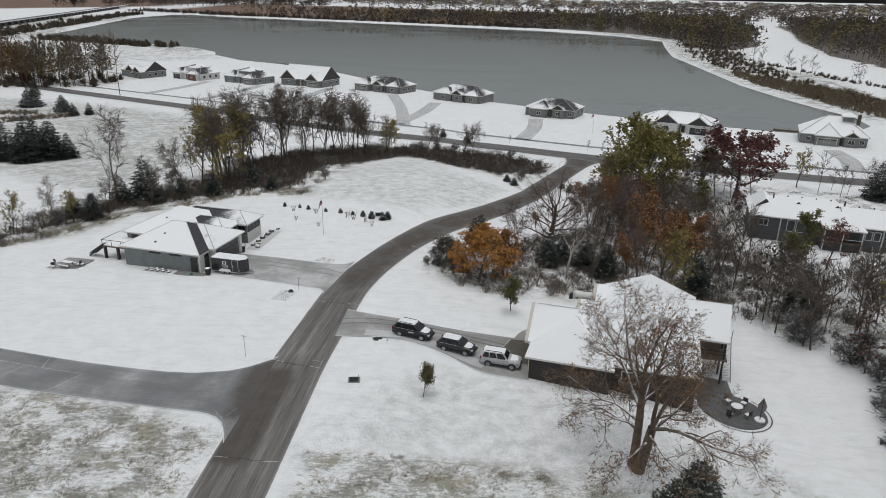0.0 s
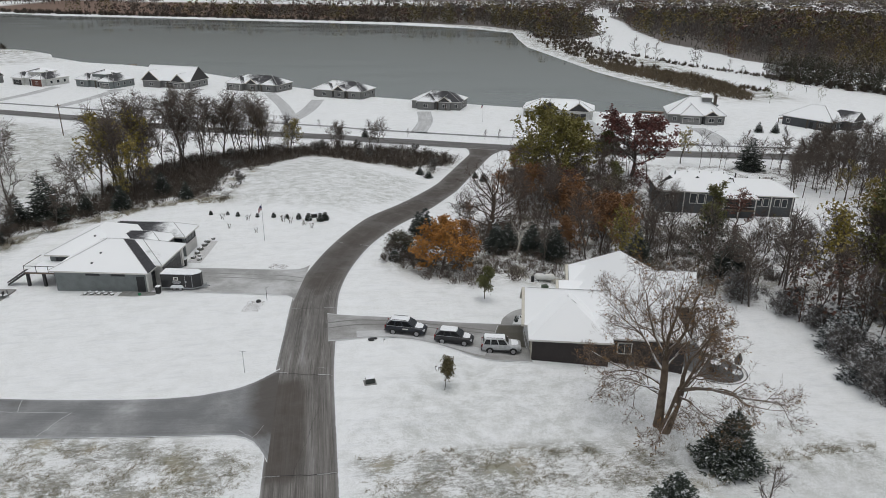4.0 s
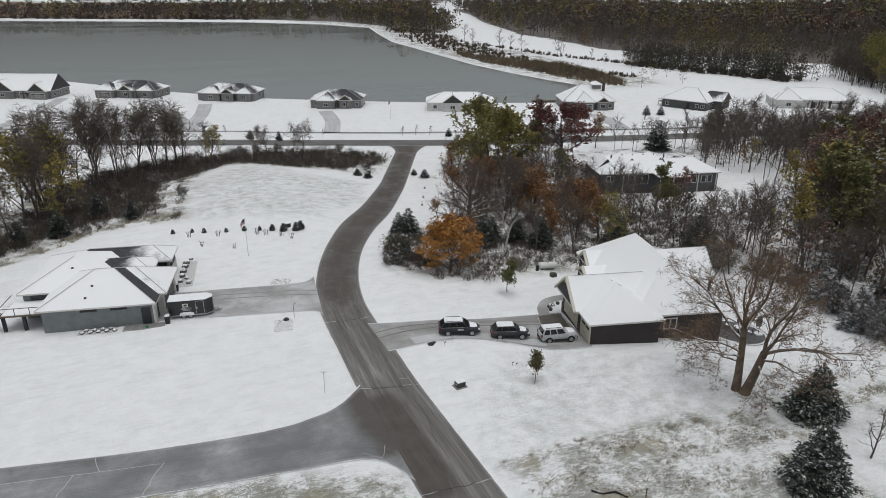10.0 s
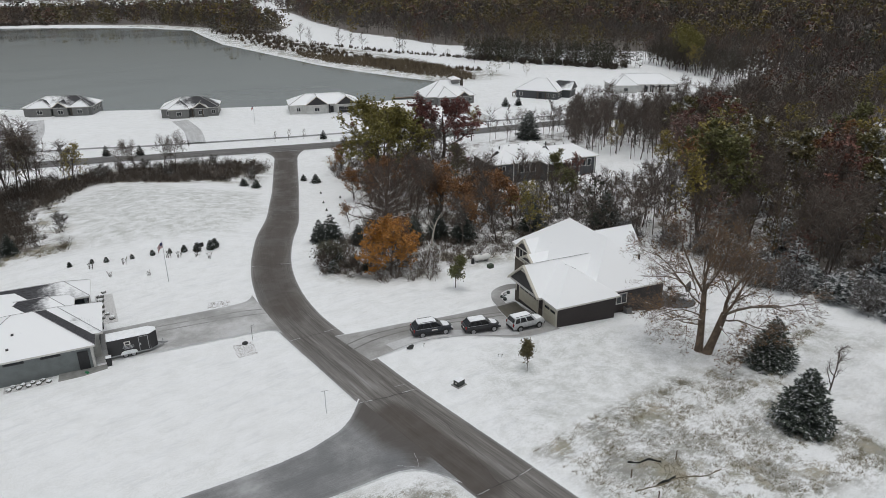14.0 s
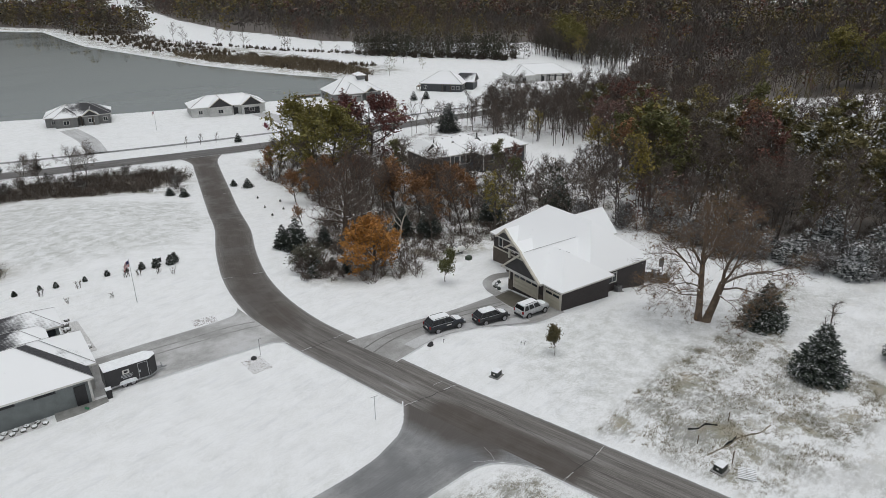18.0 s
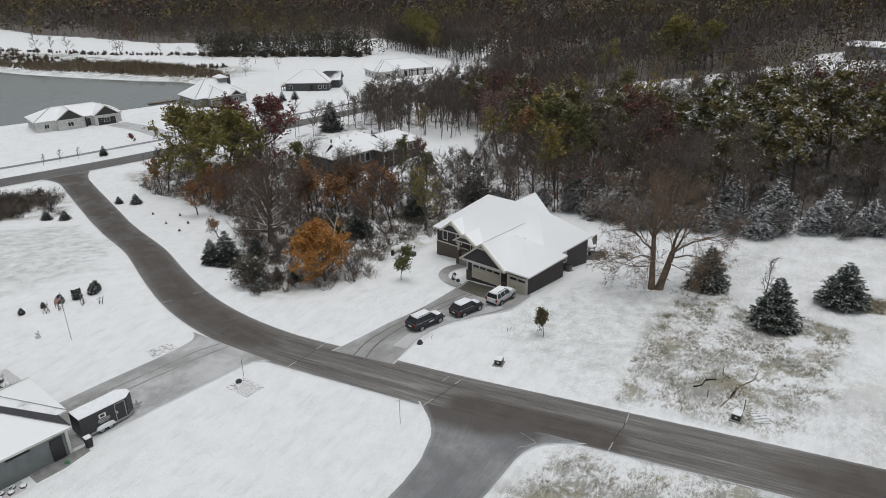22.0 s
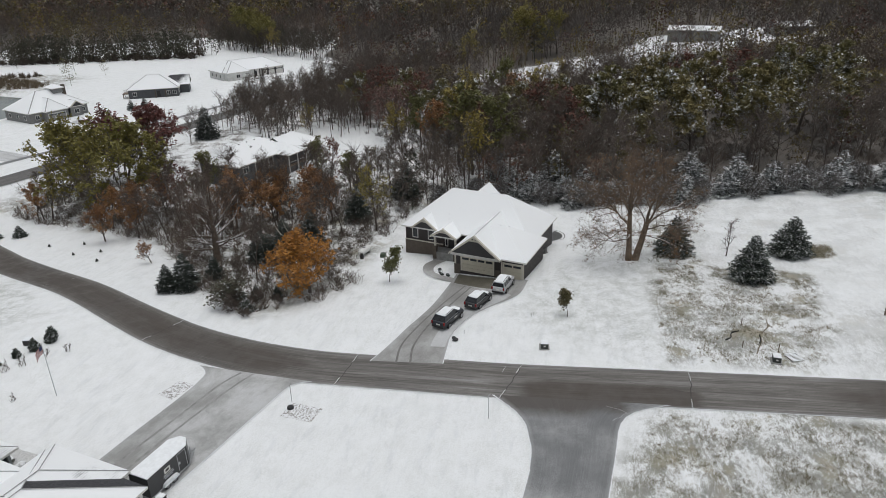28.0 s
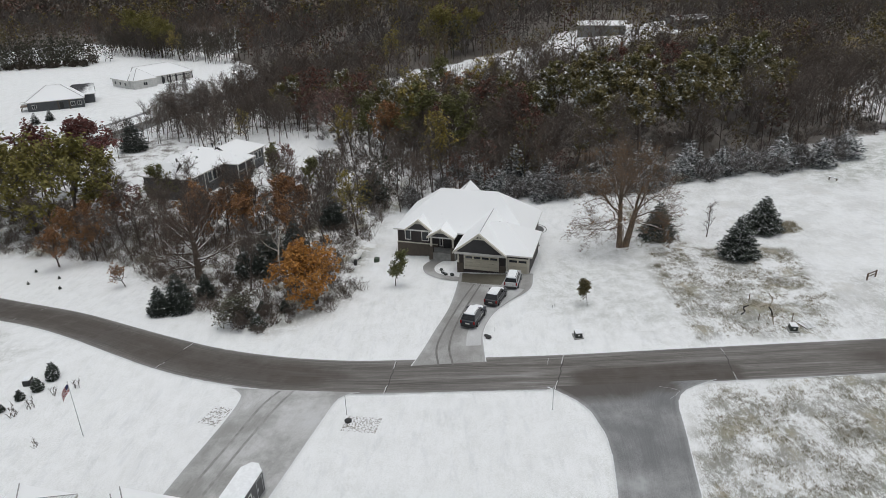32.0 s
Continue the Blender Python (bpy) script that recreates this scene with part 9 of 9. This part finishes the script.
# row of small junipers and staked shrubs on the slope
G_JUNIPER = Grove(lambda: conifer(88, 1.25, 0.52, 8, M_NEEDLEDUST, "small rounded dark juniper on the slope", 4, 1.0))
for i, (x, y, s) in enumerate(((-33.6, 130.0, 0.16), (-28.6, 128.6, 0.17), (-25.0, 127.6, 0.15), (-22.0, 127.0, 0.18), (-17.4, 125.5, 0.22), (-15.6, 124.6, 0.28), (-13.5, 124.1, 0.30), (-12.6, 124.6, 0.3), (-30.5, 129.5, 0.14), (-19.5, 126.2, 0.16))):
    G_JUNIPER.plant(x, y, s * 4.2, 1.0, group="row of young junipers")
G_STICK = Grove(lambda: broadleaf(120, 1.4, 0.02, 0.1, 4, 2, 2, 40, label="young shrub with bare sticks above the snow", stems=3, limb_len=0.4, twig_w=0.02, twig_len=0.3, name="shrub", lean=0.3))
for x, y in ((-31.2, 127.3), (-26.6, 126.2), (-20.3, 124.6), (-18.9, 123.6), (-16.4, 122.3), (-24.8, 119.8), (-15.0, 120.7), (-29.6, 122.5)):
    G_STICK.plant(x, y, rng_t.uniform(0.8, 1.3), group="young shrubs on the slope")
for x, y in ((23.8, 155.3), (25.6, 149.5), (20.3, 147.7), (17.2, 140.7), (22.0, 143.5)):
    rng_t.choice(G_CEDAR).plant(x, y, 0.1, 1.0, group="tiny junipers along the lane")
e = at_ground("utility_pedestal", -14.6, 126.2, 10, "dark utility box on the slope", "utility box")
box_part("cabinet", -0.5, 0.5, -0.4, 0.4, -0.1, 0.7, M_PLASTIC, e, "", 0.03)
box_part("snow_cap", -0.48, 0.48, -0.38, 0.38, 0.7, 0.78, M_SNOWCAP, e)

# young trees along the county road
G_YARD = Grove(lambda: broadleaf(121, 4.2, 0.05, 0.3, 9, 4, 3, 40, label="bare young street tree on the verge", limb_len=0.3, twig_w=0.04, twig_len=0.6))
for x, y, s in ((15.7, 220.5, 0.7), (39.5, 212.5, 0.9), (43.8, 212.0, 0.9), (48.1, 210.5, 0.85), (-12, 236, 0.8), (-38, 250, 0.8), (92, 196, 1.0), (118, 192, 1.5), (7.8, 224, 0.7)):
    G_YARD.plant(x, y, s, group="verge trees")
for x, y, s in ((53.0, 206.5, 0.45), (-44, 246, 0.7), (-48, 249, 0.6), (2, 221, 0.5), (-6, 225, 0.5), (136, 212, 0.6), (141, 210, 0.6)):
    rng_t.choice(G_CEDAR).plant(x, y, s, group="verge conifers")
red_shrub = broadleaf(122, 2.8, 0.04, 0.2, 9, 4, 3, 35, 5, 0.16, leaf_mat=foliage("crimson_leaves", (0.16, 0.03, 0.05), (0.24, 0.05, 0.07), 0.1), limb_len=0.3, label="small crimson-leaved tree by a drive", twig_w=0.03, twig_len=0.4)
red_shrub.matrix_basis = pose(68.0, 212.5, gz(68, 212.5))
e = at_ground("utility_pole", -92, 234.5, 0, "tall wooden utility pole beside the county road", "pole")
rod("pole", (0, 0, -0.5), (0, 0, 10), 0.17, M_TIMBER, e, "", 8, 0.12)
rod("pole_crossarm", (-0.8, 0, 9.4), (0.8, 0, 9.4), 0.07, M_TIMBER, e)
copy_thing(e, Matrix.Identity(4)).matrix_basis = pose(-150.2, 298.5, gz(-150.2, 298.5), 0, 0, 20)

# drives of the shore houses
for (a, b, w) in (((-33, 319), (-21, 292 - 46), 5), ((-12, 298), (-24, 246), 5.5), ((28, 265), (20, 226), 5.5), ((83, 238), (76, 206), 6.5), ((118, 221), (112, 195), 6), ((-65, 336), (-80, 276), 5), ((-100, 340), (-112, 292), 5), ((-130, 350), (-142, 306), 5), ((197, 180), (150, 172), 5)):
    line = smooth_line([a, ((a[0] + b[0]) / 2 + 1.5, (a[1] + b[1]) / 2), b], 3)
    l2, r2 = sides(line, w)
    strip("driveway_shore", l2, r2, 0.05, M_DRIVEPALE, "slushy driveway of a shore house", "driveway", cols=3)
for pts in ([(-118.2, 451.8), (-125.6, 436.6)], [(126, 256.5), (119.5, 259)]):
    e = new("dock")
    tagged(e, "dark floating boat dock at the lake shore", "dock")
    a, b = Vector(pts[0]), Vector(pts[1])
    d = (b - a).normalized()
    e.matrix_world = pose(a.x, a.y, WATER_Z, 0, 0, math.degrees(math.atan2(d.y, d.x)))
    ln = (b - a).length + 4
    box_part("deck", 0, ln, -1.0, 1.0, 0.15, 0.45, M_TIMBER, e)
    for x in (0.5, ln / 2, ln - 0.5):
        rod("pile", (x, 1.05, -1.0), (x, 1.05, 1.0), 0.08, M_TIMBER, e)


# long low road bridge beyond the lake's west bank
M_PIER = plain("dark_weathered_concrete", (0.12, 0.115, 0.11), 0.9, vary=0.35, scale=0.3)
e = new("road_bridge")
tagged(e, "long low road bridge on dark piers with snow along its deck", "bridge")
e.matrix_world = pose(-503, 751, -7.0, 0, 0, math.degrees(math.atan2(633, -176)))
box_part("deck", -90, 690, -6, 6, 3.9, 4.7, M_PIER, e)
box_part("parapet", -90, 690, -6.3, -6.0, 4.2, 5.3, M_SNOWCAP, e, "parapet capped with snow")
for k in range(34):
    box_part("pier", k * 20.0 - 60, k * 20.0 - 51, -5, 5, -0.5, 3.9, M_PIER, e)

# farm buildings on the rise
def barn(a, b, depth, h, wall, label, pitch=0.3):
    a, b = Vector(a), Vector(b)
    d = (b - a).normalized()
    mid = (a + b) / 2
    e = new("barn")
    e.matrix_world = pose(mid.x, mid.y, gz(mid.x, mid.y), 0, 0, math.degrees(math.atan2(d.y, d.x)))
    tagged(e, label, "farm building")
    L = (b - a).length / 2
    box_part("wall", -L, L, 0, depth, -2, h, wall, e)
    roof_part(e, -L - 0.4, L + 0.4, -0.4, depth + 0.4, h, pitch, "gable_u")
    garage_door(e, "v", 0, -L * 0.6, -L * 0.6 + 3.4, 0.0, 2.6, -1, M_DOORGREY, 4)
    window(e, "v", 0, L * 0.2, L * 0.2 + 1.2, 1.0, 2.0, -1, 1)
    return e


barn((229.5, 4.5), (234.5, 23.5), 9, 3.6, M_MIDGREY, "long grey metal shed with snowy roof among trees")
barn((236.7, -28.3), (234.4, -13.7), 9, 3.2, M_MIDGREY, "grey farm shed with snowy roof on the rise")
barn((196, 10), (197.5, 18), 7, 2.4, M_WHITE, "small pale outbuilding with a snow-covered gable", 0.6)
barn((178, 26), (181, 34), 7, 2.6, plain("pale_green_siding", (0.42, 0.45, 0.38), 0.7), "pale green outbuilding behind trees", 0.6)

# tyre tracks pressed through the slush
M_TRACKPALE = plain("slushy_tyre_track", (0.27, 0.268, 0.262), 0.55, vary=0.3, scale=1.5)
M_TRACK = plain("wet_tyre_track", (0.15, 0.145, 0.138), 0.45, vary=0.25, scale=1.5)
for off in (0.0, 1.6):
    line = smooth_line([(-13.5, 79.2 + off), (-9.5, 79.6 + off * 0.9), (-4, 78.6 + off * 0.7), (2, 76.9 + off * 0.7), (7.5, 75.2 + off * 0.6)], 0.8)
    ribbon(line, 0.24, 0.082, "tyre_track", M_TRACK, drive_a)
    line = smooth_line([(-16.5, 96.2 + off), (-19, 97.4 + off * 1.1), (-24, 99.0 + off), (-29.5, 100.6 + off), (-35, 102.0 + off)], 0.8)
    ribbon(line, 0.3, 0.082, "tyre_track", M_TRACKPALE, drive_b)

# rail barriers, a bench and a covered mound at the far edge of the lawn
for x, y, rot in ((1.3, 26.0, -60), (-0.6, 24.2, 40)):
    e = at_ground("rail_fence", x, y, rot, "short weathered wooden rail barrier in the grass", "fence", "rail barriers")
    for px in (-0.9, 0.9):
        box_part("post", px - 0.07, px + 0.07, -0.07, 0.07, -0.2, 1.0, M_TIMBER, e)
    for pz in (0.35, 0.72):
        box_part("rail", -1.0, 1.0, 0.07, 0.12, pz, pz + 0.13, M_TIMBER, e)
e = at_ground("bench", 42.7, 9.7, 40, "small pale bench standing in the snow", "bench")
box_part("seat", -0.8, 0.8, -0.22, 0.22, 0.42, 0.47, M_TIMBER, e)
box_part("snow_cover", -0.78, 0.78, -0.2, 0.2, 0.47, 0.55, M_SNOWCAP, e)
for px in (-0.65, 0.65):
    box_part("leg", px - 0.05, px + 0.05, -0.2, 0.2, -0.1, 0.42, M_TIMBER, e)
e = at_ground("covered_mound", 28.8, 5.6, 20, "dark tarpaulin-covered heap with snow on top", "heap")
blob("tarpaulin", (0, 0, 0.4), 1.7, snowy("dark_tarpaulin", (0.03, 0.03, 0.032), 0.55, 0.85, 1.0, 0.5), e, "", 4, 0.75, 0.25)
# seed heads and dead grass round the lawn spruce
V, F = grass_sheet(404, [[(7.5, 36.5), (13, 33), (14, 30), (9, 31), (6.5, 35)], [(15.5, 51.5), (19.5, 46), (22, 44), (23, 46), (19, 51)]], (5, 24, 29, 53), 2600, 0.8)
tagged(part_mesh("dead_grass", mesh_of("dead_grass", V, F), M_STRAW), "clump of tawny dead grass beside the spruces", "grass", kind="stuff")

# dug-up clod and a few stakes beside the drive
e = at_ground("clod", -8.2, 75.0, 15, "dark clod of dug earth at the drive's edge", "earth")
blob("soil", (0, 0, 0.08), 0.38, M_PLASTIC, e, "", 7, 0.5, 0.5)
blob("soil", (0.5, 0.15, 0.05), 0.24, M_PLASTIC, e, "", 8, 0.5, 0.5)
for x, y in ((-1.6, 66.4), (-1.9, 66.7), (-6.8, 74.2)):
    e = at_ground("marker_flag", x, y, 0, "small dark marker flag stuck in the lawn", "marker")
    rod("wire", (0, 0, -0.1), (0, 0, 0.45), 0.02, M_PLASTIC, e)
    box_part("flag", 0.0, 0.16, -0.01, 0.01, 0.33, 0.45, M_PLASTIC, e)


# planted bed with snow-capped stones along the grey house's side wall
bed = strip("pavement_bed", resample([Vector((-46.9, 96.3)), Vector((-42.5, 95.4))], 6), resample([Vector((-46.6, 98.0)), Vector((-42.1, 97.0))], 6), 0.03, bpy.data.materials["snowy_gravel"], "snowy gravel bed along the house wall", "garden bed", cols=3)
for i in range(9):
    e = at_ground("round_shrub", -46.3 + 0.47 * i, 97.0 - 0.1 * i + (0.35 if i % 2 else -0.3), 0, "low dark shrub capped with snow in a side bed", "shrub", "side bed shrubs")
    blob("clump", (0, 0, 0.14), 0.3, bpy.data.materials["dull_shrub"], e, "", i + 20, 0.7, 0.3)
